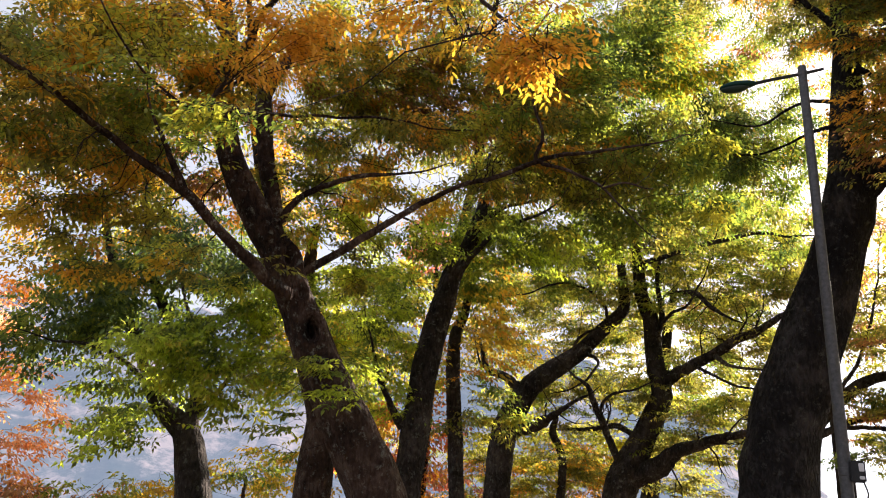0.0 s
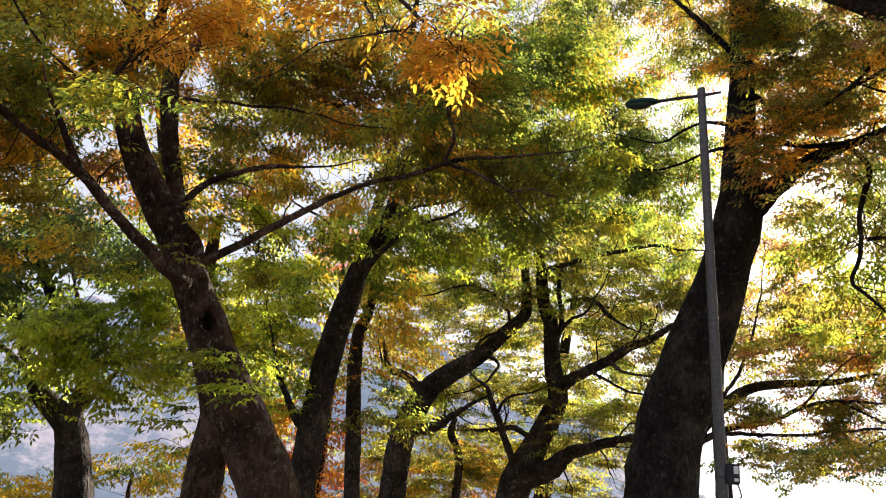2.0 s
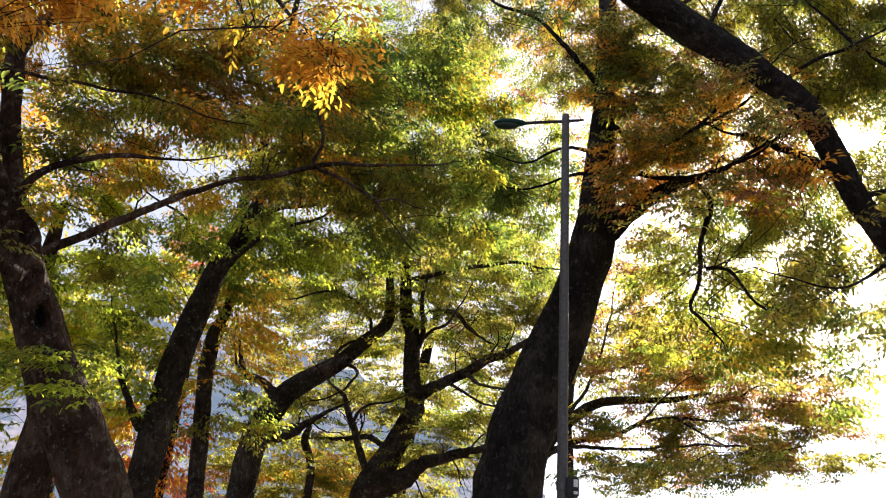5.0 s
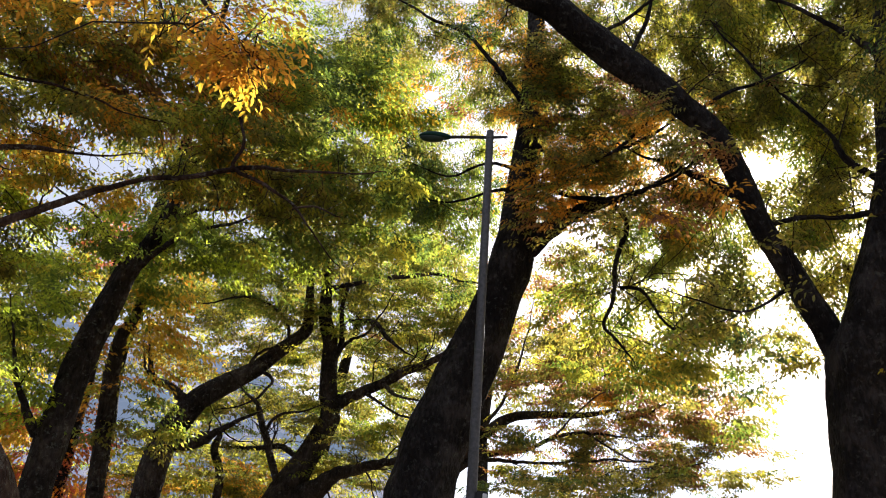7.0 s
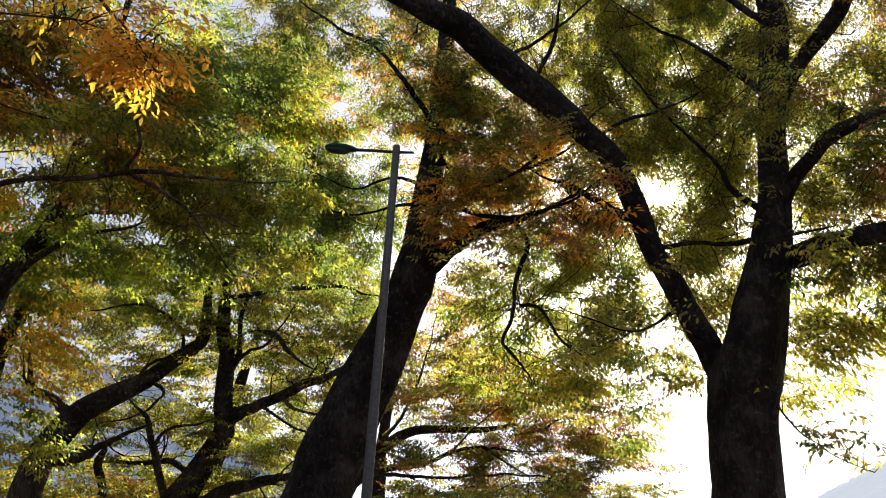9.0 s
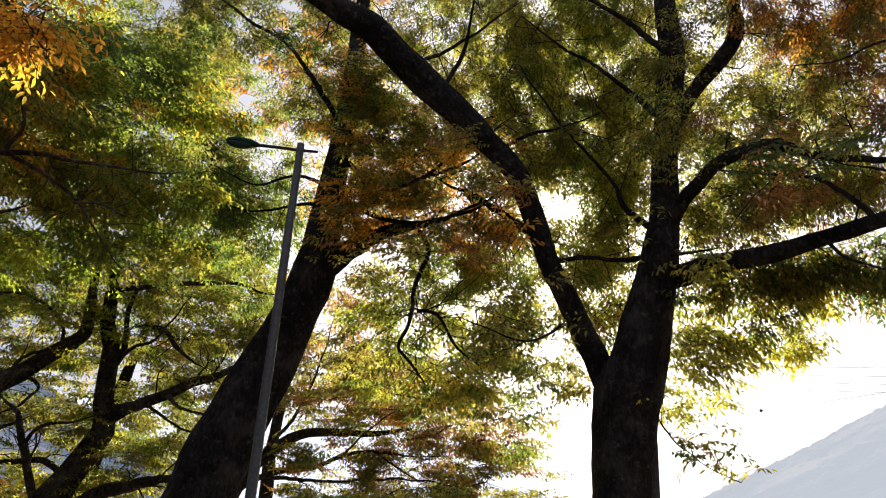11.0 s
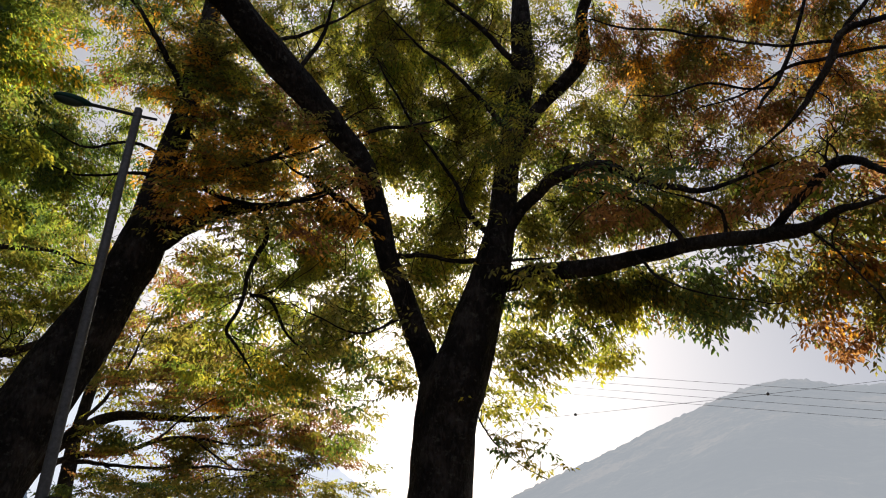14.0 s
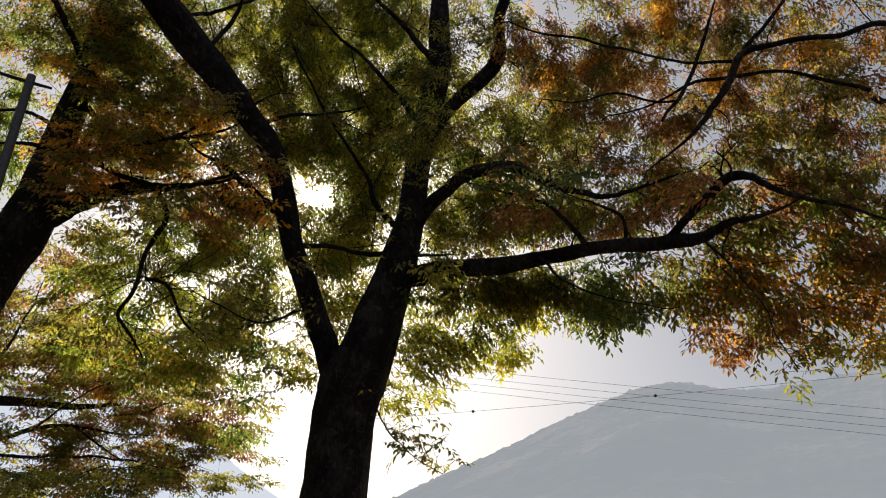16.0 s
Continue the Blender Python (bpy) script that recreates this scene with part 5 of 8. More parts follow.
foliage("leaning", 4.41, 10.60, 5.92, 0.53, 0.35, 0.42, "green_dark:1 green:2 olive:1", 1.48, 0.076)
foliage("leaning", 4.71, 10.47, 7.69, 0.56, 0.35, 0.39, "green_dark:1 green:2 olive:1", 1.23, 0.076)
foliage("leaning", 5.10, 9.16, 7.94, 0.53, 0.35, 0.53, "olive:1 green:1", 0.74, 0.071)
foliage("leaning", 4.69, 9.38, 7.33, 0.31, 0.35, 0.41, "olive:1 green:1", 0.62, 0.071)
foliage("slim", 0.78, 14.46, 5.34, 0.77, 0.46, 0.71, "orange:1 lime:1 yellow:1", 1.59, 0.090)
foliage("slim", 0.67, 14.46, 4.21, 0.57, 0.35, 0.70, "orange:1 lime:1 yellow:1", 1.45, 0.090)
foliage("slim", 0.89, 14.45, 2.98, 0.56, 0.35, 0.75, "olive:1 lime:1 green:1", 1.59, 0.090)
foliage("slim", -0.08, 14.48, 3.87, 0.28, 0.35, 0.76, "orange:1 lime:1 yellow:1", 1.16, 0.090)
foliage("bent", 2.29, 17.53, 6.24, 1.42, 0.85, 0.71, "olive:3 lime:1 green:1", 1.59, 0.090)
foliage("bent", 1.48, 17.62, 5.07, 0.62, 0.37, 0.62, "olive:3 lime:1 green:1", 1.01, 0.090)
foliage("bent", 3.41, 17.35, 4.53, 0.93, 0.56, 0.70, "olive:3 lime:1 green:1", 1.30, 0.090)
foliage("bent", 3.51, 17.33, 3.76, 0.77, 0.46, 0.69, "olive:3 lime:1 green:1", 1.01, 0.090)
foliage("bent", 2.94, 17.43, 5.61, 0.94, 0.56, 0.78, "olive:3 lime:1 green:1", 1.16, 0.090)
foliage("bent", 2.44, 17.51, 3.63, 0.69, 0.41, 0.61, "olive:3 lime:1 green:1", 1.30, 0.090)
foliage("bent", 2.68, 17.98, 2.53, 1.73, 1.04, 0.60, "olive:2 lime:2 orange:1", 2.17, 0.090)
foliage("bent", 2.15, 18.05, 1.90, 1.41, 0.85, 0.63, "olive:2 lime:2 orange:1", 2.32, 0.090)
foliage("bent", 3.40, 17.86, 1.80, 0.94, 0.56, 0.55, "olive:2 lime:2 orange:1", 1.74, 0.090)
foliage("bent", 0.99, 18.15, 2.12, 0.63, 0.38, 0.78, "olive:2 lime:2 orange:1", 1.59, 0.090)
foliage("forked", 5.37, 16.85, 6.67, 1.43, 0.86, 0.60, "olive:3 lime:1 green:2", 1.74, 0.090)
foliage("forked", 6.50, 16.45, 6.25, 1.42, 0.85, 0.76, "olive:3 lime:1 green:2", 1.30, 0.090)
foliage("forked", 5.85, 16.69, 5.24, 1.25, 0.75, 0.75, "olive:3 lime:1 green:2", 1.59, 0.090)
foliage("forked", 6.66, 16.38, 4.39, 0.85, 0.51, 0.62, "olive:3 lime:1 green:2", 1.16, 0.090)
foliage("forked", 4.06, 17.21, 5.05, 0.62, 0.37, 0.78, "olive:3 lime:1 green:2", 1.30, 0.090)
foliage("forked", 7.22, 16.14, 6.97, 1.12, 0.67, 0.64, "olive:3 lime:1 green:2", 1.30, 0.090)
foliage("forked", 5.37, 16.32, 3.80, 1.34, 0.81, 0.60, "olive:3 lime:1 green:1", 1.74, 0.090)
foliage("forked", 5.86, 16.15, 3.20, 1.19, 0.71, 0.42, "olive:3 lime:1 green:1", 2.03, 0.090)
foliage("forked", 5.27, 16.35, 2.39, 1.04, 0.62, 0.67, "olive:3 lime:1 green:1", 1.30, 0.090)
foliage("forked", 4.42, 16.60, 2.85, 0.74, 0.45, 0.45, "olive:3 lime:1 green:1", 1.30, 0.090)
foliage("forked", 4.69, 16.53, 1.82, 0.89, 0.53, 0.37, "olive:3 lime:1 green:1", 1.30, 0.090)
foliage("forked", 3.88, 16.74, 3.57, 0.60, 0.36, 0.75, "olive:3 lime:1 green:1", 0.87, 0.090)
foliage("red", -0.39, 21.97, 8.68, 1.00, 0.60, 0.70, "red:2 orange:1 rust:1", 2.61, 0.130)
foliage("red", -1.53, 21.92, 3.17, 0.76, 0.46, 0.85, "red:2 orange:1 rust:1", 2.32, 0.130)
foliage("red", -0.17, 21.98, 3.13, 0.47, 0.35, 1.33, "red:2 orange:1 rust:1", 1.89, 0.130)
foliage("red", -0.21, 21.98, 1.67, 1.33, 0.80, 0.57, "red:2 orange:1 rust:1", 1.89, 0.130)
foliage("red", -2.10, 21.88, 2.00, 0.76, 0.45, 1.14, "red:2 orange:1 rust:1", 1.59, 0.130)
foliage("red", -2.22, 20.86, 3.15, 0.91, 0.54, 1.09, "lime:1 yellow:2", 1.74, 0.130)
foliage("red", -4.19, 20.55, 1.93, 1.09, 0.65, 0.90, "lime:1 yellow:2", 1.45, 0.130)
foliage("red", 1.76, 20.90, 6.37, 1.11, 0.67, 1.11, "lime:1 yellow:2", 1.16, 0.130)
foliage("green", -6.21, 12.30, 4.23, 1.21, 0.73, 0.67, "green_dark:2 green:2", 2.61, 0.090)
foliage("green", -5.31, 12.71, 4.75, 1.22, 0.73, 0.73, "green_dark:2 green:2", 2.46, 0.090)
foliage("green", -4.71, 12.94, 5.66, 0.99, 0.59, 0.62, "green_dark:2 green:2", 2.17, 0.090)
foliage("green", -6.50, 12.14, 3.68, 0.54, 0.35, 0.34, "green_dark:2 green:2", 1.89, 0.090)
foliage("green", -6.01, 12.39, 5.05, 0.86, 0.51, 0.49, "green_dark:2 green:2", 2.03, 0.090)
foliage("green", -4.02, 13.17, 5.32, 0.74, 0.44, 0.62, "green_dark:2 green:2", 1.89, 0.090)
foliage("green", -3.85, 11.13, 3.51, 1.03, 0.62, 0.46, "fresh:4 green:1 lime:1", 2.46, 0.076)
foliage("green", -4.34, 10.95, 3.26, 0.72, 0.43, 0.36, "fresh:4 green:1 lime:1", 1.89, 0.076)
foliage("green", -3.19, 11.34, 3.91, 0.72, 0.43, 0.62, "fresh:4 green:1 lime:1", 2.32, 0.076)
foliage("green", -2.99, 11.39, 3.06, 0.56, 0.35, 0.51, "fresh:4 green:1 lime:1", 2.03, 0.076)
foliage("green", -3.33, 11.30, 2.59, 0.31, 0.35, 0.36, "fresh:4 green:1 lime:1", 1.30, 0.076)
foliage("green", -2.80, 11.44, 4.12, 0.52, 0.35, 0.52, "fresh:4 green:1 lime:1", 1.74, 0.076)
foliage("green", -5.50, 12.63, 2.71, 0.57, 0.35, 0.57, "green:2 fresh:2", 2.46, 0.090)
foliage("green", -5.73, 12.53, 2.42, 0.30, 0.35, 0.30, "green:2 fresh:2", 1.74, 0.090)
foliage("green", -5.10, 12.79, 3.11, 0.48, 0.35, 0.48, "green:2 fresh:2", 1.45, 0.090)
foliage("bush", -4.17, 16.46, 1.73, 1.02, 0.61, 0.50, "lime:2 green:1 yellow:1", 1.89, 0.090)
foliage("bush", -5.84, 15.94, 1.46, 0.59, 0.35, 0.20, "lime:2 green:1 yellow:1", 1.74, 0.090)
foliage("bush", -4.91, 16.25, 1.49, 0.59, 0.35, 0.22, "lime:2 green:1 yellow:1", 1.74, 0.090)
foliage("scarlet", -10.73, 16.48, 5.08, 0.90, 0.54, 1.05, "salmon:4 orange:1", 1.60, 0.130)
foliage("scarlet", -9.81, 17.23, 4.02, 0.57, 0.34, 0.51, "salmon:4 orange:1", 1.70, 0.130)
foliage("scarlet", -9.55, 17.51, 2.72, 0.63, 0.38, 0.72, "salmon:4 orange:1", 1.70, 0.130)
foliage("scarlet", -10.35, 17.09, 5.29, 0.44, 0.35, 0.88, "salmon:4 orange:1", 1.01, 0.130)
foliage("scarlet", -10.41, 16.94, 3.52, 0.99, 0.59, 2.25, "salmon:4 orange:1", 1.60, 0.130)
foliage("scarlet", -9.57, 17.53, 1.62, 0.54, 0.32, 0.60, "salmon:4 orange:1", 1.70, 0.130)
foliage("leaning", 5.42, 8.63, 8.01, 0.62, 0.37, 0.77, "olive:3 orange:1 lime:1", 1.48, 0.071)
foliage("leaning", 5.93, 8.30, 8.33, 0.84, 0.50, 0.63, "olive:3 orange:1 lime:1", 1.36, 0.071)
foliage("leaning", 5.70, 8.46, 7.21, 0.75, 0.45, 0.65, "olive:3 orange:1 lime:1", 1.60, 0.071)
foliage("leaning", 6.31, 8.03, 7.26, 0.85, 0.51, 0.65, "olive:3 orange:1 lime:1", 1.36, 0.071)
foliage("leaning", 4.81, 8.97, 8.64, 0.53, 0.35, 0.64, "olive:3 orange:1 lime:1", 1.36, 0.071)
foliage("leaning", 5.40, 8.29, 6.11, 0.60, 0.36, 0.42, "orange:2 olive:2", 2.34, 0.071)
foliage("leaning", 6.04, 7.85, 6.25, 0.75, 0.45, 0.45, "orange:2 olive:2", 1.97, 0.071)
foliage("leaning", 6.62, 7.39, 6.02, 0.60, 0.36, 0.51, "orange:2 olive:2", 1.73, 0.071)
foliage("leaning", 5.13, 8.46, 5.77, 0.26, 0.35, 0.37, "orange:2 olive:2", 1.73, 0.071)
foliage("leaning", 4.13, 9.72, 9.49, 1.07, 0.64, 0.47, "green:1 olive:1", 1.60, 0.071)
foliage("leaning", 2.99, 10.11, 9.25, 0.78, 0.47, 0.54, "green:1 olive:1", 1.60, 0.071)
foliage("leaning", 3.56, 9.93, 10.18, 1.28, 0.77, 0.47, "green:1 olive:1", 1.73, 0.071)
foliage("leaning", 4.80, 9.42, 10.15, 0.93, 0.56, 0.58, "green:1 olive:1", 1.73, 0.071)
foliage("sunlit", 6.93, 7.52, 8.72, 1.06, 0.64, 0.64, "olive:2 lime:1 green:1", 0.83, 0.071)
foliage("sunlit", 7.60, 6.86, 8.52, 0.95, 0.57, 0.63, "olive:2 lime:1 green:1", 0.83, 0.071)
foliage("sunlit", 8.20, 6.15, 8.07, 0.93, 0.56, 0.77, "olive:2 lime:1 green:1", 0.83, 0.071)
foliage("sunlit", 7.54, 6.92, 7.49, 0.65, 0.39, 0.45, "olive:2 lime:1 green:1", 0.83, 0.071)
foliage("sunlit", 8.05, 6.35, 7.10, 0.84, 0.50, 0.49, "olive:2 lime:1 green:1", 0.67, 0.071)
foliage("sunlit", 8.40, 5.88, 6.91, 0.59, 0.35, 0.79, "olive:2 lime:1 green:1", 0.67, 0.071)
foliage("sunlit", 7.17, 7.30, 6.49, 0.48, 0.35, 0.39, "olive:2 lime:1 green:1", 0.96, 0.071)
foliage("leaning", 8.35, 9.46, 6.29, 0.63, 0.38, 0.46, "lime:1 green:2 olive:1", 1.11, 0.076)
foliage("leaning", 8.86, 9.00, 6.44, 0.63, 0.38, 0.52, "lime:1 green:2 olive:1", 1.11, 0.076)
foliage("leaning", 7.45, 10.17, 5.78, 0.62, 0.37, 0.62, "lime:1 green:2 olive:1", 0.86, 0.076)
foliage("leaning", 8.12, 9.66, 5.75, 0.62, 0.37, 0.62, "lime:1 green:2 olive:1", 0.99, 0.076)
foliage("leaning", 8.29, 9.52, 4.87, 0.56, 0.35, 0.56, "lime:1 green:2 olive:1", 0.99, 0.076)
foliage("leaning", 7.79, 9.92, 4.60, 0.55, 0.35, 0.55, "lime:1 green:2 olive:1", 0.86, 0.076)
foliage("leaning", 7.34, 8.22, 3.88, 0.72, 0.43, 0.40, "lime:2 yellow:1 green:1", 1.97, 0.071)
foliage("leaning", 6.93, 8.56, 3.89, 0.38, 0.35, 0.29, "lime:2 yellow:1 green:1", 0.99, 0.071)
foliage("sunlit", 6.96, 7.22, 4.47, 0.40, 0.35, 0.31, "olive:3 green_dark:1", 1.15, 0.071)
foliage("sunlit", 7.24, 6.95, 4.67, 0.36, 0.35, 0.22, "olive:3 green_dark:1", 0.67, 0.071)
foliage("sunlit", 7.37, 6.81, 3.85, 0.52, 0.35, 0.44, "olive:3 green_dark:1", 0.43, 0.071)
foliage("sunlit", 7.53, 6.64, 3.36, 0.48, 0.35, 0.30, "green_dark:1 olive:1", 0.38, 0.071)
foliage("layered", 9.03, 13.69, 6.47, 0.73, 0.44, 0.59, "lime:1 rust:1 olive:1", 0.78, 0.090)
foliage("layered", 8.60, 13.95, 5.50, 1.01, 0.61, 0.55, "lime:1 rust:1 olive:1", 1.04, 0.090)
foliage("layered", 7.97, 14.31, 4.86, 0.57, 0.35, 0.57, "lime:1 rust:1 olive:1", 0.91, 0.090)
foliage("layered", 8.57, 13.03, 4.27, 1.49, 0.89, 0.35, "rust:4 olive:3 orange:1", 1.44, 0.090)
foliage("layered", 9.57, 12.34, 3.92, 1.62, 0.97, 0.35, "rust:4 olive:3 orange:1", 1.44, 0.090)
foliage("layered", 10.21, 11.82, 3.46, 1.48, 0.89, 0.38, "rust:4 olive:3 orange:1", 1.17, 0.090)
foliage("layered", 10.72, 11.37, 4.27, 0.68, 0.41, 0.54, "rust:4 olive:3 orange:1", 0.65, 0.090)
foliage("layered", 7.99, 13.15, 3.44, 1.06, 0.64, 0.34, "olive:2 lime:1 rust:1", 1.30, 0.090)
foliage("layered", 8.90, 12.57, 2.83, 1.85, 1.10, 0.37, "olive:2 lime:1 rust:1", 1.57, 0.090)
foliage("layered", 10.21, 11.56, 2.75, 1.32, 0.79, 0.34, "olive:2 lime:1 rust:1", 1.17, 0.090)
foliage("layered", 11.06, 10.77, 2.61, 0.92, 0.55, 0.13, "olive:2 lime:1 rust:1", 1.04, 0.090)
foliage("layered", 9.26, 12.32, 3.32, 1.19, 0.72, 0.27, "olive:2 lime:1 rust:1", 1.04, 0.090)
foliage("layered", 7.60, 12.92, 2.33, 0.90, 0.54, 0.31, "green_dark:2 olive:1", 1.44, 0.090)
foliage("layered", 8.91, 12.08, 2.32, 1.28, 0.77, 0.26, "green_dark:2 olive:1", 1.30, 0.090)
foliage("layered", 7.32, 13.07, 2.96, 0.52, 0.35, 0.52, "green_dark:2 olive:1", 1.17, 0.090)
foliage("sunlit", 7.44, 7.05, 9.51, 1.27, 0.76, 0.72, "olive:2 green:1 lime:1", 1.77, 0.071)
foliage("sunlit", 8.23, 6.16, 9.27, 0.93, 0.56, 0.82, "olive:2 green:1 lime:1", 1.89, 0.071)
foliage("sunlit", 7.21, 7.28, 8.36, 0.78, 0.47, 0.47, "olive:2 green:1 lime:1", 1.30, 0.071)
foliage("sunlit", 8.06, 6.38, 8.11, 1.03, 0.62, 0.57, "olive:2 green:1 lime:1", 1.77, 0.071)
foliage("sunlit", 8.48, 5.83, 7.98, 0.77, 0.46, 0.77, "olive:2 green:1 lime:1", 1.89, 0.071)
foliage("sunlit", 8.21, 6.19, 7.02, 0.64, 0.38, 0.41, "olive:2 green:1 lime:1", 1.15, 0.071)
foliage("sunlit", 8.49, 5.82, 6.81, 0.59, 0.35, 0.59, "olive:2 green:1 lime:1", 1.24, 0.071)
foliage("sunlit", 9.01, 5.02, 7.20, 0.84, 0.51, 0.45, "olive:2 green:1 lime:1", 1.34, 0.071)
foliage("sunlit", 7.82, 6.65, 10.43, 2.30, 1.10, 0.58, "olive:2 green:1 lime:1", 1.77, 0.071)
foliage("sunlit", 7.02, 7.71, 6.33, 0.63, 0.38, 0.44, "olive:2 rust:1", 1.15, 0.071)
foliage("sunlit", 6.50, 8.13, 6.28, 0.58, 0.35, 0.44, "olive:2 rust:1", 1.24, 0.071)
foliage("sunlit", 6.43, 8.19, 7.51, 0.71, 0.43, 0.61, "olive:2 rust:1", 1.65, 0.071)
foliage("sunlit", 5.81, 8.61, 8.12, 0.73, 0.44, 0.63, "olive:2 rust:1", 1.65, 0.071)
foliage("sunlit", 5.96, 8.51, 10.13, 0.69, 0.41, 0.46, "olive:2 rust:1", 1.18, 0.071)
foliage("leaning", 8.26, 9.55, 6.54, 0.98, 0.59, 0.46, "lime:1 green:2 olive:1", 1.11, 0.076)
foliage("leaning", 8.94, 8.94, 6.05, 0.46, 0.35, 0.46, "lime:1 green:2 olive:1", 0.62, 0.076)
foliage("sunlit", 8.74, 4.69, 5.84, 0.77, 0.46, 0.41, "olive:2 lime:1", 1.44, 0.071)
foliage("sunlit", 9.10, 4.00, 7.21, 1.01, 0.61, 0.48, "olive:2 lime:1", 2.39, 0.071)
foliage("sunlit", 9.13, 3.92, 5.87, 0.86, 0.52, 0.41, "olive:2 lime:1", 2.39, 0.071)
foliage("sunlit", 8.67, 4.82, 8.41, 0.71, 0.43, 0.61, "olive:2 lime:1", 1.06, 0.071)
foliage("sunlit", 8.46, 4.37, 4.62, 0.80, 0.48, 0.32, "green_dark:2 olive:2", 2.71, 0.071)
foliage("sunlit", 8.86, 3.54, 4.77, 0.89, 0.53, 0.24, "green_dark:2 olive:2", 2.55, 0.071)
foliage("sunlit", 9.14, 2.81, 4.64, 0.80, 0.48, 0.27, "green_dark:2 olive:2", 2.71, 0.071)
foliage("sunlit", 8.30, 4.65, 5.05, 0.60, 0.36, 0.26, "green_dark:2 olive:2", 1.15, 0.071)
foliage("sunlit", 9.18, 5.51, 4.46, 0.51, 0.35, 0.51, "lime:2 olive:1", 1.34, 0.071)
foliage("sunlit", 9.45, 5.07, 4.21, 0.60, 0.36, 0.33, "lime:2 olive:1", 1.15, 0.071)
foliage("sunlit", 9.00, 5.79, 3.80, 0.35, 0.35, 0.65, "lime:2 olive:1", 1.05, 0.071)
foliage("sunlit", 9.16, 5.55, 3.49, 0.35, 0.35, 0.32, "lime:2 olive:1", 0.35, 0.071)
foliage("sunlit", 9.72, 4.54, 4.34, 0.37, 0.35, 0.21, "lime:2 olive:1", 1.28, 0.071)
foliage("sunlit", 8.51, 6.45, 5.64, 0.27, 0.35, 0.53, "lime:2 olive:1", 0.77, 0.071)
foliage("sunlit", 8.09, 6.95, 4.02, 0.32, 0.35, 0.37, "lime:2 olive:1", 0.57, 0.071)
foliage("sunlit", 8.70, 6.21, 4.77, 0.24, 0.35, 0.38, "lime:2 olive:1", 0.67, 0.071)
foliage("sunlit", 7.97, 4.98, 2.71, 0.32, 0.35, 0.19, "olive:2 green_dark:1", 1.05, 0.071)
foliage("sunlit", 8.07, 4.83, 2.59, 0.19, 0.35, 0.14, "olive:2 green_dark:1", 1.05, 0.071)
foliage("sunlit", 7.85, 5.17, 2.87, 0.20, 0.35, 0.24, "olive:2 green_dark:1", 0.57, 0.071)
foliage("orange", 8.16, 2.92, 8.06, 0.86, 0.52, 0.50, "orange:1 olive:2 rust:1", 1.54, 0.071)
foliage("orange", 8.47, 1.95, 8.01, 0.73, 0.44, 0.45, "orange:1 olive:2 rust:1", 1.54, 0.071)
foliage("orange", 8.38, 2.27, 7.07, 0.73, 0.44, 0.36, "orange:1 olive:2 rust:1", 1.54, 0.071)
foliage("orange", 8.18, 2.87, 7.13, 0.43, 0.35, 0.35, "orange:1 olive:2 rust:1", 1.10, 0.071)
foliage("orange", 8.62, 1.23, 6.86, 0.60, 0.36, 0.34, "orange:1 olive:2 rust:1", 1.21, 0.071)
foliage("orange", 8.46, 0.93, 7.64, 0.79, 0.47, 0.44, "rust:2 olive:2 orange:1", 1.32, 0.071)
foliage("orange", 8.53, 0.05, 7.28, 0.77, 0.46, 0.51, "rust:2 olive:2 orange:1", 1.21, 0.071)
foliage("orange", 8.51, 0.39, 6.39, 0.78, 0.47, 0.45, "rust:2 olive:2 orange:1", 1.43, 0.071)
foliage("orange", 8.52, -0.35, 6.47, 0.41, 0.35, 0.66, "rust:2 olive:2 orange:1", 0.99, 0.071)
foliage("orange", 8.48, 0.80, 8.28, 1.82, 1.09, 0.36, "rust:2 olive:2 orange:1", 1.32, 0.071)
foliage("orange", 8.11, 2.48, 8.68, 1.12, 0.67, 0.33, "rust:2 olive:2 orange:1", 1.43, 0.071)
foliage("orange", 8.20, 1.29, 5.92, 0.82, 0.49, 0.33, "olive:2 rust:1", 1.87, 0.071)
foliage("orange", 8.31, 0.44, 5.73, 0.73, 0.44, 0.35, "olive:2 rust:1", 1.76, 0.071)
foliage("orange", 8.33, -0.17, 5.49, 0.46, 0.35, 0.46, "olive:2 rust:1", 1.21, 0.071)
foliage("orange", 8.06, 1.94, 6.05, 0.63, 0.38, 0.28, "olive:2 rust:1", 1.65, 0.071)
foliage("orange", 7.91, 2.44, 5.87, 0.39, 0.35, 0.31, "olive:2 rust:1", 1.43, 0.071)
foliage("sunlit", 8.52, 2.17, 5.64, 0.81, 0.49, 0.29, "olive:2 rust:1 green:1", 2.55, 0.071)
foliage("sunlit", 8.77, 0.86, 5.20, 0.67, 0.40, 0.36, "olive:2 rust:1 green:1", 2.55, 0.071)
foliage("sunlit", 8.82, 0.14, 5.02, 0.67, 0.40, 0.43, "olive:2 rust:1 green:1", 2.55, 0.071)
foliage("sunlit", 8.08, 3.38, 5.55, 0.64, 0.39, 0.32, "olive:2 rust:1 green:1", 2.39, 0.071)
foliage("sunlit", 7.86, 3.83, 6.42, 0.50, 0.35, 0.42, "olive:2 rust:1 green:1", 2.23, 0.071)
foliage("sunlit", 8.83, -0.22, 4.64, 0.31, 0.35, 0.47, "olive:2 rust:1 green:1", 1.91, 0.071)
foliage("sunlit", 8.53, 1.18, 4.56, 0.64, 0.39, 0.34, "olive:4 rust:2 orange:1", 2.55, 0.071)
foliage("sunlit", 8.61, 0.37, 4.40, 0.72, 0.43, 0.41, "olive:4 rust:2 orange:1", 2.71, 0.071)
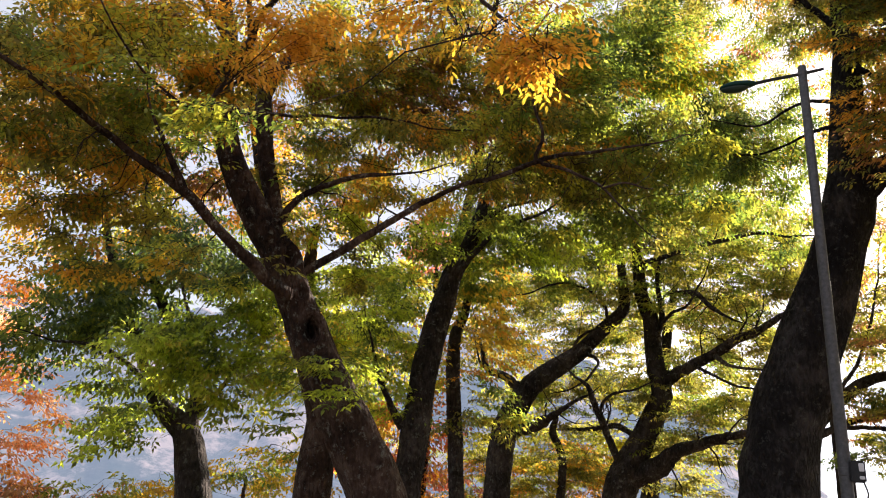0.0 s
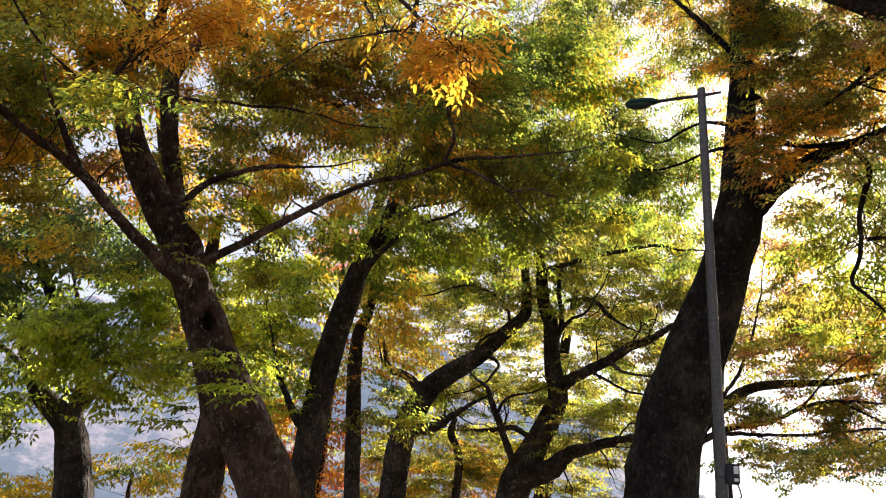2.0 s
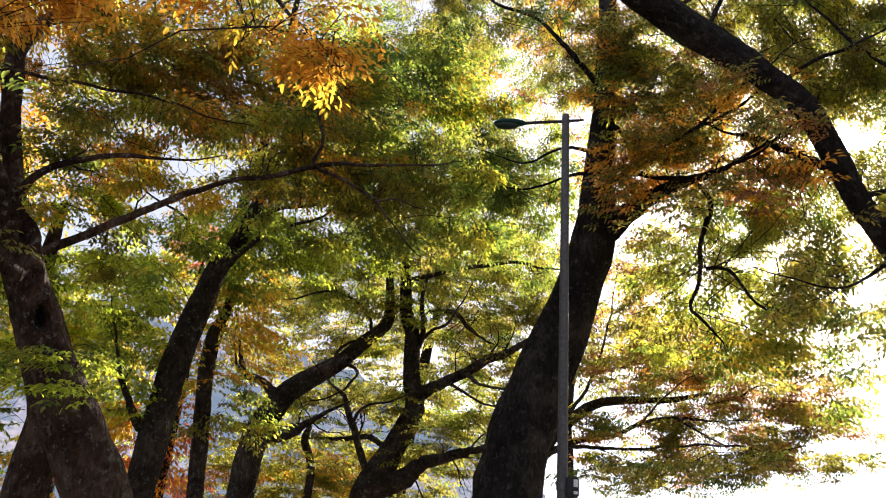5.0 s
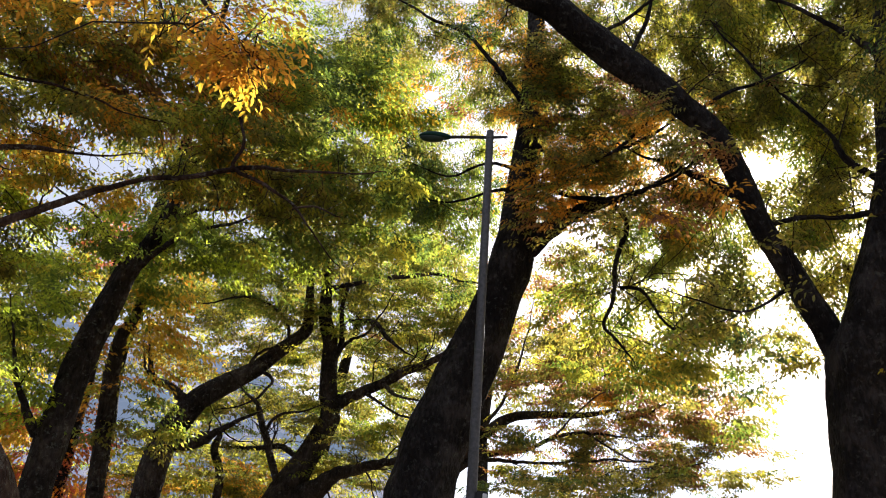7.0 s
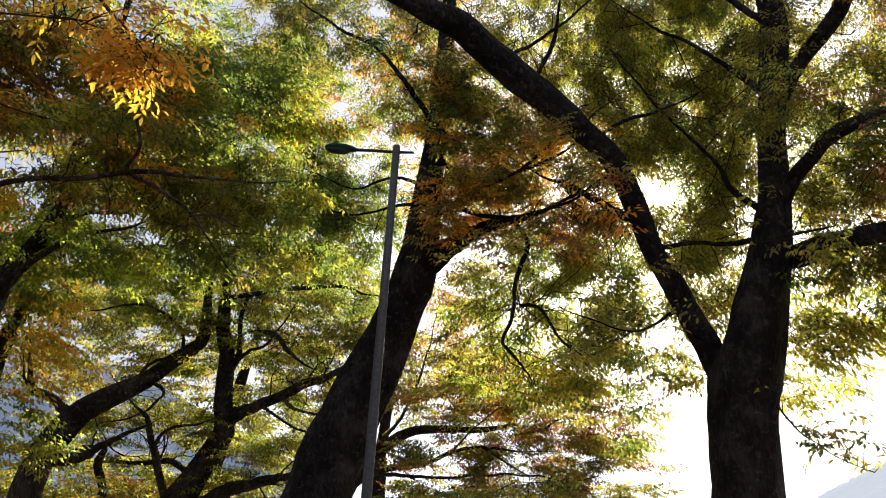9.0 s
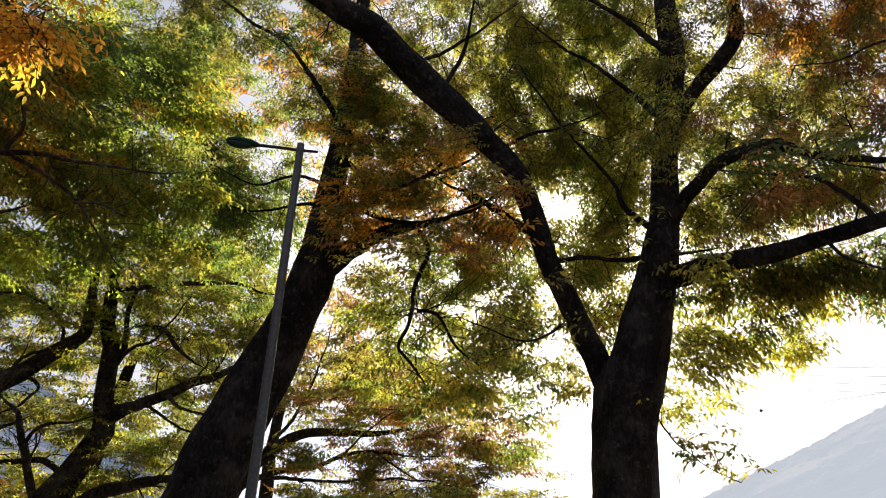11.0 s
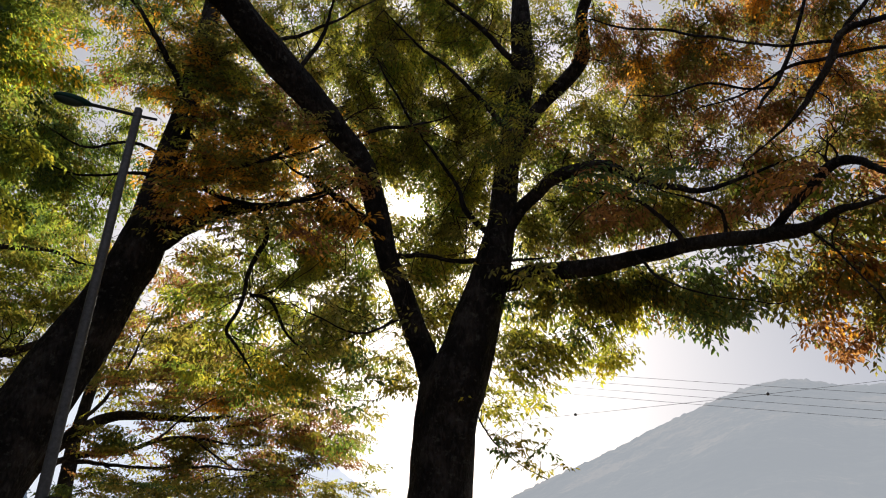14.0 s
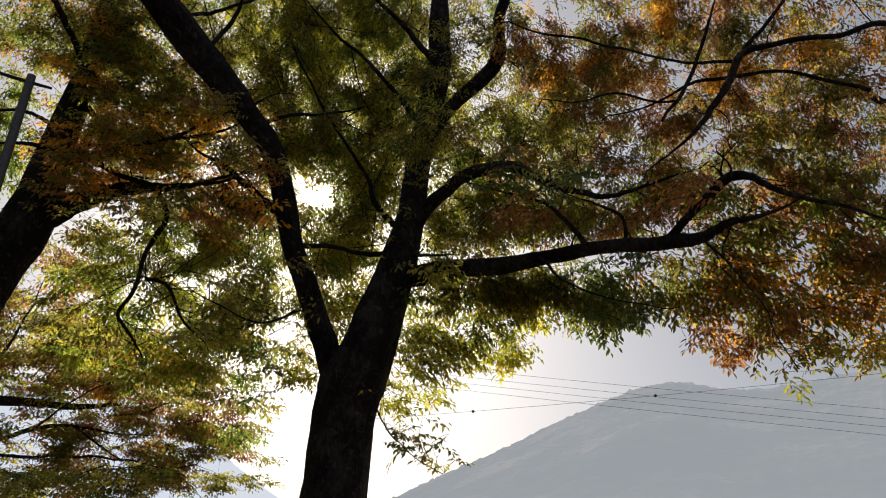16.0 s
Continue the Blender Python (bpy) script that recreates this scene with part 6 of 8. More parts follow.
foliage("sunlit", 8.54, 1.12, 3.95, 0.59, 0.36, 0.33, "olive:4 rust:2 orange:1", 2.39, 0.071)
foliage("sunlit", 8.61, 0.45, 3.81, 0.55, 0.35, 0.33, "olive:4 rust:2 orange:1", 2.23, 0.071)
foliage("sunlit", 8.63, -0.03, 3.94, 0.30, 0.35, 0.44, "olive:4 rust:2 orange:1", 1.91, 0.071)
foliage("sunlit", 8.58, 0.82, 3.54, 0.37, 0.35, 0.15, "olive:4 rust:2 orange:1", 1.28, 0.071)
foliage("sunlit", 8.39, 1.87, 4.55, 0.53, 0.35, 0.23, "olive:4 rust:2 orange:1", 2.07, 0.071)
foliage("orange", 7.73, 0.00, 3.28, 0.14, 0.35, 0.13, "lime:2 yellow:1", 1.65, 0.071)
foliage("far1", 1.46, 23.93, 7.80, 1.92, 1.10, 1.28, "olive:3 lime:1 green:1", 1.45, 0.130)
foliage("far1", 1.65, 23.92, 5.58, 1.68, 1.01, 1.26, "olive:3 lime:1 green:1", 1.45, 0.130)
foliage("far1", 2.69, 23.83, 4.18, 1.87, 1.10, 1.04, "olive:3 lime:1 green:1", 1.30, 0.130)
foliage("far1", 1.13, 23.95, 2.79, 1.66, 0.99, 1.24, "olive:3 lime:1 green:1", 1.74, 0.130)
foliage("far1", 2.88, 22.80, 2.30, 2.38, 1.10, 0.99, "olive:2 lime:1 orange:1", 1.74, 0.130)
foliage("far1", -0.16, 22.98, 6.08, 1.21, 0.73, 1.21, "olive:2 lime:1 orange:1", 1.30, 0.130)
foliage("far2", 5.44, 24.38, 8.01, 2.00, 1.10, 1.33, "olive:3 lime:1 green:1", 1.45, 0.130)
foliage("far2", 7.48, 23.84, 7.16, 2.43, 1.10, 1.32, "olive:3 lime:1 green:1", 1.30, 0.130)
foliage("far2", 9.08, 23.27, 7.07, 1.98, 1.10, 1.32, "olive:3 lime:1 green:1", 1.01, 0.130)
foliage("far2", 6.53, 24.11, 5.36, 1.96, 1.10, 1.31, "olive:3 lime:1 green:1", 1.30, 0.130)
foliage("far2", 8.13, 23.62, 4.97, 1.96, 1.10, 1.09, "olive:3 lime:1 green:1", 1.30, 0.130)
foliage("far2", 5.24, 24.43, 3.25, 1.73, 1.04, 1.08, "olive:3 lime:1 green:1", 1.30, 0.130)
foliage("far2", 7.53, 23.82, 3.26, 2.16, 1.10, 1.08, "olive:3 lime:1 green:1", 1.30, 0.130)
foliage("far2", 9.29, 23.19, 4.26, 1.30, 0.78, 1.30, "olive:3 lime:1 green:1", 1.01, 0.130)
foliage("far3", -3.31, 22.74, 6.67, 1.83, 1.10, 1.22, "lime:2 fresh:2 yellow:1", 2.03, 0.130)
foliage("far3", -2.36, 22.86, 4.97, 1.60, 0.96, 1.20, "lime:2 fresh:2 yellow:1", 2.03, 0.130)
foliage("far3", -3.87, 22.65, 5.07, 1.20, 0.72, 1.20, "lime:2 fresh:2 yellow:1", 1.45, 0.130)
foliage("far3", -2.42, 22.85, 2.98, 1.19, 0.71, 1.19, "lime:2 fresh:2 yellow:1", 1.74, 0.130)
foliage("far3", -4.92, 22.44, 5.87, 1.21, 0.73, 1.21, "lime:2 fresh:2 yellow:1", 1.45, 0.130)
foliage("far3", -1.29, 22.94, 8.22, 1.65, 0.99, 1.24, "lime:2 fresh:2 yellow:1", 1.89, 0.130)
foliage("far4", 11.11, 19.09, 8.25, 1.38, 0.83, 1.19, "lime:1 olive:1 rust:1", 0.87, 0.130)
foliage("far4", 11.54, 18.84, 6.19, 1.55, 0.93, 0.97, "lime:1 olive:1 rust:1", 1.16, 0.130)
foliage("far4", 12.78, 18.04, 6.87, 1.75, 1.05, 1.17, "lime:1 olive:1 rust:1", 0.72, 0.130)
foliage("far4", 13.13, 17.78, 5.39, 2.11, 1.10, 0.77, "lime:1 olive:1 rust:1", 0.87, 0.130)
foliage("one", -0.31, 10.07, 6.96, 1.08, 0.65, 0.59, "olive:2 green:1 lime:1 orange:1 rust:1", 1.45, 0.067)
foliage("one", 0.86, 10.04, 7.16, 1.09, 0.66, 0.60, "olive:2 green:1 lime:1 orange:1 rust:1", 1.45, 0.067)
foliage("one", -1.93, 9.89, 6.37, 0.77, 0.46, 0.58, "olive:2 green:1 lime:1 orange:1 rust:1", 1.16, 0.067)
foliage("one", 0.26, 10.07, 8.04, 1.24, 0.74, 0.62, "olive:2 green:1 lime:1 orange:1 rust:1", 1.59, 0.067)
foliage("one", 0.86, 10.04, 6.06, 0.95, 0.57, 0.48, "olive:2 green:1 lime:1 orange:1 rust:1", 1.30, 0.067)
foliage("one", 1.69, 9.94, 7.12, 0.89, 0.54, 0.60, "olive:2 green:1 lime:1 orange:1 rust:1", 1.45, 0.067)
foliage("one", -3.86, 8.55, 5.67, 1.06, 0.64, 0.71, "olive:2 green:1 lime:1 orange:1 rust:1", 1.11, 0.067)
foliage("one", -4.64, 8.14, 5.99, 1.07, 0.64, 0.72, "olive:2 green:1 lime:1 orange:1 rust:1", 1.11, 0.067)
foliage("one", -3.73, 8.60, 7.27, 1.14, 0.68, 0.57, "olive:2 green:1 lime:1 orange:1 rust:1", 0.99, 0.067)
foliage("three", 2.15, 12.90, 7.36, 1.36, 0.81, 0.74, "green:2 olive:1", 1.45, 0.076)
foliage("three", 3.34, 12.65, 7.05, 1.22, 0.73, 0.86, "green:2 olive:1", 1.45, 0.076)
foliage("three", 0.90, 13.05, 6.71, 1.09, 0.65, 0.61, "green:2 olive:1", 1.45, 0.076)
foliage("three", 4.04, 12.44, 6.33, 0.84, 0.50, 0.60, "green:2 olive:1", 1.30, 0.076)
foliage("leaning", 5.28, 9.86, 8.32, 0.67, 0.40, 0.67, "olive:2 green:1", 1.11, 0.071)
foliage("leaning", 7.16, 8.63, 8.85, 1.25, 0.75, 0.68, "olive:2 green:1", 0.86, 0.071)
foliage("leaning", 6.75, 8.95, 10.05, 1.44, 0.86, 0.60, "olive:2 green:1", 0.99, 0.071)
foliage("leaning", 8.01, 7.88, 8.66, 1.02, 0.61, 0.68, "olive:2 green:1", 0.62, 0.071)
foliage("leaning", 7.65, 8.21, 7.71, 0.98, 0.59, 0.65, "olive:2 green:1", 0.74, 0.071)
foliage("leaning", 7.06, 8.71, 6.03, 0.82, 0.49, 0.31, "olive:2 green:1", 0.86, 0.071)
foliage("sunlit", 9.32, 6.38, 10.22, 1.45, 0.87, 0.84, "olive:2 lime:1", 1.18, 0.071)
foliage("sunlit", 9.81, 5.64, 8.73, 1.25, 0.75, 0.68, "olive:2 lime:1", 1.18, 0.071)
foliage("sunlit", 9.06, 6.72, 8.62, 1.35, 0.81, 0.79, "olive:2 lime:1", 1.18, 0.071)
foliage("sunlit", 10.19, 4.96, 7.17, 1.28, 0.77, 0.64, "olive:2 lime:1", 1.91, 0.071)
foliage("sunlit", 10.58, 4.09, 8.42, 1.12, 0.67, 0.67, "olive:2 lime:1", 1.44, 0.071)
foliage("sunlit", 7.71, 8.17, 10.26, 1.21, 0.73, 0.60, "olive:2 lime:1", 1.06, 0.071)
foliage("sunlit", 9.25, 6.47, 6.14, 0.41, 0.35, 0.41, "olive:2 lime:1", 0.57, 0.071)
foliage("sunlit", 8.88, 6.95, 6.84, 0.53, 0.35, 0.32, "olive:2 lime:1", 0.67, 0.071)
foliage("orange", 8.57, 3.51, 7.96, 0.85, 0.51, 0.57, "olive:2 rust:1", 1.38, 0.071)
foliage("orange", 9.11, 1.84, 7.86, 1.13, 0.68, 0.57, "olive:2 rust:1", 1.10, 0.071)
foliage("orange", 9.28, 0.76, 7.44, 1.01, 0.61, 0.55, "olive:2 rust:1", 1.10, 0.071)
foliage("orange", 9.33, 0.02, 6.28, 0.87, 0.52, 0.52, "olive:2 rust:1", 1.10, 0.071)
foliage("orange", 8.91, 2.60, 6.99, 0.72, 0.43, 0.36, "olive:2 rust:1", 1.10, 0.071)
foliage("orange", 9.17, 1.57, 5.95, 1.03, 0.62, 0.43, "olive:2 rust:1", 1.38, 0.071)
foliage("orange", 9.30, 0.57, 5.72, 0.94, 0.56, 0.43, "olive:2 rust:1", 1.38, 0.071)
foliage("orange", 8.57, 3.51, 6.70, 0.62, 0.37, 0.36, "olive:2 rust:1", 1.10, 0.071)
foliage("layered", 8.01, 13.13, 4.65, 1.21, 0.72, 0.47, "rust:2 olive:1 lime:1", 0.78, 0.090)
foliage("layered", 8.83, 12.62, 4.06, 1.33, 0.80, 0.29, "rust:2 olive:1 lime:1", 0.91, 0.090)
foliage("layered", 8.23, 13.00, 3.47, 1.19, 0.72, 0.33, "rust:2 olive:1 lime:1", 0.78, 0.090)
foliage("layered", 10.04, 11.72, 3.90, 1.07, 0.64, 0.29, "rust:2 olive:1 lime:1", 0.78, 0.090)
foliage("layered", 10.49, 11.33, 3.38, 1.06, 0.64, 0.27, "rust:2 olive:1 lime:1", 0.78, 0.090)
foliage("layered", 8.85, 12.60, 2.95, 1.72, 1.03, 0.29, "rust:2 olive:1 lime:1", 0.91, 0.090)
foliage("layered", 10.91, 10.94, 2.95, 0.79, 0.48, 0.21, "rust:2 olive:1 lime:1", 0.78, 0.090)
foliage("layered", 8.36, 12.44, 2.38, 1.54, 0.92, 0.32, "olive:2 green_dark:1 lime:1", 1.17, 0.090)
foliage("layered", 9.95, 11.27, 2.51, 1.16, 0.69, 0.23, "olive:2 green_dark:1 lime:1", 0.91, 0.090)
foliage("layered", 10.96, 10.33, 2.53, 0.64, 0.39, 0.13, "olive:2 green_dark:1 lime:1", 1.17, 0.090)
foliage("leaning", 8.13, 9.01, 4.48, 0.64, 0.38, 0.42, "lime:1 green:2 olive:1", 0.99, 0.076)
foliage("leaning", 7.67, 9.38, 4.06, 0.53, 0.35, 0.37, "lime:1 green:2 olive:1", 0.74, 0.076)
foliage("leaning", 7.76, 9.31, 5.33, 0.54, 0.35, 0.43, "lime:1 green:2 olive:1", 0.49, 0.076)
foliage("leaning", 7.08, 9.81, 5.00, 0.54, 0.35, 0.54, "lime:1 green:2 olive:1", 0.49, 0.076)
foliage("leaning", 7.28, 9.67, 5.88, 0.66, 0.39, 0.33, "lime:1 green:2 olive:1", 0.62, 0.076)
foliage("leaning", 6.81, 11.16, 5.96, 0.83, 0.50, 0.47, "lime:1 rust:1 olive:1", 0.62, 0.076)
foliage("leaning", 6.71, 11.22, 4.98, 0.69, 0.42, 0.46, "lime:1 rust:1 olive:1", 0.62, 0.076)
foliage("sunlit", 7.69, 7.65, 4.57, 0.43, 0.35, 0.48, "olive:2 lime:1", 0.77, 0.071)
foliage("sunlit", 7.97, 7.38, 3.95, 0.47, 0.35, 0.38, "olive:2 lime:1", 0.48, 0.071)
foliage("sunlit", 8.34, 6.99, 5.63, 0.59, 0.35, 0.59, "olive:2 lime:1", 0.77, 0.071)
foliage("sunlit", 8.70, 6.55, 4.89, 0.24, 0.35, 0.48, "olive:2 lime:1", 0.77, 0.071)
foliage("sunlit", 7.55, 7.79, 5.48, 0.59, 0.35, 0.39, "olive:2 lime:1", 0.86, 0.071)
foliage("sunlit", 8.53, 6.77, 6.12, 0.60, 0.36, 0.40, "olive:2 lime:1", 0.86, 0.071)
foliage("sunlit", 8.71, 6.54, 6.83, 0.51, 0.35, 0.41, "olive:2 lime:1", 0.86, 0.071)
foliage("sunlit", 7.86, 7.50, 5.28, 0.29, 0.35, 0.49, "olive:2 lime:1", 0.57, 0.071)
foliage("one", -2.49, 7.36, 5.06, 0.18, 0.35, 0.22, "lime:1 olive:1 orange:1", 0.49, 0.067)
foliage("one", -2.84, 7.24, 5.46, 0.38, 0.35, 0.23, "lime:1 olive:1 orange:1", 0.62, 0.067)
foliage("one", -2.69, 8.74, 6.28, 0.27, 0.35, 0.22, "lime:1 olive:1 orange:1", 0.43, 0.067)
foliage("one", -1.96, 8.04, 3.94, 0.30, 0.35, 0.10, "olive:2 lime:1", 0.72, 0.067)
foliage("one", -1.84, 8.07, 4.32, 0.23, 0.35, 0.09, "olive:2 lime:1", 0.58, 0.067)
foliage("leaning", 4.90, 7.54, 7.42, 0.37, 0.35, 0.64, "olive:2 orange:1 lime:1", 0.99, 0.071)
foliage("leaning", 4.96, 7.51, 6.64, 0.40, 0.35, 0.53, "olive:2 orange:1 lime:1", 1.11, 0.071)
foliage("leaning", 4.70, 7.66, 8.07, 0.47, 0.35, 0.38, "olive:2 orange:1 lime:1", 0.74, 0.071)
foliage("leaning", 4.89, 7.55, 5.74, 0.38, 0.35, 0.46, "olive:2 orange:1", 1.36, 0.071)
foliage("leaning", 5.00, 7.48, 5.27, 0.37, 0.35, 0.25, "olive:2 orange:1", 1.11, 0.071)
foliage("leaning", 4.61, 7.71, 5.31, 0.17, 0.35, 0.21, "olive:2 orange:1", 0.74, 0.071)
foliage("leaning", 4.73, 7.41, 6.22, 0.26, 0.35, 0.69, "olive:2 lime:1 rust:1", 1.23, 0.071)
foliage("leaning", 4.67, 7.45, 5.47, 0.21, 0.35, 0.50, "olive:2 lime:1 rust:1", 1.23, 0.071)
foliage("sunlit", 7.04, 4.40, 6.15, 0.36, 0.35, 0.64, "olive:2 lime:1", 0.96, 0.071)
foliage("sunlit", 6.99, 4.48, 5.27, 0.31, 0.35, 0.15, "olive:2 lime:1", 0.48, 0.071)
foliage("sunlit", 6.87, 4.65, 4.79, 0.22, 0.35, 0.15, "olive:2 lime:1", 0.38, 0.071)
foliage("sunlit", 7.11, 4.30, 7.34, 0.26, 0.35, 0.26, "olive:2 lime:1", 0.47, 0.071)
foliage("sunlit", 7.33, 5.53, 3.32, 0.28, 0.35, 0.12, "olive:1 lime:1", 0.38, 0.071)
foliage("sunlit", 8.84, 6.68, 7.34, 0.74, 0.44, 0.48, "olive:2 lime:1 green:1", 1.05, 0.071)
foliage("sunlit", 8.83, 6.70, 6.07, 0.40, 0.35, 0.51, "olive:2 lime:1 green:1", 0.86, 0.071)
foliage("sunlit", 8.49, 7.10, 5.74, 0.50, 0.35, 0.25, "olive:2 lime:1 green:1", 0.77, 0.071)
foliage("sunlit", 8.91, 6.59, 6.64, 0.36, 0.35, 0.46, "olive:2 lime:1 green:1", 0.86, 0.071)
foliage("sunlit", 8.24, 7.38, 7.76, 0.54, 0.35, 0.48, "olive:2 lime:1 green:1", 1.06, 0.071)
foliage("sunlit", 8.55, 7.03, 7.15, 0.37, 0.35, 0.16, "olive:2 lime:1 green:1", 0.67, 0.071)
foliage("sunlit", 7.70, 7.91, 5.95, 0.61, 0.36, 0.40, "olive:2 lime:1 green:1", 0.86, 0.071)
foliage("sunlit", 7.87, 7.75, 6.93, 0.42, 0.35, 0.52, "olive:2 lime:1 green:1", 0.77, 0.071)
foliage("sunlit", 8.71, 6.84, 5.15, 0.30, 0.35, 0.39, "olive:2 lime:1 green:1", 0.67, 0.071)
foliage("leaning", 7.98, 8.47, 5.88, 0.63, 0.38, 0.42, "lime:1 green:2 olive:1", 0.62, 0.076)
foliage("leaning", 7.67, 8.74, 5.09, 0.62, 0.37, 0.41, "lime:1 green:2 olive:1", 0.62, 0.076)
foliage("leaning", 6.70, 9.46, 5.76, 0.53, 0.35, 0.42, "lime:1 green:2 olive:1", 0.49, 0.076)
foliage("leaning", 8.39, 8.08, 5.14, 0.41, 0.35, 0.41, "lime:1 green:2 olive:1", 0.62, 0.076)
foliage("layered", 9.71, 11.71, 4.29, 1.19, 0.71, 0.33, "rust:2 olive:1 lime:1", 0.65, 0.090)
foliage("layered", 10.17, 11.33, 3.55, 1.05, 0.63, 0.29, "rust:2 olive:1 lime:1", 0.65, 0.090)
foliage("layered", 8.09, 13.79, 4.20, 0.83, 0.50, 0.42, "lime:1 olive:1 rust:1", 0.65, 0.090)
foliage("layered", 9.09, 13.17, 4.93, 1.26, 0.76, 0.42, "lime:1 olive:1 rust:1", 0.52, 0.090)
foliage("layered", 7.60, 14.06, 2.82, 0.69, 0.41, 0.55, "lime:1 olive:1 rust:1", 0.78, 0.090)
foliage("leaning", 6.79, 10.02, 5.82, 0.55, 0.35, 0.44, "lime:1 green:2 olive:1", 0.62, 0.076)
foliage("leaning", 7.67, 9.38, 5.79, 0.66, 0.39, 0.44, "lime:1 green:2 olive:1", 0.62, 0.076)
foliage("leaning", 8.26, 8.87, 5.65, 0.54, 0.35, 0.44, "lime:1 green:2 olive:1", 0.62, 0.076)
foliage("leaning", 8.55, 8.60, 4.26, 0.42, 0.35, 0.32, "lime:1 green:2 olive:1", 0.49, 0.076)
foliage("leaning", 7.92, 9.17, 3.68, 0.63, 0.38, 0.31, "lime:1 green:2 olive:1", 0.62, 0.076)
foliage("forked", 6.11, 15.52, 7.00, 1.66, 1.00, 0.60, "olive:3 lime:1 green:1", 1.45, 0.090)
foliage("forked", 6.84, 15.22, 5.92, 0.89, 0.53, 0.89, "olive:3 lime:1 green:1", 1.30, 0.090)
foliage("forked", 5.49, 15.75, 6.03, 1.34, 0.80, 0.60, "olive:3 lime:1 green:1", 1.30, 0.090)
foliage("forked", 4.51, 16.06, 6.75, 1.20, 0.72, 0.60, "olive:3 lime:1 green:1", 1.30, 0.090)
foliage("forked", 6.23, 15.48, 4.76, 1.17, 0.70, 0.59, "olive:3 lime:1 green:1", 1.16, 0.090)
foliage("forked", 3.39, 16.33, 5.75, 0.89, 0.53, 0.74, "olive:3 lime:1 green:1", 1.16, 0.090)
foliage("forked", 4.96, 15.93, 3.16, 1.16, 0.69, 0.58, "olive:3 lime:1 green:1", 1.16, 0.090)
foliage("bent", 3.82, 15.72, 7.02, 1.32, 0.79, 0.59, "green:2 olive:2", 1.59, 0.090)
foliage("bent", 2.72, 15.95, 6.28, 1.16, 0.70, 0.58, "green:2 lime:1", 1.30, 0.090)
foliage("bent", 3.41, 15.82, 8.68, 1.22, 0.73, 0.91, "green:2 lime:1", 1.30, 0.090)
foliage("bent", 2.74, 15.95, 11.70, 0.99, 0.59, 1.15, "green:2 lime:1", 1.30, 0.090)
foliage("three", -0.33, 13.57, 5.30, 0.73, 0.44, 0.61, "green:2 lime:1", 0.87, 0.090)
foliage("three", -1.58, 13.48, 5.25, 0.97, 0.58, 0.73, "green:2 lime:1", 0.72, 0.090)
foliage("three", 0.51, 13.57, 5.76, 0.86, 0.51, 0.74, "green:2 lime:1", 1.16, 0.090)
foliage("three", -0.90, 13.55, 4.01, 0.59, 0.36, 0.71, "green:2 lime:1", 0.72, 0.090)
foliage("leaning", 4.15, 11.24, 6.37, 0.67, 0.40, 0.56, "green_dark:1 green:2", 1.23, 0.076)
foliage("leaning", 4.80, 10.98, 6.66, 0.67, 0.40, 0.56, "green_dark:1 green:2", 1.23, 0.076)
foliage("leaning", 5.28, 10.76, 6.96, 0.45, 0.35, 0.68, "green_dark:1 green:2", 0.86, 0.076)
foliage("leaning", 4.06, 11.28, 7.39, 0.57, 0.35, 0.69, "green_dark:1 green:2", 1.23, 0.076)
foliage("leaning", 5.21, 10.79, 5.56, 0.44, 0.35, 0.54, "green_dark:1 green:2", 0.86, 0.076)
foliage("far3", -3.89, 21.63, 7.43, 1.76, 1.06, 1.18, "fresh:2 lime:2", 1.45, 0.130)
foliage("far3", -4.94, 21.41, 4.85, 1.15, 0.69, 1.15, "fresh:2 lime:2", 1.16, 0.130)
foliage("far3", -3.26, 21.73, 5.44, 1.15, 0.69, 1.15, "fresh:2 lime:2", 1.30, 0.130)
foliage("far3", -2.34, 21.85, 6.49, 1.55, 0.93, 1.16, "fresh:2 lime:2", 1.45, 0.130)
foliage("sunlit", 8.28, 4.72, 4.09, 0.46, 0.35, 0.62, "lime:1 olive:2", 1.15, 0.071)
foliage("sunlit", 8.55, 4.23, 4.41, 0.54, 0.35, 0.46, "lime:1 olive:2", 2.07, 0.071)
foliage("sunlit", 8.84, 3.65, 4.61, 0.50, 0.35, 0.29, "lime:1 olive:2", 2.07, 0.071)
foliage("sunlit", 8.20, 4.85, 3.51, 0.31, 0.35, 0.41, "lime:1 olive:2", 0.50, 0.071)
foliage("sunlit", 9.10, 2.98, 4.71, 0.67, 0.40, 0.27, "lime:1 olive:2", 2.07, 0.071)
foliage("sunlit", 8.06, 5.06, 4.37, 0.23, 0.35, 0.58, "lime:1 olive:2", 0.86, 0.071)
foliage("sunlit", 8.58, 7.00, 6.07, 0.46, 0.35, 0.35, "lime:1 olive:1", 1.05, 0.071)
foliage("sunlit", 8.74, 6.80, 5.51, 0.40, 0.35, 0.55, "lime:1 olive:1", 1.05, 0.071)
foliage("sunlit", 8.49, 7.10, 5.11, 0.30, 0.35, 0.34, "lime:1 olive:1", 0.77, 0.071)
foliage("sunlit", 8.90, 6.61, 4.93, 0.27, 0.35, 0.44, "lime:1 olive:1", 0.86, 0.071)
foliage("sunlit", 9.06, 6.40, 7.43, 0.42, 0.35, 0.64, "lime:1 olive:1", 0.86, 0.071)
foliage("sunlit", 8.17, 7.45, 8.52, 0.67, 0.40, 0.55, "lime:1 olive:1", 1.06, 0.071)
foliage("bush2", -8.67, 16.88, 1.17, 1.47, 0.88, 0.36, "green:1 lime:1 rust:1", 2.32, 0.130)
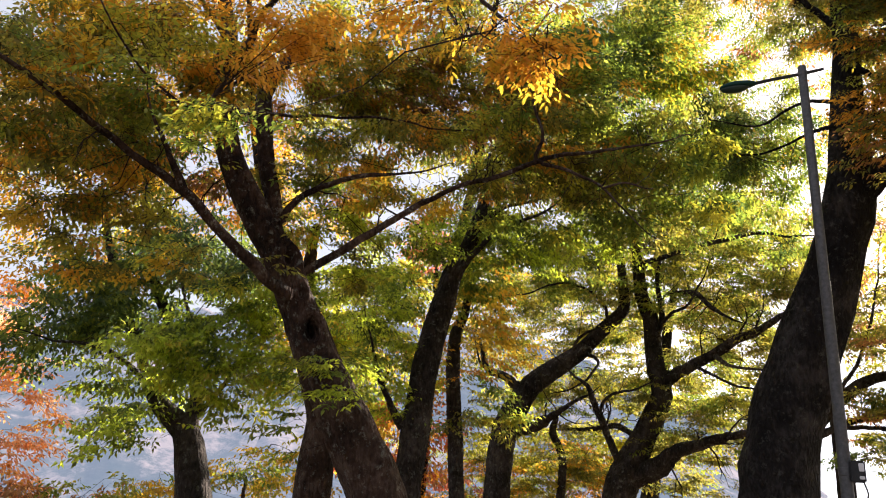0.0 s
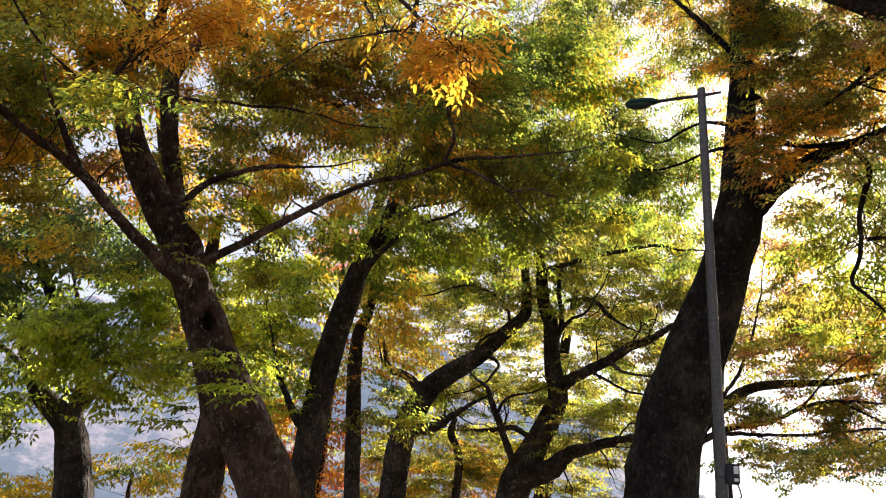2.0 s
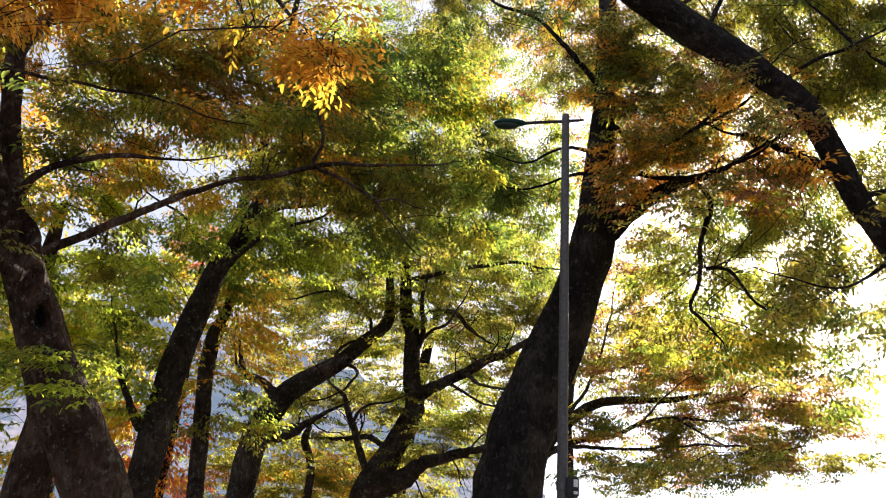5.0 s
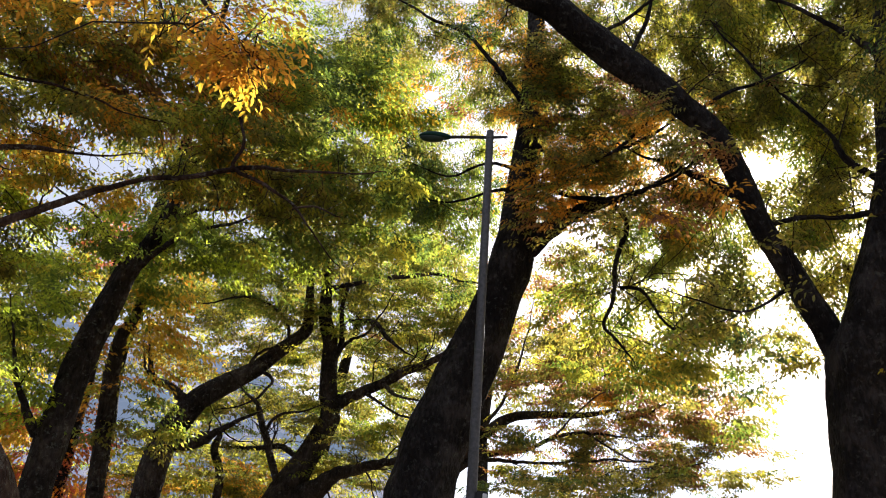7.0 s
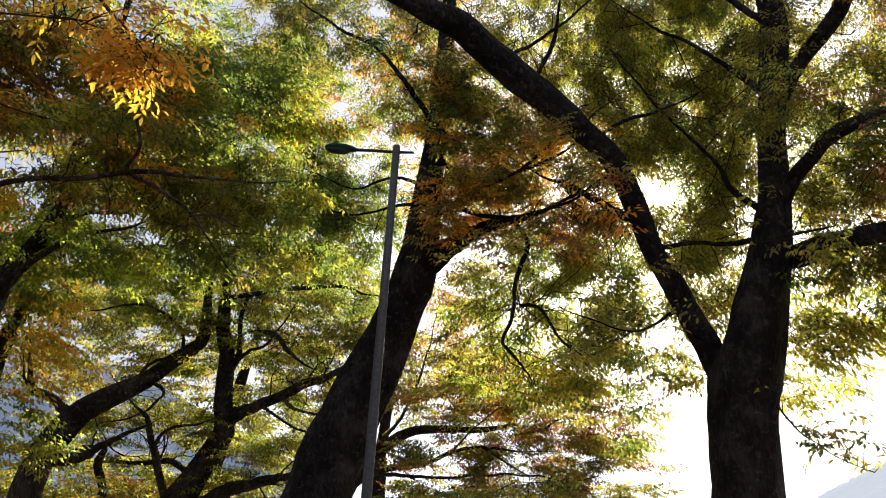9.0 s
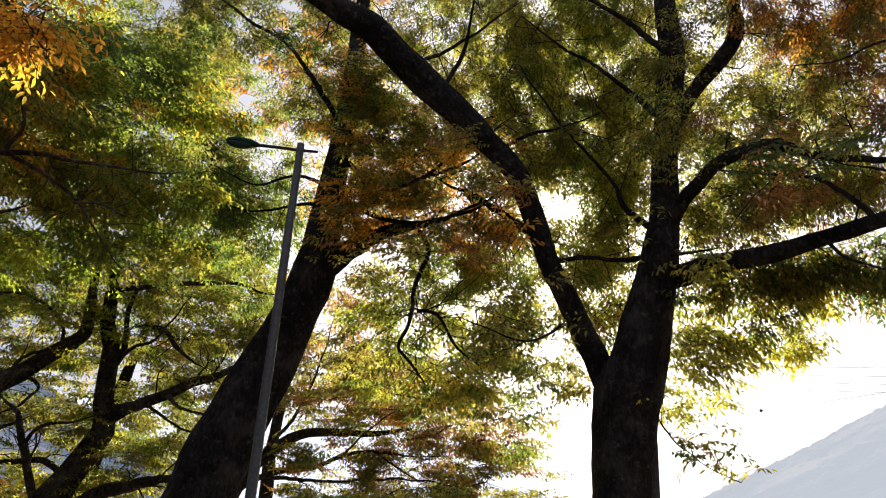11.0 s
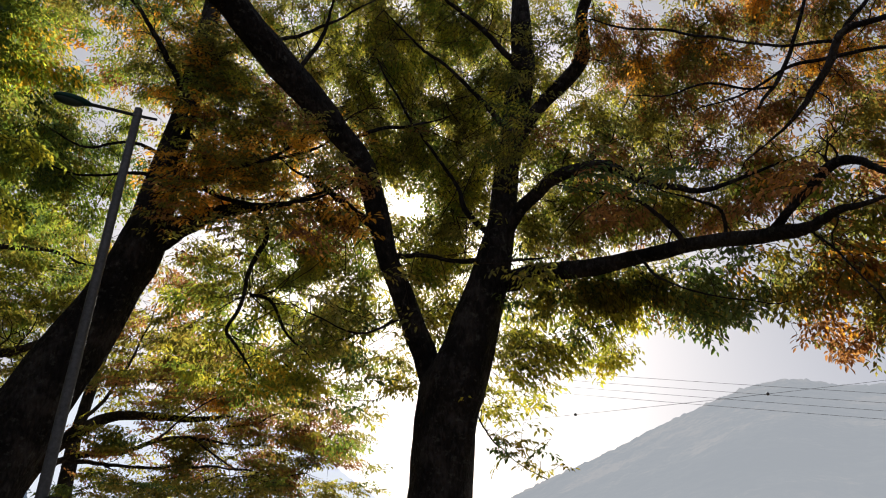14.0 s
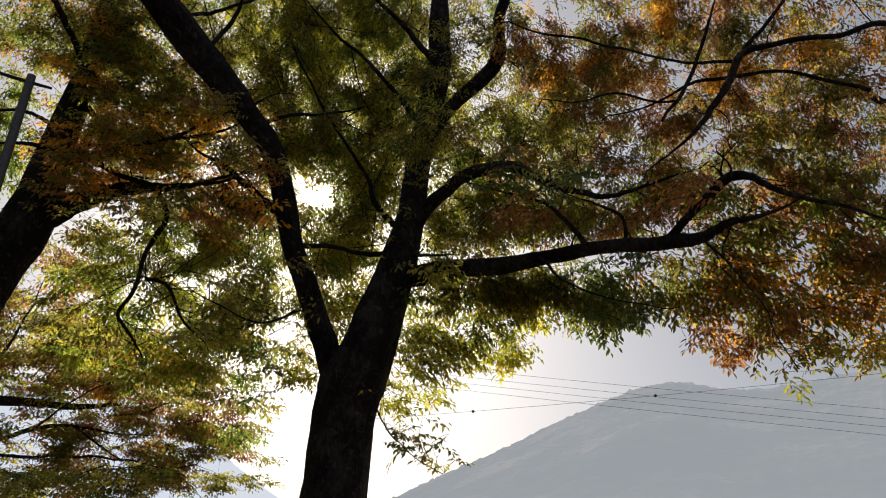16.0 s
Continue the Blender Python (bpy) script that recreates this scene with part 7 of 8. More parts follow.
foliage("bush2", -7.36, 17.49, 1.19, 1.31, 0.79, 0.33, "green:1 lime:1 rust:1", 2.32, 0.130)
foliage("bush2", -6.15, 17.95, 1.19, 0.98, 0.59, 0.29, "green:1 lime:1 rust:1", 2.03, 0.130)
foliage("bush2", -9.75, 16.28, 1.16, 0.98, 0.59, 0.36, "green:1 lime:1 rust:1", 2.32, 0.130)
foliage("back1", -11.45, 16.37, 12.85, 1.53, 0.92, 1.14, "lime:1 orange:1 yellow:2 olive:1", 0.87, 0.130)
foliage("back1", -11.25, 16.51, 11.44, 1.49, 0.89, 1.10, "lime:1 orange:1 yellow:2 olive:1", 0.87, 0.130)
foliage("back1", -11.04, 16.64, 10.07, 1.45, 0.87, 1.08, "lime:1 orange:1 yellow:2 olive:1", 0.87, 0.130)
foliage("back1", -10.85, 16.77, 8.75, 1.42, 0.85, 1.05, "lime:1 orange:1 yellow:2 olive:1", 0.87, 0.130)
foliage("back1", -10.65, 16.90, 7.46, 1.39, 0.83, 1.03, "lime:1 orange:1 yellow:2 olive:1", 0.87, 0.130)
foliage("back1", -10.17, 17.19, 13.46, 1.55, 0.93, 1.15, "lime:1 orange:1 yellow:2 olive:1", 0.87, 0.130)
foliage("back1", -9.96, 17.31, 11.96, 1.50, 0.90, 1.12, "lime:1 orange:1 yellow:2 olive:1", 0.87, 0.130)
foliage("back1", -9.76, 17.43, 10.51, 1.46, 0.88, 1.08, "lime:1 orange:1 yellow:2 olive:1", 0.87, 0.130)
foliage("back1", -9.57, 17.54, 9.11, 1.43, 0.86, 1.06, "lime:1 orange:1 yellow:2 olive:1", 0.87, 0.130)
foliage("back1", -9.38, 17.64, 7.75, 1.40, 0.84, 1.04, "lime:1 orange:1 yellow:2 olive:1", 0.87, 0.130)
foliage("back1", -8.68, 17.99, 14.06, 1.57, 0.94, 1.17, "lime:1 orange:1 yellow:2 olive:1", 0.87, 0.130)
foliage("back1", -8.49, 18.08, 12.47, 1.52, 0.91, 1.13, "lime:1 orange:1 yellow:2 olive:1", 0.87, 0.130)
foliage("back1", -8.30, 18.17, 10.94, 1.47, 0.88, 1.09, "lime:1 orange:1 yellow:2 olive:1", 0.87, 0.130)
foliage("back1", -8.11, 18.25, 9.46, 1.43, 0.86, 1.06, "lime:1 orange:1 yellow:2 olive:1", 0.87, 0.130)
foliage("back1", -7.94, 18.33, 8.04, 1.40, 0.84, 1.04, "lime:1 orange:1 yellow:2 olive:1", 0.87, 0.130)
foliage("back1", -7.00, 18.71, 14.60, 1.59, 0.96, 1.18, "lime:1 orange:1 yellow:2 olive:1", 0.87, 0.130)
foliage("back1", -6.82, 18.77, 12.93, 1.53, 0.92, 1.14, "lime:1 orange:1 yellow:2 olive:1", 0.87, 0.130)
foliage("back1", -6.65, 18.83, 11.32, 1.48, 0.89, 1.10, "lime:1 orange:1 yellow:2 olive:1", 0.87, 0.130)
foliage("back1", -6.49, 18.89, 9.78, 1.44, 0.87, 1.07, "lime:1 orange:1 yellow:2 olive:1", 0.87, 0.130)
foliage("back1", -6.33, 18.95, 8.30, 1.41, 0.84, 1.04, "lime:1 orange:1 yellow:2 olive:1", 0.87, 0.130)
foliage("back1", -5.13, 19.31, 15.07, 1.61, 0.97, 1.19, "lime:1 orange:1 yellow:2 olive:1", 0.87, 0.130)
foliage("back1", -4.98, 19.34, 13.32, 1.55, 0.93, 1.15, "lime:1 orange:1 yellow:2 olive:1", 0.87, 0.130)
foliage("back1", -4.84, 19.38, 11.65, 1.49, 0.90, 1.11, "lime:1 orange:1 yellow:2 olive:1", 0.87, 0.130)
foliage("back1", -4.71, 19.41, 10.05, 1.45, 0.87, 1.08, "lime:1 orange:1 yellow:2 olive:1", 0.87, 0.130)
foliage("back1", -4.58, 19.44, 8.52, 1.41, 0.85, 1.05, "lime:1 orange:1 yellow:2 olive:1", 0.87, 0.130)
foliage("back2", -3.19, 19.72, 15.42, 1.49, 0.90, 1.18, "green:2 olive:1 lime:1", 0.65, 0.130)
foliage("back2", -3.08, 19.74, 13.66, 1.43, 0.86, 1.13, "green:2 olive:1 lime:1", 0.65, 0.130)
foliage("back2", -2.98, 19.75, 11.98, 1.38, 0.83, 1.09, "green:2 olive:1 lime:1", 0.65, 0.130)
foliage("back2", -2.88, 19.77, 10.37, 1.34, 0.80, 1.06, "green:2 olive:1 lime:1", 0.65, 0.130)
foliage("back2", -1.23, 19.94, 15.62, 1.50, 0.90, 1.18, "green:2 olive:1 lime:1", 0.65, 0.130)
foliage("back2", -1.17, 19.94, 13.83, 1.44, 0.86, 1.14, "green:2 olive:1 lime:1", 0.65, 0.130)
foliage("back2", -1.11, 19.95, 12.13, 1.39, 0.83, 1.10, "green:2 olive:1 lime:1", 0.65, 0.130)
foliage("back2", -1.06, 19.95, 10.50, 1.34, 0.81, 1.06, "green:2 olive:1 lime:1", 0.65, 0.130)
foliage("back2", 0.76, 19.96, 15.68, 1.50, 0.90, 1.19, "green:2 olive:1 lime:1", 0.65, 0.130)
foliage("back2", 0.77, 19.96, 13.89, 1.44, 0.86, 1.14, "green:2 olive:1 lime:1", 0.65, 0.130)
foliage("back2", 0.79, 19.96, 12.18, 1.39, 0.83, 1.10, "green:2 olive:1 lime:1", 0.65, 0.130)
foliage("back2", 0.80, 19.96, 10.54, 1.34, 0.81, 1.06, "green:2 olive:1 lime:1", 0.65, 0.130)
foliage("back2", 2.72, 19.79, 15.61, 1.50, 0.90, 1.18, "green:2 olive:1 lime:1", 0.65, 0.130)
foliage("back2", 2.69, 19.80, 13.83, 1.44, 0.86, 1.14, "green:2 olive:1 lime:1", 0.65, 0.130)
foliage("back2", 2.66, 19.80, 12.13, 1.39, 0.83, 1.10, "green:2 olive:1 lime:1", 0.65, 0.130)
foliage("back2", 2.64, 19.80, 10.51, 1.34, 0.81, 1.06, "green:2 olive:1 lime:1", 0.65, 0.130)
foliage("back2", 4.62, 19.44, 15.40, 1.49, 0.89, 1.18, "green:2 olive:1 lime:1", 0.65, 0.130)
foliage("back2", 4.54, 19.46, 13.66, 1.43, 0.86, 1.13, "green:2 olive:1 lime:1", 0.65, 0.130)
foliage("back2", 4.47, 19.47, 12.00, 1.38, 0.83, 1.09, "green:2 olive:1 lime:1", 0.65, 0.130)
foliage("back2", 4.41, 19.49, 10.41, 1.34, 0.80, 1.06, "green:2 olive:1 lime:1", 0.65, 0.130)
foliage("far2", 6.32, 20.01, 11.38, 1.25, 0.75, 0.91, "green:2 lime:1", 1.30, 0.130)
foliage("far2", 6.24, 20.03, 10.08, 1.22, 0.73, 0.89, "green:2 lime:1", 1.30, 0.130)
foliage("far2", 6.16, 20.06, 8.83, 1.20, 0.72, 0.88, "green:2 lime:1", 1.30, 0.130)
foliage("far2", 7.76, 19.49, 11.16, 1.24, 0.75, 0.91, "green:2 lime:1", 1.30, 0.130)
foliage("far2", 7.66, 19.53, 9.91, 1.22, 0.73, 0.89, "green:2 lime:1", 1.30, 0.130)
foliage("far2", 7.57, 19.57, 8.69, 1.19, 0.72, 0.87, "green:2 lime:1", 1.30, 0.130)
foliage("sunlit", 8.23, 7.65, 7.38, 0.54, 0.35, 0.48, "olive:2 lime:1", 0.96, 0.071)
foliage("sunlit", 8.93, 6.84, 7.18, 0.53, 0.35, 0.43, "olive:2 lime:1", 0.96, 0.071)
foliage("sunlit", 8.98, 6.79, 6.22, 0.47, 0.35, 0.52, "olive:2 lime:1", 1.05, 0.071)
foliage("sunlit", 8.75, 7.07, 5.54, 0.46, 0.35, 0.35, "olive:2 lime:1", 0.96, 0.071)
foliage("sunlit", 8.38, 7.49, 5.91, 0.31, 0.35, 0.26, "olive:2 lime:1", 0.67, 0.071)
foliage("sunlit", 9.06, 6.68, 5.31, 0.30, 0.35, 0.60, "olive:2 lime:1", 0.96, 0.071)
foliage("sunlit", 8.72, 7.11, 4.80, 0.40, 0.35, 0.40, "olive:2 lime:1", 0.77, 0.071)
foliage("sunlit", 7.95, 7.94, 6.40, 0.42, 0.35, 0.42, "olive:2 lime:1", 0.86, 0.071)
foliage("sunlit", 8.07, 7.81, 5.65, 0.41, 0.35, 0.41, "olive:2 lime:1", 0.67, 0.071)
foliage("sunlit", 8.57, 6.40, 7.02, 0.46, 0.35, 0.36, "olive:2 lime:1", 1.05, 0.071)
foliage("sunlit", 8.29, 6.74, 7.47, 0.62, 0.37, 0.36, "olive:2 lime:1", 1.05, 0.071)
foliage("sunlit", 7.83, 7.24, 7.36, 0.41, 0.35, 0.36, "olive:2 lime:1", 0.67, 0.071)
foliage("sunlit", 8.61, 6.35, 6.08, 0.39, 0.35, 0.39, "olive:2 lime:1", 1.05, 0.071)
foliage("sunlit", 8.34, 6.68, 5.67, 0.44, 0.35, 0.34, "olive:2 lime:1", 0.96, 0.071)
foliage("sunlit", 8.09, 6.96, 7.03, 0.41, 0.35, 0.15, "olive:2 lime:1", 0.77, 0.071)
foliage("sunlit", 8.01, 7.05, 5.70, 0.24, 0.35, 0.29, "olive:2 lime:1", 0.67, 0.071)
foliage("sunlit", 8.68, 3.97, 4.72, 0.76, 0.46, 0.32, "olive:2 lime:1 rust:1", 1.91, 0.071)
foliage("sunlit", 8.98, 3.30, 5.70, 0.79, 0.47, 0.31, "olive:2 lime:1 rust:1", 1.75, 0.071)
foliage("sunlit", 8.61, 4.11, 5.59, 0.70, 0.42, 0.24, "olive:2 lime:1 rust:1", 1.75, 0.071)
foliage("sunlit", 9.22, 2.60, 5.75, 0.70, 0.42, 0.25, "olive:2 lime:1 rust:1", 1.75, 0.071)
foliage("sunlit", 8.98, 3.31, 4.87, 0.59, 0.36, 0.25, "olive:2 lime:1 rust:1", 1.59, 0.071)
foliage("green", -3.92, 10.57, 3.57, 0.69, 0.41, 0.30, "fresh:3 lime:1", 1.16, 0.076)
foliage("green", -3.16, 10.83, 3.30, 0.59, 0.35, 0.39, "fresh:3 lime:1", 1.16, 0.076)
foliage("leaning", 7.50, 9.64, 5.25, 0.98, 0.59, 0.60, "lime:1 green:2 olive:1", 0.86, 0.076)
foliage("leaning", 8.33, 8.94, 4.48, 0.86, 0.51, 0.64, "lime:1 green:2 olive:1", 0.86, 0.076)
foliage("leaning", 7.18, 9.87, 4.14, 0.85, 0.51, 0.43, "lime:1 green:2 olive:1", 0.74, 0.076)
foliage("leaning", 8.65, 8.65, 3.68, 0.53, 0.35, 0.58, "lime:1 green:2 olive:1", 0.62, 0.076)
foliage("leaning", 8.90, 8.40, 4.18, 0.59, 0.35, 0.59, "lime:1 green:2 olive:1", 0.37, 0.076)
foliage("leaning", 8.54, 8.75, 6.05, 0.67, 0.40, 0.44, "lime:1 green:2 olive:1", 0.74, 0.076)
foliage("layered", 8.89, 13.06, 5.36, 1.39, 0.83, 0.69, "olive:2 lime:1 rust:1", 0.65, 0.090)
foliage("layered", 9.20, 12.85, 2.44, 1.49, 0.89, 0.34, "olive:2 lime:1 rust:1", 0.78, 0.090)
foliage("layered", 10.40, 11.92, 3.11, 1.49, 0.90, 0.41, "olive:2 lime:1 rust:1", 0.65, 0.090)
foliage("sunlit", 7.97, 7.09, 8.74, 0.76, 0.46, 0.76, "olive:2 lime:1", 1.06, 0.071)
foliage("sunlit", 8.15, 6.89, 9.80, 0.80, 0.48, 0.57, "olive:2 lime:1", 0.94, 0.071)
foliage("sunlit", 7.64, 7.42, 8.12, 0.53, 0.35, 0.42, "olive:2 lime:1", 0.71, 0.071)
foliage("one", -1.48, 9.77, 4.71, 0.63, 0.38, 0.45, "lime:2 olive:1 yellow:1", 0.87, 0.067)
foliage("one", -3.35, 9.29, 4.28, 0.62, 0.37, 0.35, "lime:2 olive:1 yellow:1", 1.01, 0.067)
foliage("one", -1.38, 9.78, 5.63, 0.64, 0.39, 0.37, "lime:2 olive:1 yellow:1", 0.87, 0.067)
foliage("one", -0.80, 9.84, 6.83, 0.77, 0.46, 0.48, "lime:2 olive:1 yellow:1", 0.87, 0.067)
foliage("sunlit", 6.76, 7.01, 4.55, 0.39, 0.35, 0.30, "olive:2 green_dark:1", 0.96, 0.071)
foliage("sunlit", 7.06, 6.72, 4.26, 0.39, 0.35, 0.39, "olive:2 green_dark:1", 0.57, 0.071)
foliage("sunlit", 7.27, 6.50, 3.89, 0.34, 0.35, 0.30, "olive:2 green_dark:1", 0.48, 0.071)
foliage("far2", 6.94, 20.91, 8.49, 2.18, 1.10, 0.79, "lime:2 olive:1", 1.30, 0.130)
foliage("far2", 8.23, 20.44, 9.03, 1.40, 0.84, 0.80, "lime:2 olive:1", 1.01, 0.130)
foliage("far2", 1.60, 21.95, 8.05, 1.38, 0.83, 0.79, "lime:2 olive:1", 0.87, 0.130)
foliage("far2", 8.99, 20.06, 8.27, 1.58, 0.95, 0.79, "lime:2 olive:1", 1.16, 0.130)
foliage("far2", 1.95, 21.89, 8.30, 1.39, 0.83, 0.69, "lime:2 olive:1", 1.16, 0.130)
foliage("leaning", 7.85, 9.62, 5.79, 1.23, 0.74, 0.56, "lime:1 green:1 olive:2", 0.86, 0.076)
foliage("leaning", 8.57, 9.00, 5.35, 0.77, 0.46, 0.66, "lime:1 green:1 olive:2", 0.74, 0.076)
foliage("leaning", 8.14, 9.38, 4.35, 0.98, 0.59, 0.65, "lime:1 green:1 olive:2", 0.99, 0.076)
foliage("leaning", 7.46, 9.92, 4.65, 0.87, 0.52, 0.65, "lime:1 green:1 olive:2", 0.74, 0.076)
foliage("leaning", 8.95, 8.63, 4.50, 0.65, 0.39, 0.65, "lime:1 green:1 olive:2", 0.43, 0.076)
foliage("leaning", 8.93, 8.65, 5.23, 0.50, 0.35, 0.50, "lime:1 green:1 olive:2", 0.49, 0.076)
foliage("layered", 10.42, 12.17, 4.23, 1.53, 0.92, 0.55, "olive:2 rust:1 lime:1", 0.91, 0.090)
foliage("layered", 11.18, 11.49, 3.57, 1.10, 0.66, 0.55, "olive:2 rust:1 lime:1", 0.78, 0.090)
foliage("layered", 9.56, 12.84, 4.93, 1.40, 0.84, 0.56, "olive:2 rust:1 lime:1", 0.78, 0.090)
foliage("layered", 8.80, 13.36, 4.93, 1.12, 0.67, 0.56, "olive:2 rust:1 lime:1", 0.65, 0.090)
foliage("layered", 10.90, 11.74, 2.71, 1.24, 0.74, 0.34, "olive:2 rust:1 lime:1", 0.78, 0.090)
foliage("sunlit", 8.58, 6.96, 5.56, 0.60, 0.36, 0.50, "olive:2 lime:1", 0.77, 0.071)
foliage("sunlit", 8.79, 6.70, 4.86, 0.49, 0.35, 0.59, "olive:2 lime:1", 0.77, 0.071)
foliage("sunlit", 8.19, 7.40, 6.42, 0.51, 0.35, 0.51, "olive:2 lime:1", 0.67, 0.071)
foliage("sunlit", 8.89, 6.57, 6.77, 0.52, 0.35, 0.52, "olive:2 lime:1", 0.57, 0.071)
foliage("sunlit", 7.50, 7.82, 8.04, 0.75, 0.45, 0.64, "olive:2 lime:1", 0.71, 0.071)
foliage("sunlit", 8.58, 6.69, 8.93, 1.00, 0.60, 0.67, "olive:2 lime:1", 0.71, 0.071)
foliage("sunlit", 8.08, 7.26, 9.28, 1.02, 0.61, 0.68, "olive:2 lime:1", 0.59, 0.071)
foliage("sunlit", 7.03, 8.23, 9.20, 0.90, 0.54, 0.68, "olive:2 lime:1", 0.59, 0.071)
foliage("leaning", 4.53, 10.10, 8.79, 0.68, 0.41, 0.68, "olive:2 green:1 orange:1", 0.62, 0.071)
foliage("leaning", 7.13, 8.53, 7.62, 0.76, 0.45, 0.65, "olive:2 green:1 orange:1", 0.62, 0.071)
foliage("leaning", 6.21, 9.20, 9.34, 0.81, 0.49, 0.69, "olive:2 green:1 orange:1", 0.49, 0.071)
foliage("leaning", 5.12, 9.82, 9.96, 0.71, 0.43, 0.59, "olive:2 green:1 orange:1", 0.49, 0.071)
foliage("sunlit", 6.21, 3.89, 5.72, 0.37, 0.30, 0.68, "olive:2 green_dark:1 lime:1", 0.90, 0.058)
foliage("sunlit", 6.13, 2.96, 5.05, 0.61, 0.37, 0.19, "olive:2 rust:1 green_dark:1", 1.20, 0.058)
foliage("sunlit", 6.52, 2.24, 4.94, 0.66, 0.40, 0.22, "olive:2 rust:1 green_dark:1", 1.20, 0.058)
foliage("sunlit", 6.80, 1.58, 4.82, 0.55, 0.33, 0.22, "olive:2 rust:1 orange:1", 1.20, 0.058)
foliage("sunlit", 6.52, 3.41, 4.28, 0.51, 0.31, 0.16, "olive:2 lime:1", 0.90, 0.058)
foliage("sunlit", 7.21, 6.14, 6.52, 0.71, 0.42, 0.39, "olive:2 lime:1 green:1", 1.40, 0.071)
foliage("sunlit", 7.87, 6.02, 5.61, 0.55, 0.33, 0.55, "olive:2 lime:1 green:1", 1.40, 0.071)
foliage("sunlit", 6.79, 6.24, 6.95, 0.71, 0.42, 0.47, "olive:2 rust:1 green:1", 1.40, 0.071)
foliage("sunlit", 8.13, 6.27, 4.58, 0.39, 0.30, 0.47, "olive:2 lime:2", 1.10, 0.071)
foliage("leaning", 4.88, 7.52, 7.07, 0.66, 0.40, 0.70, "olive:4 green:2 orange:1", 1.20, 0.071)
foliage("leaning", 5.01, 7.15, 5.85, 0.72, 0.43, 0.43, "olive:3 orange:2", 1.30, 0.071)
foliage("leaning", 4.37, 7.30, 7.74, 0.47, 0.30, 0.55, "olive:2 green:1", 1.10, 0.071)
foliage("leaning", 5.84, 6.92, 6.57, 0.84, 0.50, 0.76, "olive:3 orange:1", 1.20, 0.071)
foliage("one", -3.62, 7.08, 5.06, 0.71, 0.30, 0.30, "green:2 olive:1 orange:1", 1.10, 0.050)
foliage("one", -4.05, 6.47, 5.26, 0.58, 0.30, 0.38, "orange:1 olive:2 yellow:1", 1.10, 0.050)
foliage("one", -1.86, 4.45, 3.97, 0.49, 0.30, 0.20, "green:2 olive:1 lime:1", 1.00, 0.05)
foliage("one", -2.33, 9.16, 5.36, 0.41, 0.30, 0.34, "green:2 olive:1", 1.00, 0.050)
foliage("one", -2.68, 9.19, 6.95, 0.58, 0.30, 0.49, "orange:2 yellow:1 olive:1", 1.20, 0.050)
foliage("far2", 5.20, 12.50, 10.08, 1.44, 0.86, 0.84, "rust:2 green:1 orange:1", 0.20, 0.100)
foliage("three", 3.39, 10.71, 8.10, 0.58, 0.35, 0.88, "green:3 fresh:1 yellow:1", 1.80, 0.080)
foliage("sunlit", 8.34, 4.80, 6.32, 0.43, 0.30, 0.47, "olive:2 lime:1 green:1", 1.40, 0.071)
foliage("sunlit", 8.59, 5.05, 5.56, 0.47, 0.30, 0.31, "olive:2 lime:1", 1.30, 0.071)
foliage("sunlit", 7.53, 4.12, 8.01, 0.47, 0.30, 0.47, "olive:2 green:1", 1.40, 0.071)
foliage("sunlit", 5.13, 4.85, 3.67, 0.40, 0.30, 0.14, "olive:2 green_dark:1", 0.90, 0.066)
foliage("sunlit", 5.42, 4.68, 3.34, 0.24, 0.30, 0.24, "olive:2 green_dark:1", 0.45, 0.070)
foliage("sunlit", 5.03, 5.08, 3.32, 0.32, 0.30, 0.22, "olive:2 lime:1 green:1", 0.90, 0.066)
foliage("three", 2.67, 10.38, 7.99, 0.98, 0.59, 0.98, "green:2 green_dark:2", 1.60, 0.080)
foliage("three", 1.93, 10.85, 7.43, 0.84, 0.51, 0.56, "green:3 olive:1", 1.20, 0.080)
foliage("sunlit", 8.08, 2.02, 4.35, 0.57, 0.34, 0.27, "green_dark:2 olive:2", 1.40, 0.071)
foliage("sunlit", 7.96, 2.52, 4.24, 0.51, 0.31, 0.23, "green_dark:2 olive:2", 1.30, 0.071)
foliage("sunlit", 8.20, 1.50, 4.35, 0.48, 0.30, 0.25, "olive:3 rust:1", 1.40, 0.071)
foliage("layered", 6.40, 10.74, 2.35, 0.84, 0.51, 0.24, "olive:2 green_dark:1", 0.70, 0.080)
foliage("layered", 7.24, 10.21, 2.24, 0.75, 0.45, 0.22, "olive:2 green_dark:1", 0.60, 0.080)
foliage("green", -4.00, 11.33, 4.90, 0.84, 0.51, 0.56, "green_dark:2 green:1", 1.30, 0.085)
foliage("green", -3.80, 11.14, 3.78, 0.72, 0.43, 0.45, "green:2 fresh:1", 1.10, 0.085)
foliage("green", -3.29, 11.72, 4.29, 0.56, 0.34, 0.66, "green:2 green_dark:1", 1.00, 0.085)
foliage("one", -1.71, 8.69, 4.95, 0.43, 0.30, 0.43, "green:2 olive:1", 1.00, 0.067)
foliage("leaning", 5.40, 8.39, 5.20, 0.35, 0.30, 0.31, "olive:2 lime:1 rust:1", 0.80, 0.076)
foliage("leaning", 6.15, 8.73, 4.67, 0.41, 0.30, 0.49, "olive:2 lime:1 green:1", 0.60, 0.076)
foliage("leaning", 6.58, 7.51, 5.26, 0.47, 0.30, 0.28, "olive:2 orange:1", 0.80, 0.071)
foliage("leaning", 6.44, 6.81, 5.48, 0.37, 0.30, 0.26, "olive:2 rust:1", 0.90, 0.071)
foliage("leaning", 5.79, 7.46, 5.24, 0.30, 0.30, 0.22, "orange:1 olive:1", 0.90, 0.071)
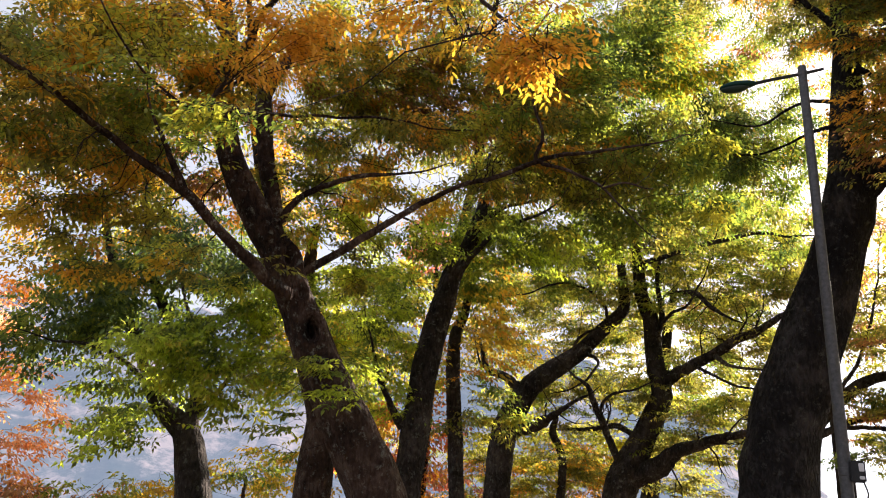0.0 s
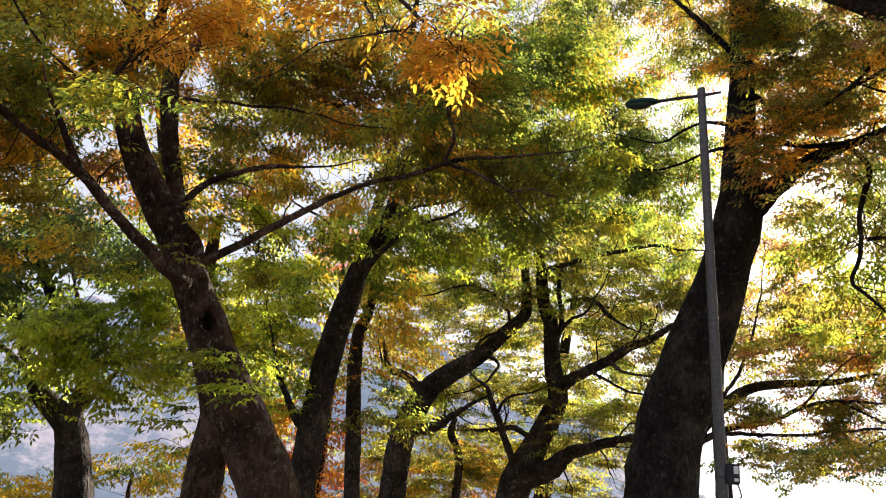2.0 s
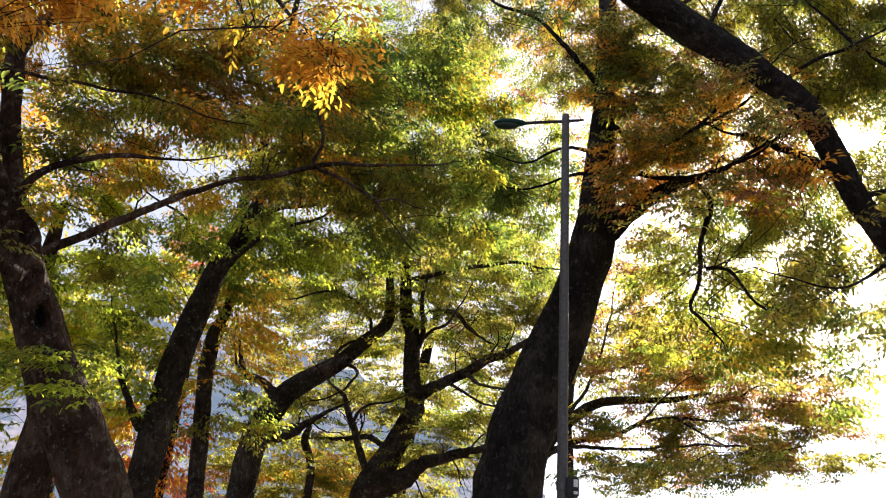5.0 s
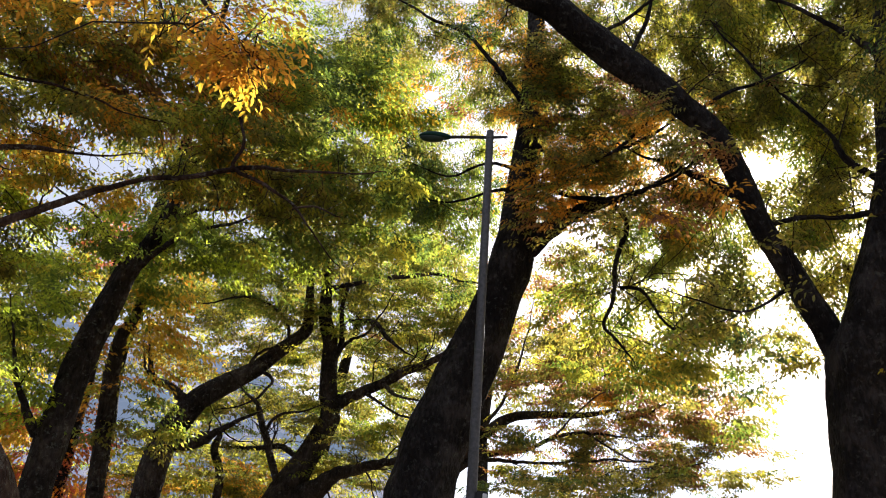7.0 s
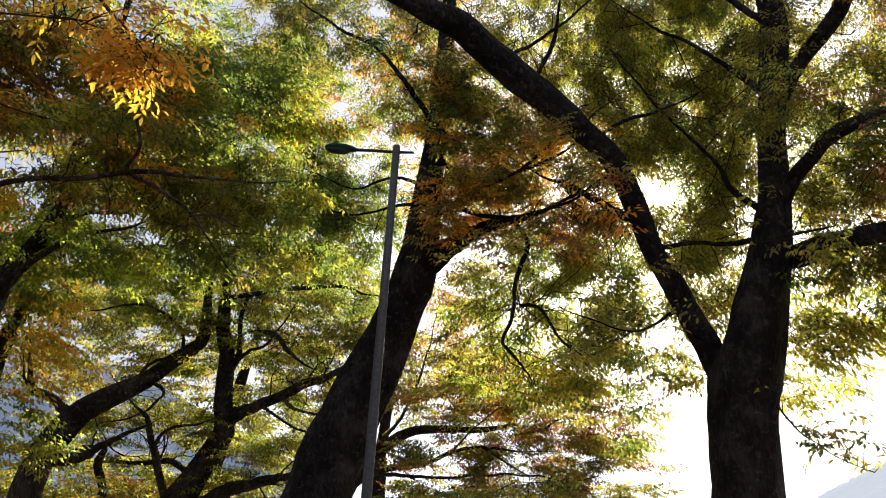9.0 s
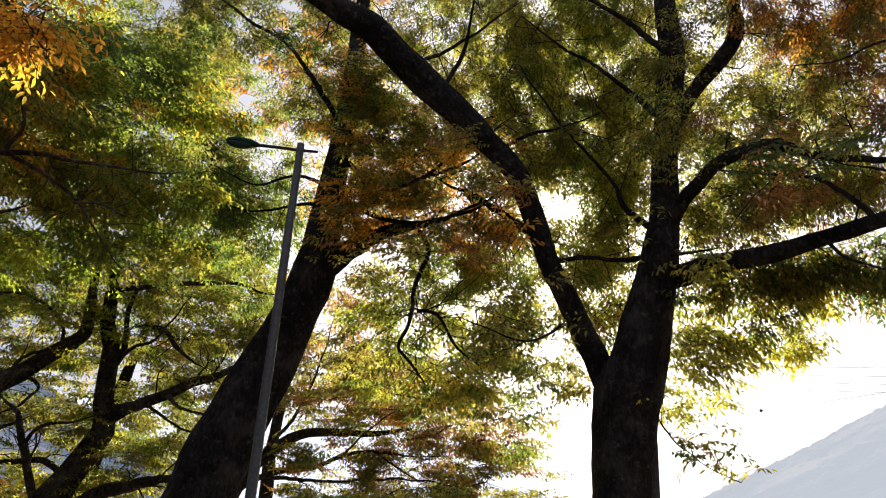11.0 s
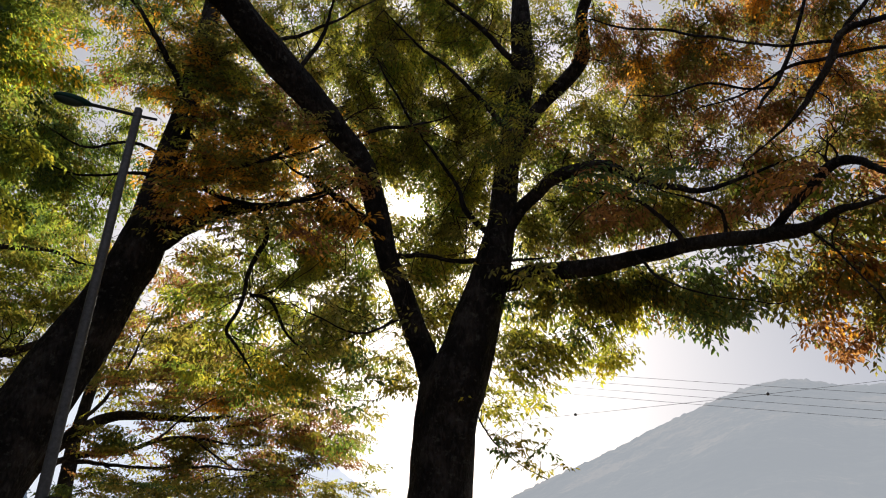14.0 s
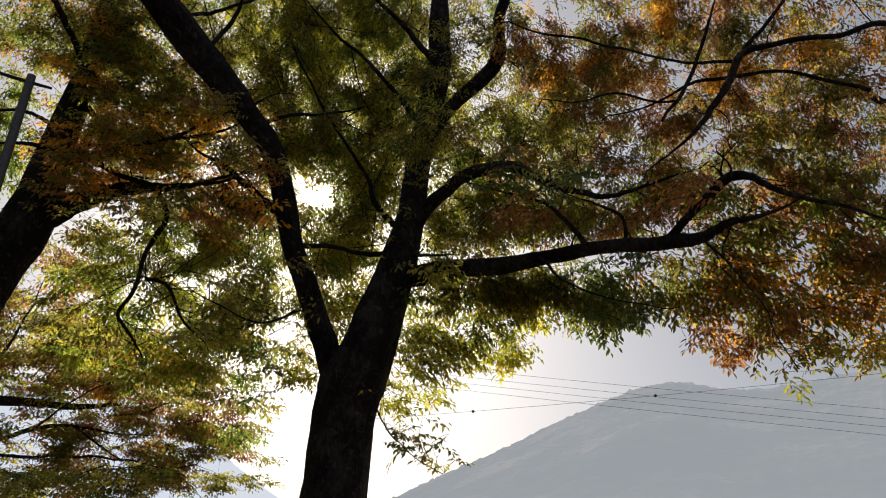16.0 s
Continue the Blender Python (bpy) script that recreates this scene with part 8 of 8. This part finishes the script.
foliage("leaning", 5.81, 9.52, 4.79, 0.26, 0.30, 0.43, "olive:2 lime:1", 0.70, 0.076)
foliage("green", -5.02, 11.39, 2.47, 0.36, 0.30, 0.37, "green:2 fresh:1", 1.30, 0.085)
foliage("green", -5.97, 11.78, 4.26, 0.81, 0.49, 0.45, "green_dark:3 green:1", 1.20, 0.085)
foliage("three", 2.14, 9.37, 6.81, 0.49, 0.30, 0.49, "green_dark:2 green:1", 0.80, 0.080)
foliage("one", 1.56, 8.65, 5.51, 0.58, 0.35, 0.32, "green_dark:1 olive:2", 0.70, 0.067)
foliage("leaning", 4.00, 9.50, 6.40, 0.51, 0.30, 0.51, "green_dark:2 green:1", 0.70, 0.076)
foliage("leaning", 3.28, 7.75, 8.00, 0.55, 0.33, 0.31, "green_dark:2 olive:1", 0.60, 0.071)
foliage("far2", 1.13, 24.01, 8.42, 2.06, 1.24, 0.84, "olive:2 yellow:1 lime:1", 0.80, 0.130)
foliage("far2", 4.03, 23.70, 8.52, 2.06, 1.24, 0.75, "olive:2 lime:1 green:1", 0.80, 0.130)
foliage("far2", 7.14, 22.76, 9.23, 1.87, 1.12, 0.84, "olive:2 lime:1 green:1", 0.80, 0.130)
foliage("far2", 3.07, 24.28, 6.69, 2.25, 1.35, 0.84, "olive:2 yellow:1 lime:1", 0.70, 0.130)
foliage("far2", 6.07, 23.75, 6.65, 2.06, 1.24, 0.94, "olive:2 yellow:1 lime:1", 0.70, 0.130)
foliage("far2", 8.14, 22.94, 7.53, 1.50, 0.90, 0.94, "olive:2 lime:1 rust:1", 0.70, 0.130)
foliage("leaning", 6.55, 11.10, 3.90, 0.68, 0.41, 0.39, "olive:2 rust:1", 0.50, 0.076)
foliage("leaning", 7.31, 10.52, 4.38, 0.68, 0.41, 0.34, "olive:2 lime:1", 0.50, 0.076)
foliage("leaning", 4.88, 7.08, 5.18, 0.34, 0.30, 0.15, "orange:1 olive:2", 0.90, 0.071)
foliage("sunlit", 5.39, 5.70, 5.48, 0.42, 0.30, 0.23, "olive:2 orange:1 rust:1", 1.00, 0.071)
foliage("sunlit", 5.87, 5.80, 5.07, 0.33, 0.30, 0.23, "olive:2 orange:1", 0.90, 0.071)
foliage("leaning", 5.71, 7.41, 5.46, 0.52, 0.31, 0.22, "olive:2 orange:1", 0.80, 0.071)
foliage("sunlit", 4.77, 5.44, 5.74, 0.31, 0.30, 0.25, "olive:2 rust:1", 0.70, 0.071)
foliage("three", 1.26, 9.21, 7.33, 0.65, 0.39, 0.49, "green_dark:2 green:2 olive:1", 0.80, 0.080)
foliage("layered", 7.25, 10.82, 2.02, 0.88, 0.53, 0.21, "olive:2 lime:1 green:1", 0.50, 0.076)
foliage("layered", 8.02, 10.25, 2.40, 0.68, 0.41, 0.29, "olive:2 green:1", 0.50, 0.076)
foliage("layered", 6.67, 10.98, 3.77, 0.58, 0.35, 0.29, "olive:2 lime:1 rust:1", 0.60, 0.076)
foliage("sunlit", 5.53, 5.24, 5.40, 0.25, 0.30, 0.25, "olive:2 orange:1", 0.80, 0.071)
foliage("sunlit", 5.81, 5.85, 5.00, 0.40, 0.30, 0.26, "olive:2 lime:1 rust:1", 0.80, 0.071)
foliage("sunlit", 6.30, 5.23, 4.61, 0.29, 0.30, 0.16, "olive:2 lime:1", 0.70, 0.071)
foliage("leaning", 5.39, 7.00, 5.09, 0.56, 0.34, 0.15, "orange:1 olive:2", 0.80, 0.071)
foliage("three", 1.71, 9.03, 7.69, 0.58, 0.35, 0.58, "green_dark:2 green:2", 0.80, 0.080)
single_leaves("one", 0.59, 5.15, 5.11, 0.42, 0.40, 0.18, "orange", 84, 0.076)
single_leaves("one", 0.45, 5.16, 4.93, 0.21, 0.40, 0.16, "orange", 60, 0.076)
single_leaves("one", -1.81, 5.90, 5.16, 0.19, 0.40, 0.27, "orange", 60, 0.085)
single_leaves("one", -1.26, 6.05, 5.64, 0.33, 0.40, 0.22, "orange", 48, 0.085)
single_leaves("one", 0.00, 5.18, 5.22, 0.38, 0.40, 0.14, "yellow", 48, 0.076)
single_leaves("one", 0.23, 5.17, 5.06, 0.42, 0.40, 0.19, "yellow", 60, 0.076)
finish_crowns()


# ---------------------------------------------------------------- the street lamp
def lathe(points, sides=20):
    """A turned form out of (radius, height) pairs."""
    bm = bmesh.new()
    rows = [[bm.verts.new((r * math.cos(2 * math.pi * k / sides), r * math.sin(2 * math.pi * k / sides), z)) for k in range(sides)] for r, z in points]
    for a, b in zip(rows, rows[1:]):
        for k in range(sides):
            bm.faces.new((a[k], a[(k + 1) % sides], b[(k + 1) % sides], b[k]))
    bm.faces.new(rows[0][::-1])
    bm.faces.new(rows[-1])
    return bm


def box(size, at=(0, 0, 0), bevel=0.01):
    bm = bmesh.new()
    bmesh.ops.create_cube(bm, size=1, matrix=Matrix.Translation(at) @ Matrix.Diagonal((*size, 1)))
    if bevel:
        bmesh.ops.bevel(bm, geom=bm.edges[:], offset=bevel, segments=2, affect="EDGES", clamp_overlap=True)
    return bm


def pipe(name, points, material, parent, label=""):
    v, f = tube(spine_of(points, 0.04), 8)
    return mesh_part(name, v, f, material, parent, label)


def street_lamp(x, y, height, bearing, lean_x, lean_y):
    """A tapered steel post with an arm to one side, a lamp head, and a small light box low on it."""
    root = new("street_lamp")
    root.matrix_world = pose(x, y, 0, lean_x, lean_y, 0) @ pose(0, 0, 0, 0, 0, bearing)
    tagged(root, "grey steel street lamp post with a green lamp head", "street lamp")
    part("post", lathe([(0.12, -0.05), (0.12, 0.02), (0.064, 0.03), (0.06, 1.2), (0.052, 4.0), (0.045, height - 0.006), (0.041, height)]), STEEL, root, smooth=True)
    arm_z = height - 0.09
    pipe("arm", [(0.22, 0, arm_z + 0.02, 0.016), (0.0, 0, arm_z, 0.02), (-0.3, 0, arm_z - 0.015, 0.02), (-0.52, 0, arm_z - 0.03, 0.022)], BLACK, root)
    part("clamp", lathe([(0.046, arm_z - 0.03), (0.05, arm_z - 0.026), (0.05, arm_z + 0.026), (0.046, arm_z + 0.03)]), STEEL, root)
    # the head: a long drop-shaped hood with a bowl under it
    bm = bmesh.new()
    bmesh.ops.create_uvsphere(bm, u_segments=20, v_segments=12, radius=1)
    for v in bm.verts:
        px = v.co.x
        v.co = Vector((-0.68 + 0.21 * px, (0.085 + 0.02 * -px) * v.co.y, arm_z - 0.035 + (0.062 if v.co.z > 0 else 0.03) * v.co.z))
    head = part("lamp_head", bm, TEAL, root, "dark green enamelled lamp head", smooth=True)
    bm = bmesh.new()
    bmesh.ops.create_uvsphere(bm, u_segments=16, v_segments=10, radius=1, matrix=Matrix.Translation((-0.72, 0, arm_z - 0.05)) @ Matrix.Diagonal((0.16, 0.07, 0.06, 1)))
    part("lamp_glass", bm, BOWL, head, "dull green glass bowl", smooth=True)
    part("neck", lathe([(0.03, 0), (0.034, 0.02), (0.026, 0.12)]), TEAL, root).matrix_local = pose(-0.56, 0, arm_z - 0.03, 0, 90, 0) @ pose(0, 0, -0.06)
    # the light box
    bx = part("light_box", box((0.13, 0.11, 0.2), (0.105, -0.03, 1.86), 0.012), BLACK, root, "small black light box with a pale front")
    part("cover", box((0.045, 0.012, 0.075), (0.135, -0.088, 1.9), 0.004), PALE, bx, "pale grey plastic cover")
    part("cover", box((0.045, 0.012, 0.03), (0.135, -0.088, 1.805), 0.004), PALE, bx, "small pale grey plastic cover")
    part("bracket", box((0.04, 0.04, 0.04), (0.065, -0.01, 1.86), 0.004), STEEL, root)
    part("strap", lathe([(0.06, 1.82), (0.065, 1.83), (0.065, 1.89), (0.06, 1.9)]), STEEL, root)
    pipe("cable", [(0.145, -0.02, 1.77, 0.008), (0.175, -0.02, 1.66, 0.008), (0.14, -0.01, 1.58, 0.008), (0.066, 0, 1.62, 0.008)], CABLE, root)


BOWL, _, bowl_nodes, _ = nodes_of("green_glass")
bowl_nodes["Principled BSDF"].inputs["Base Color"].default_value = (0.02, 0.038, 0.033, 1)
bowl_nodes["Principled BSDF"].inputs["Roughness"].default_value = 0.3
bowl_nodes["Principled BSDF"].inputs["Specular IOR Level"].default_value = 0.2
street_lamp(3.83, 7.56, 6.27, -24.0, 0.64, 1.31)


# ---------------------------------------------------------------- the power line before the far mountain
def power_cable(label, a, b, sag, balls=()):
    """A cable that hangs between two far points, with marker balls at parts of its length."""
    root = new("power_cable")
    root.location = a
    tagged(root, label, "power cable", "cables of the power line")
    a, b = Vector(a), Vector(b)
    at = lambda u: (b - a) * u - Vector((0, 0, 4 * sag * u * (1 - u)))
    v, f = tube(np.array([(*at(k / 40), 0.05) for k in range(41)]), 6)
    mesh_part("cable", v, f, CABLE, root)
    for u in balls:
        bm = bmesh.new()
        bmesh.ops.create_uvsphere(bm, u_segments=14, v_segments=10, radius=0.45, matrix=Matrix.Translation(at(u)))
        part("marker_ball", bm, CABLE, root, "dark marker ball", smooth=True)


power_cable("thin black power cable slung across the valley", (218.1, 181.1, 67.2), (276.2, -64.6, 37.5), 1.0, ())
power_cable("thin black power cable slung across the valley", (212.4, 192.0, 65.7), (278.3, -68.1, 34.2), 1.0, ())
power_cable("thin black power cable slung across the valley", (207.4, 201.0, 64.2), (280.2, -71.0, 31.6), 1.0, ())
power_cable("thin black power cable slung across the valley", (204.3, 206.2, 62.3), (281.3, -72.4, 29.0), 1.0, ())
power_cable("thin black power cable slung across the valley", (188.2, 148.6, 36.7), (242.6, -25.6, 53.2), 1.0, (0.227, 0.517,))


# ---------------------------------------------------------------- a thin pole far among the trees
def thin_pole(x, y, height):
    root = new("pole")
    root.location = (x, y, 0)
    tagged(root, "thin pale grey pole standing far among the trees", "pole")
    part("shaft", lathe([(0.05, -0.05), (0.05, 0.05), (0.04, height)], 12), PALE, root, smooth=True)
    part("cap", lathe([(0.046, height), (0.046, height + 0.04), (0.02, height + 0.07)], 12), PALE, root)


thin_pole(4.82, 23.49, 3.38)
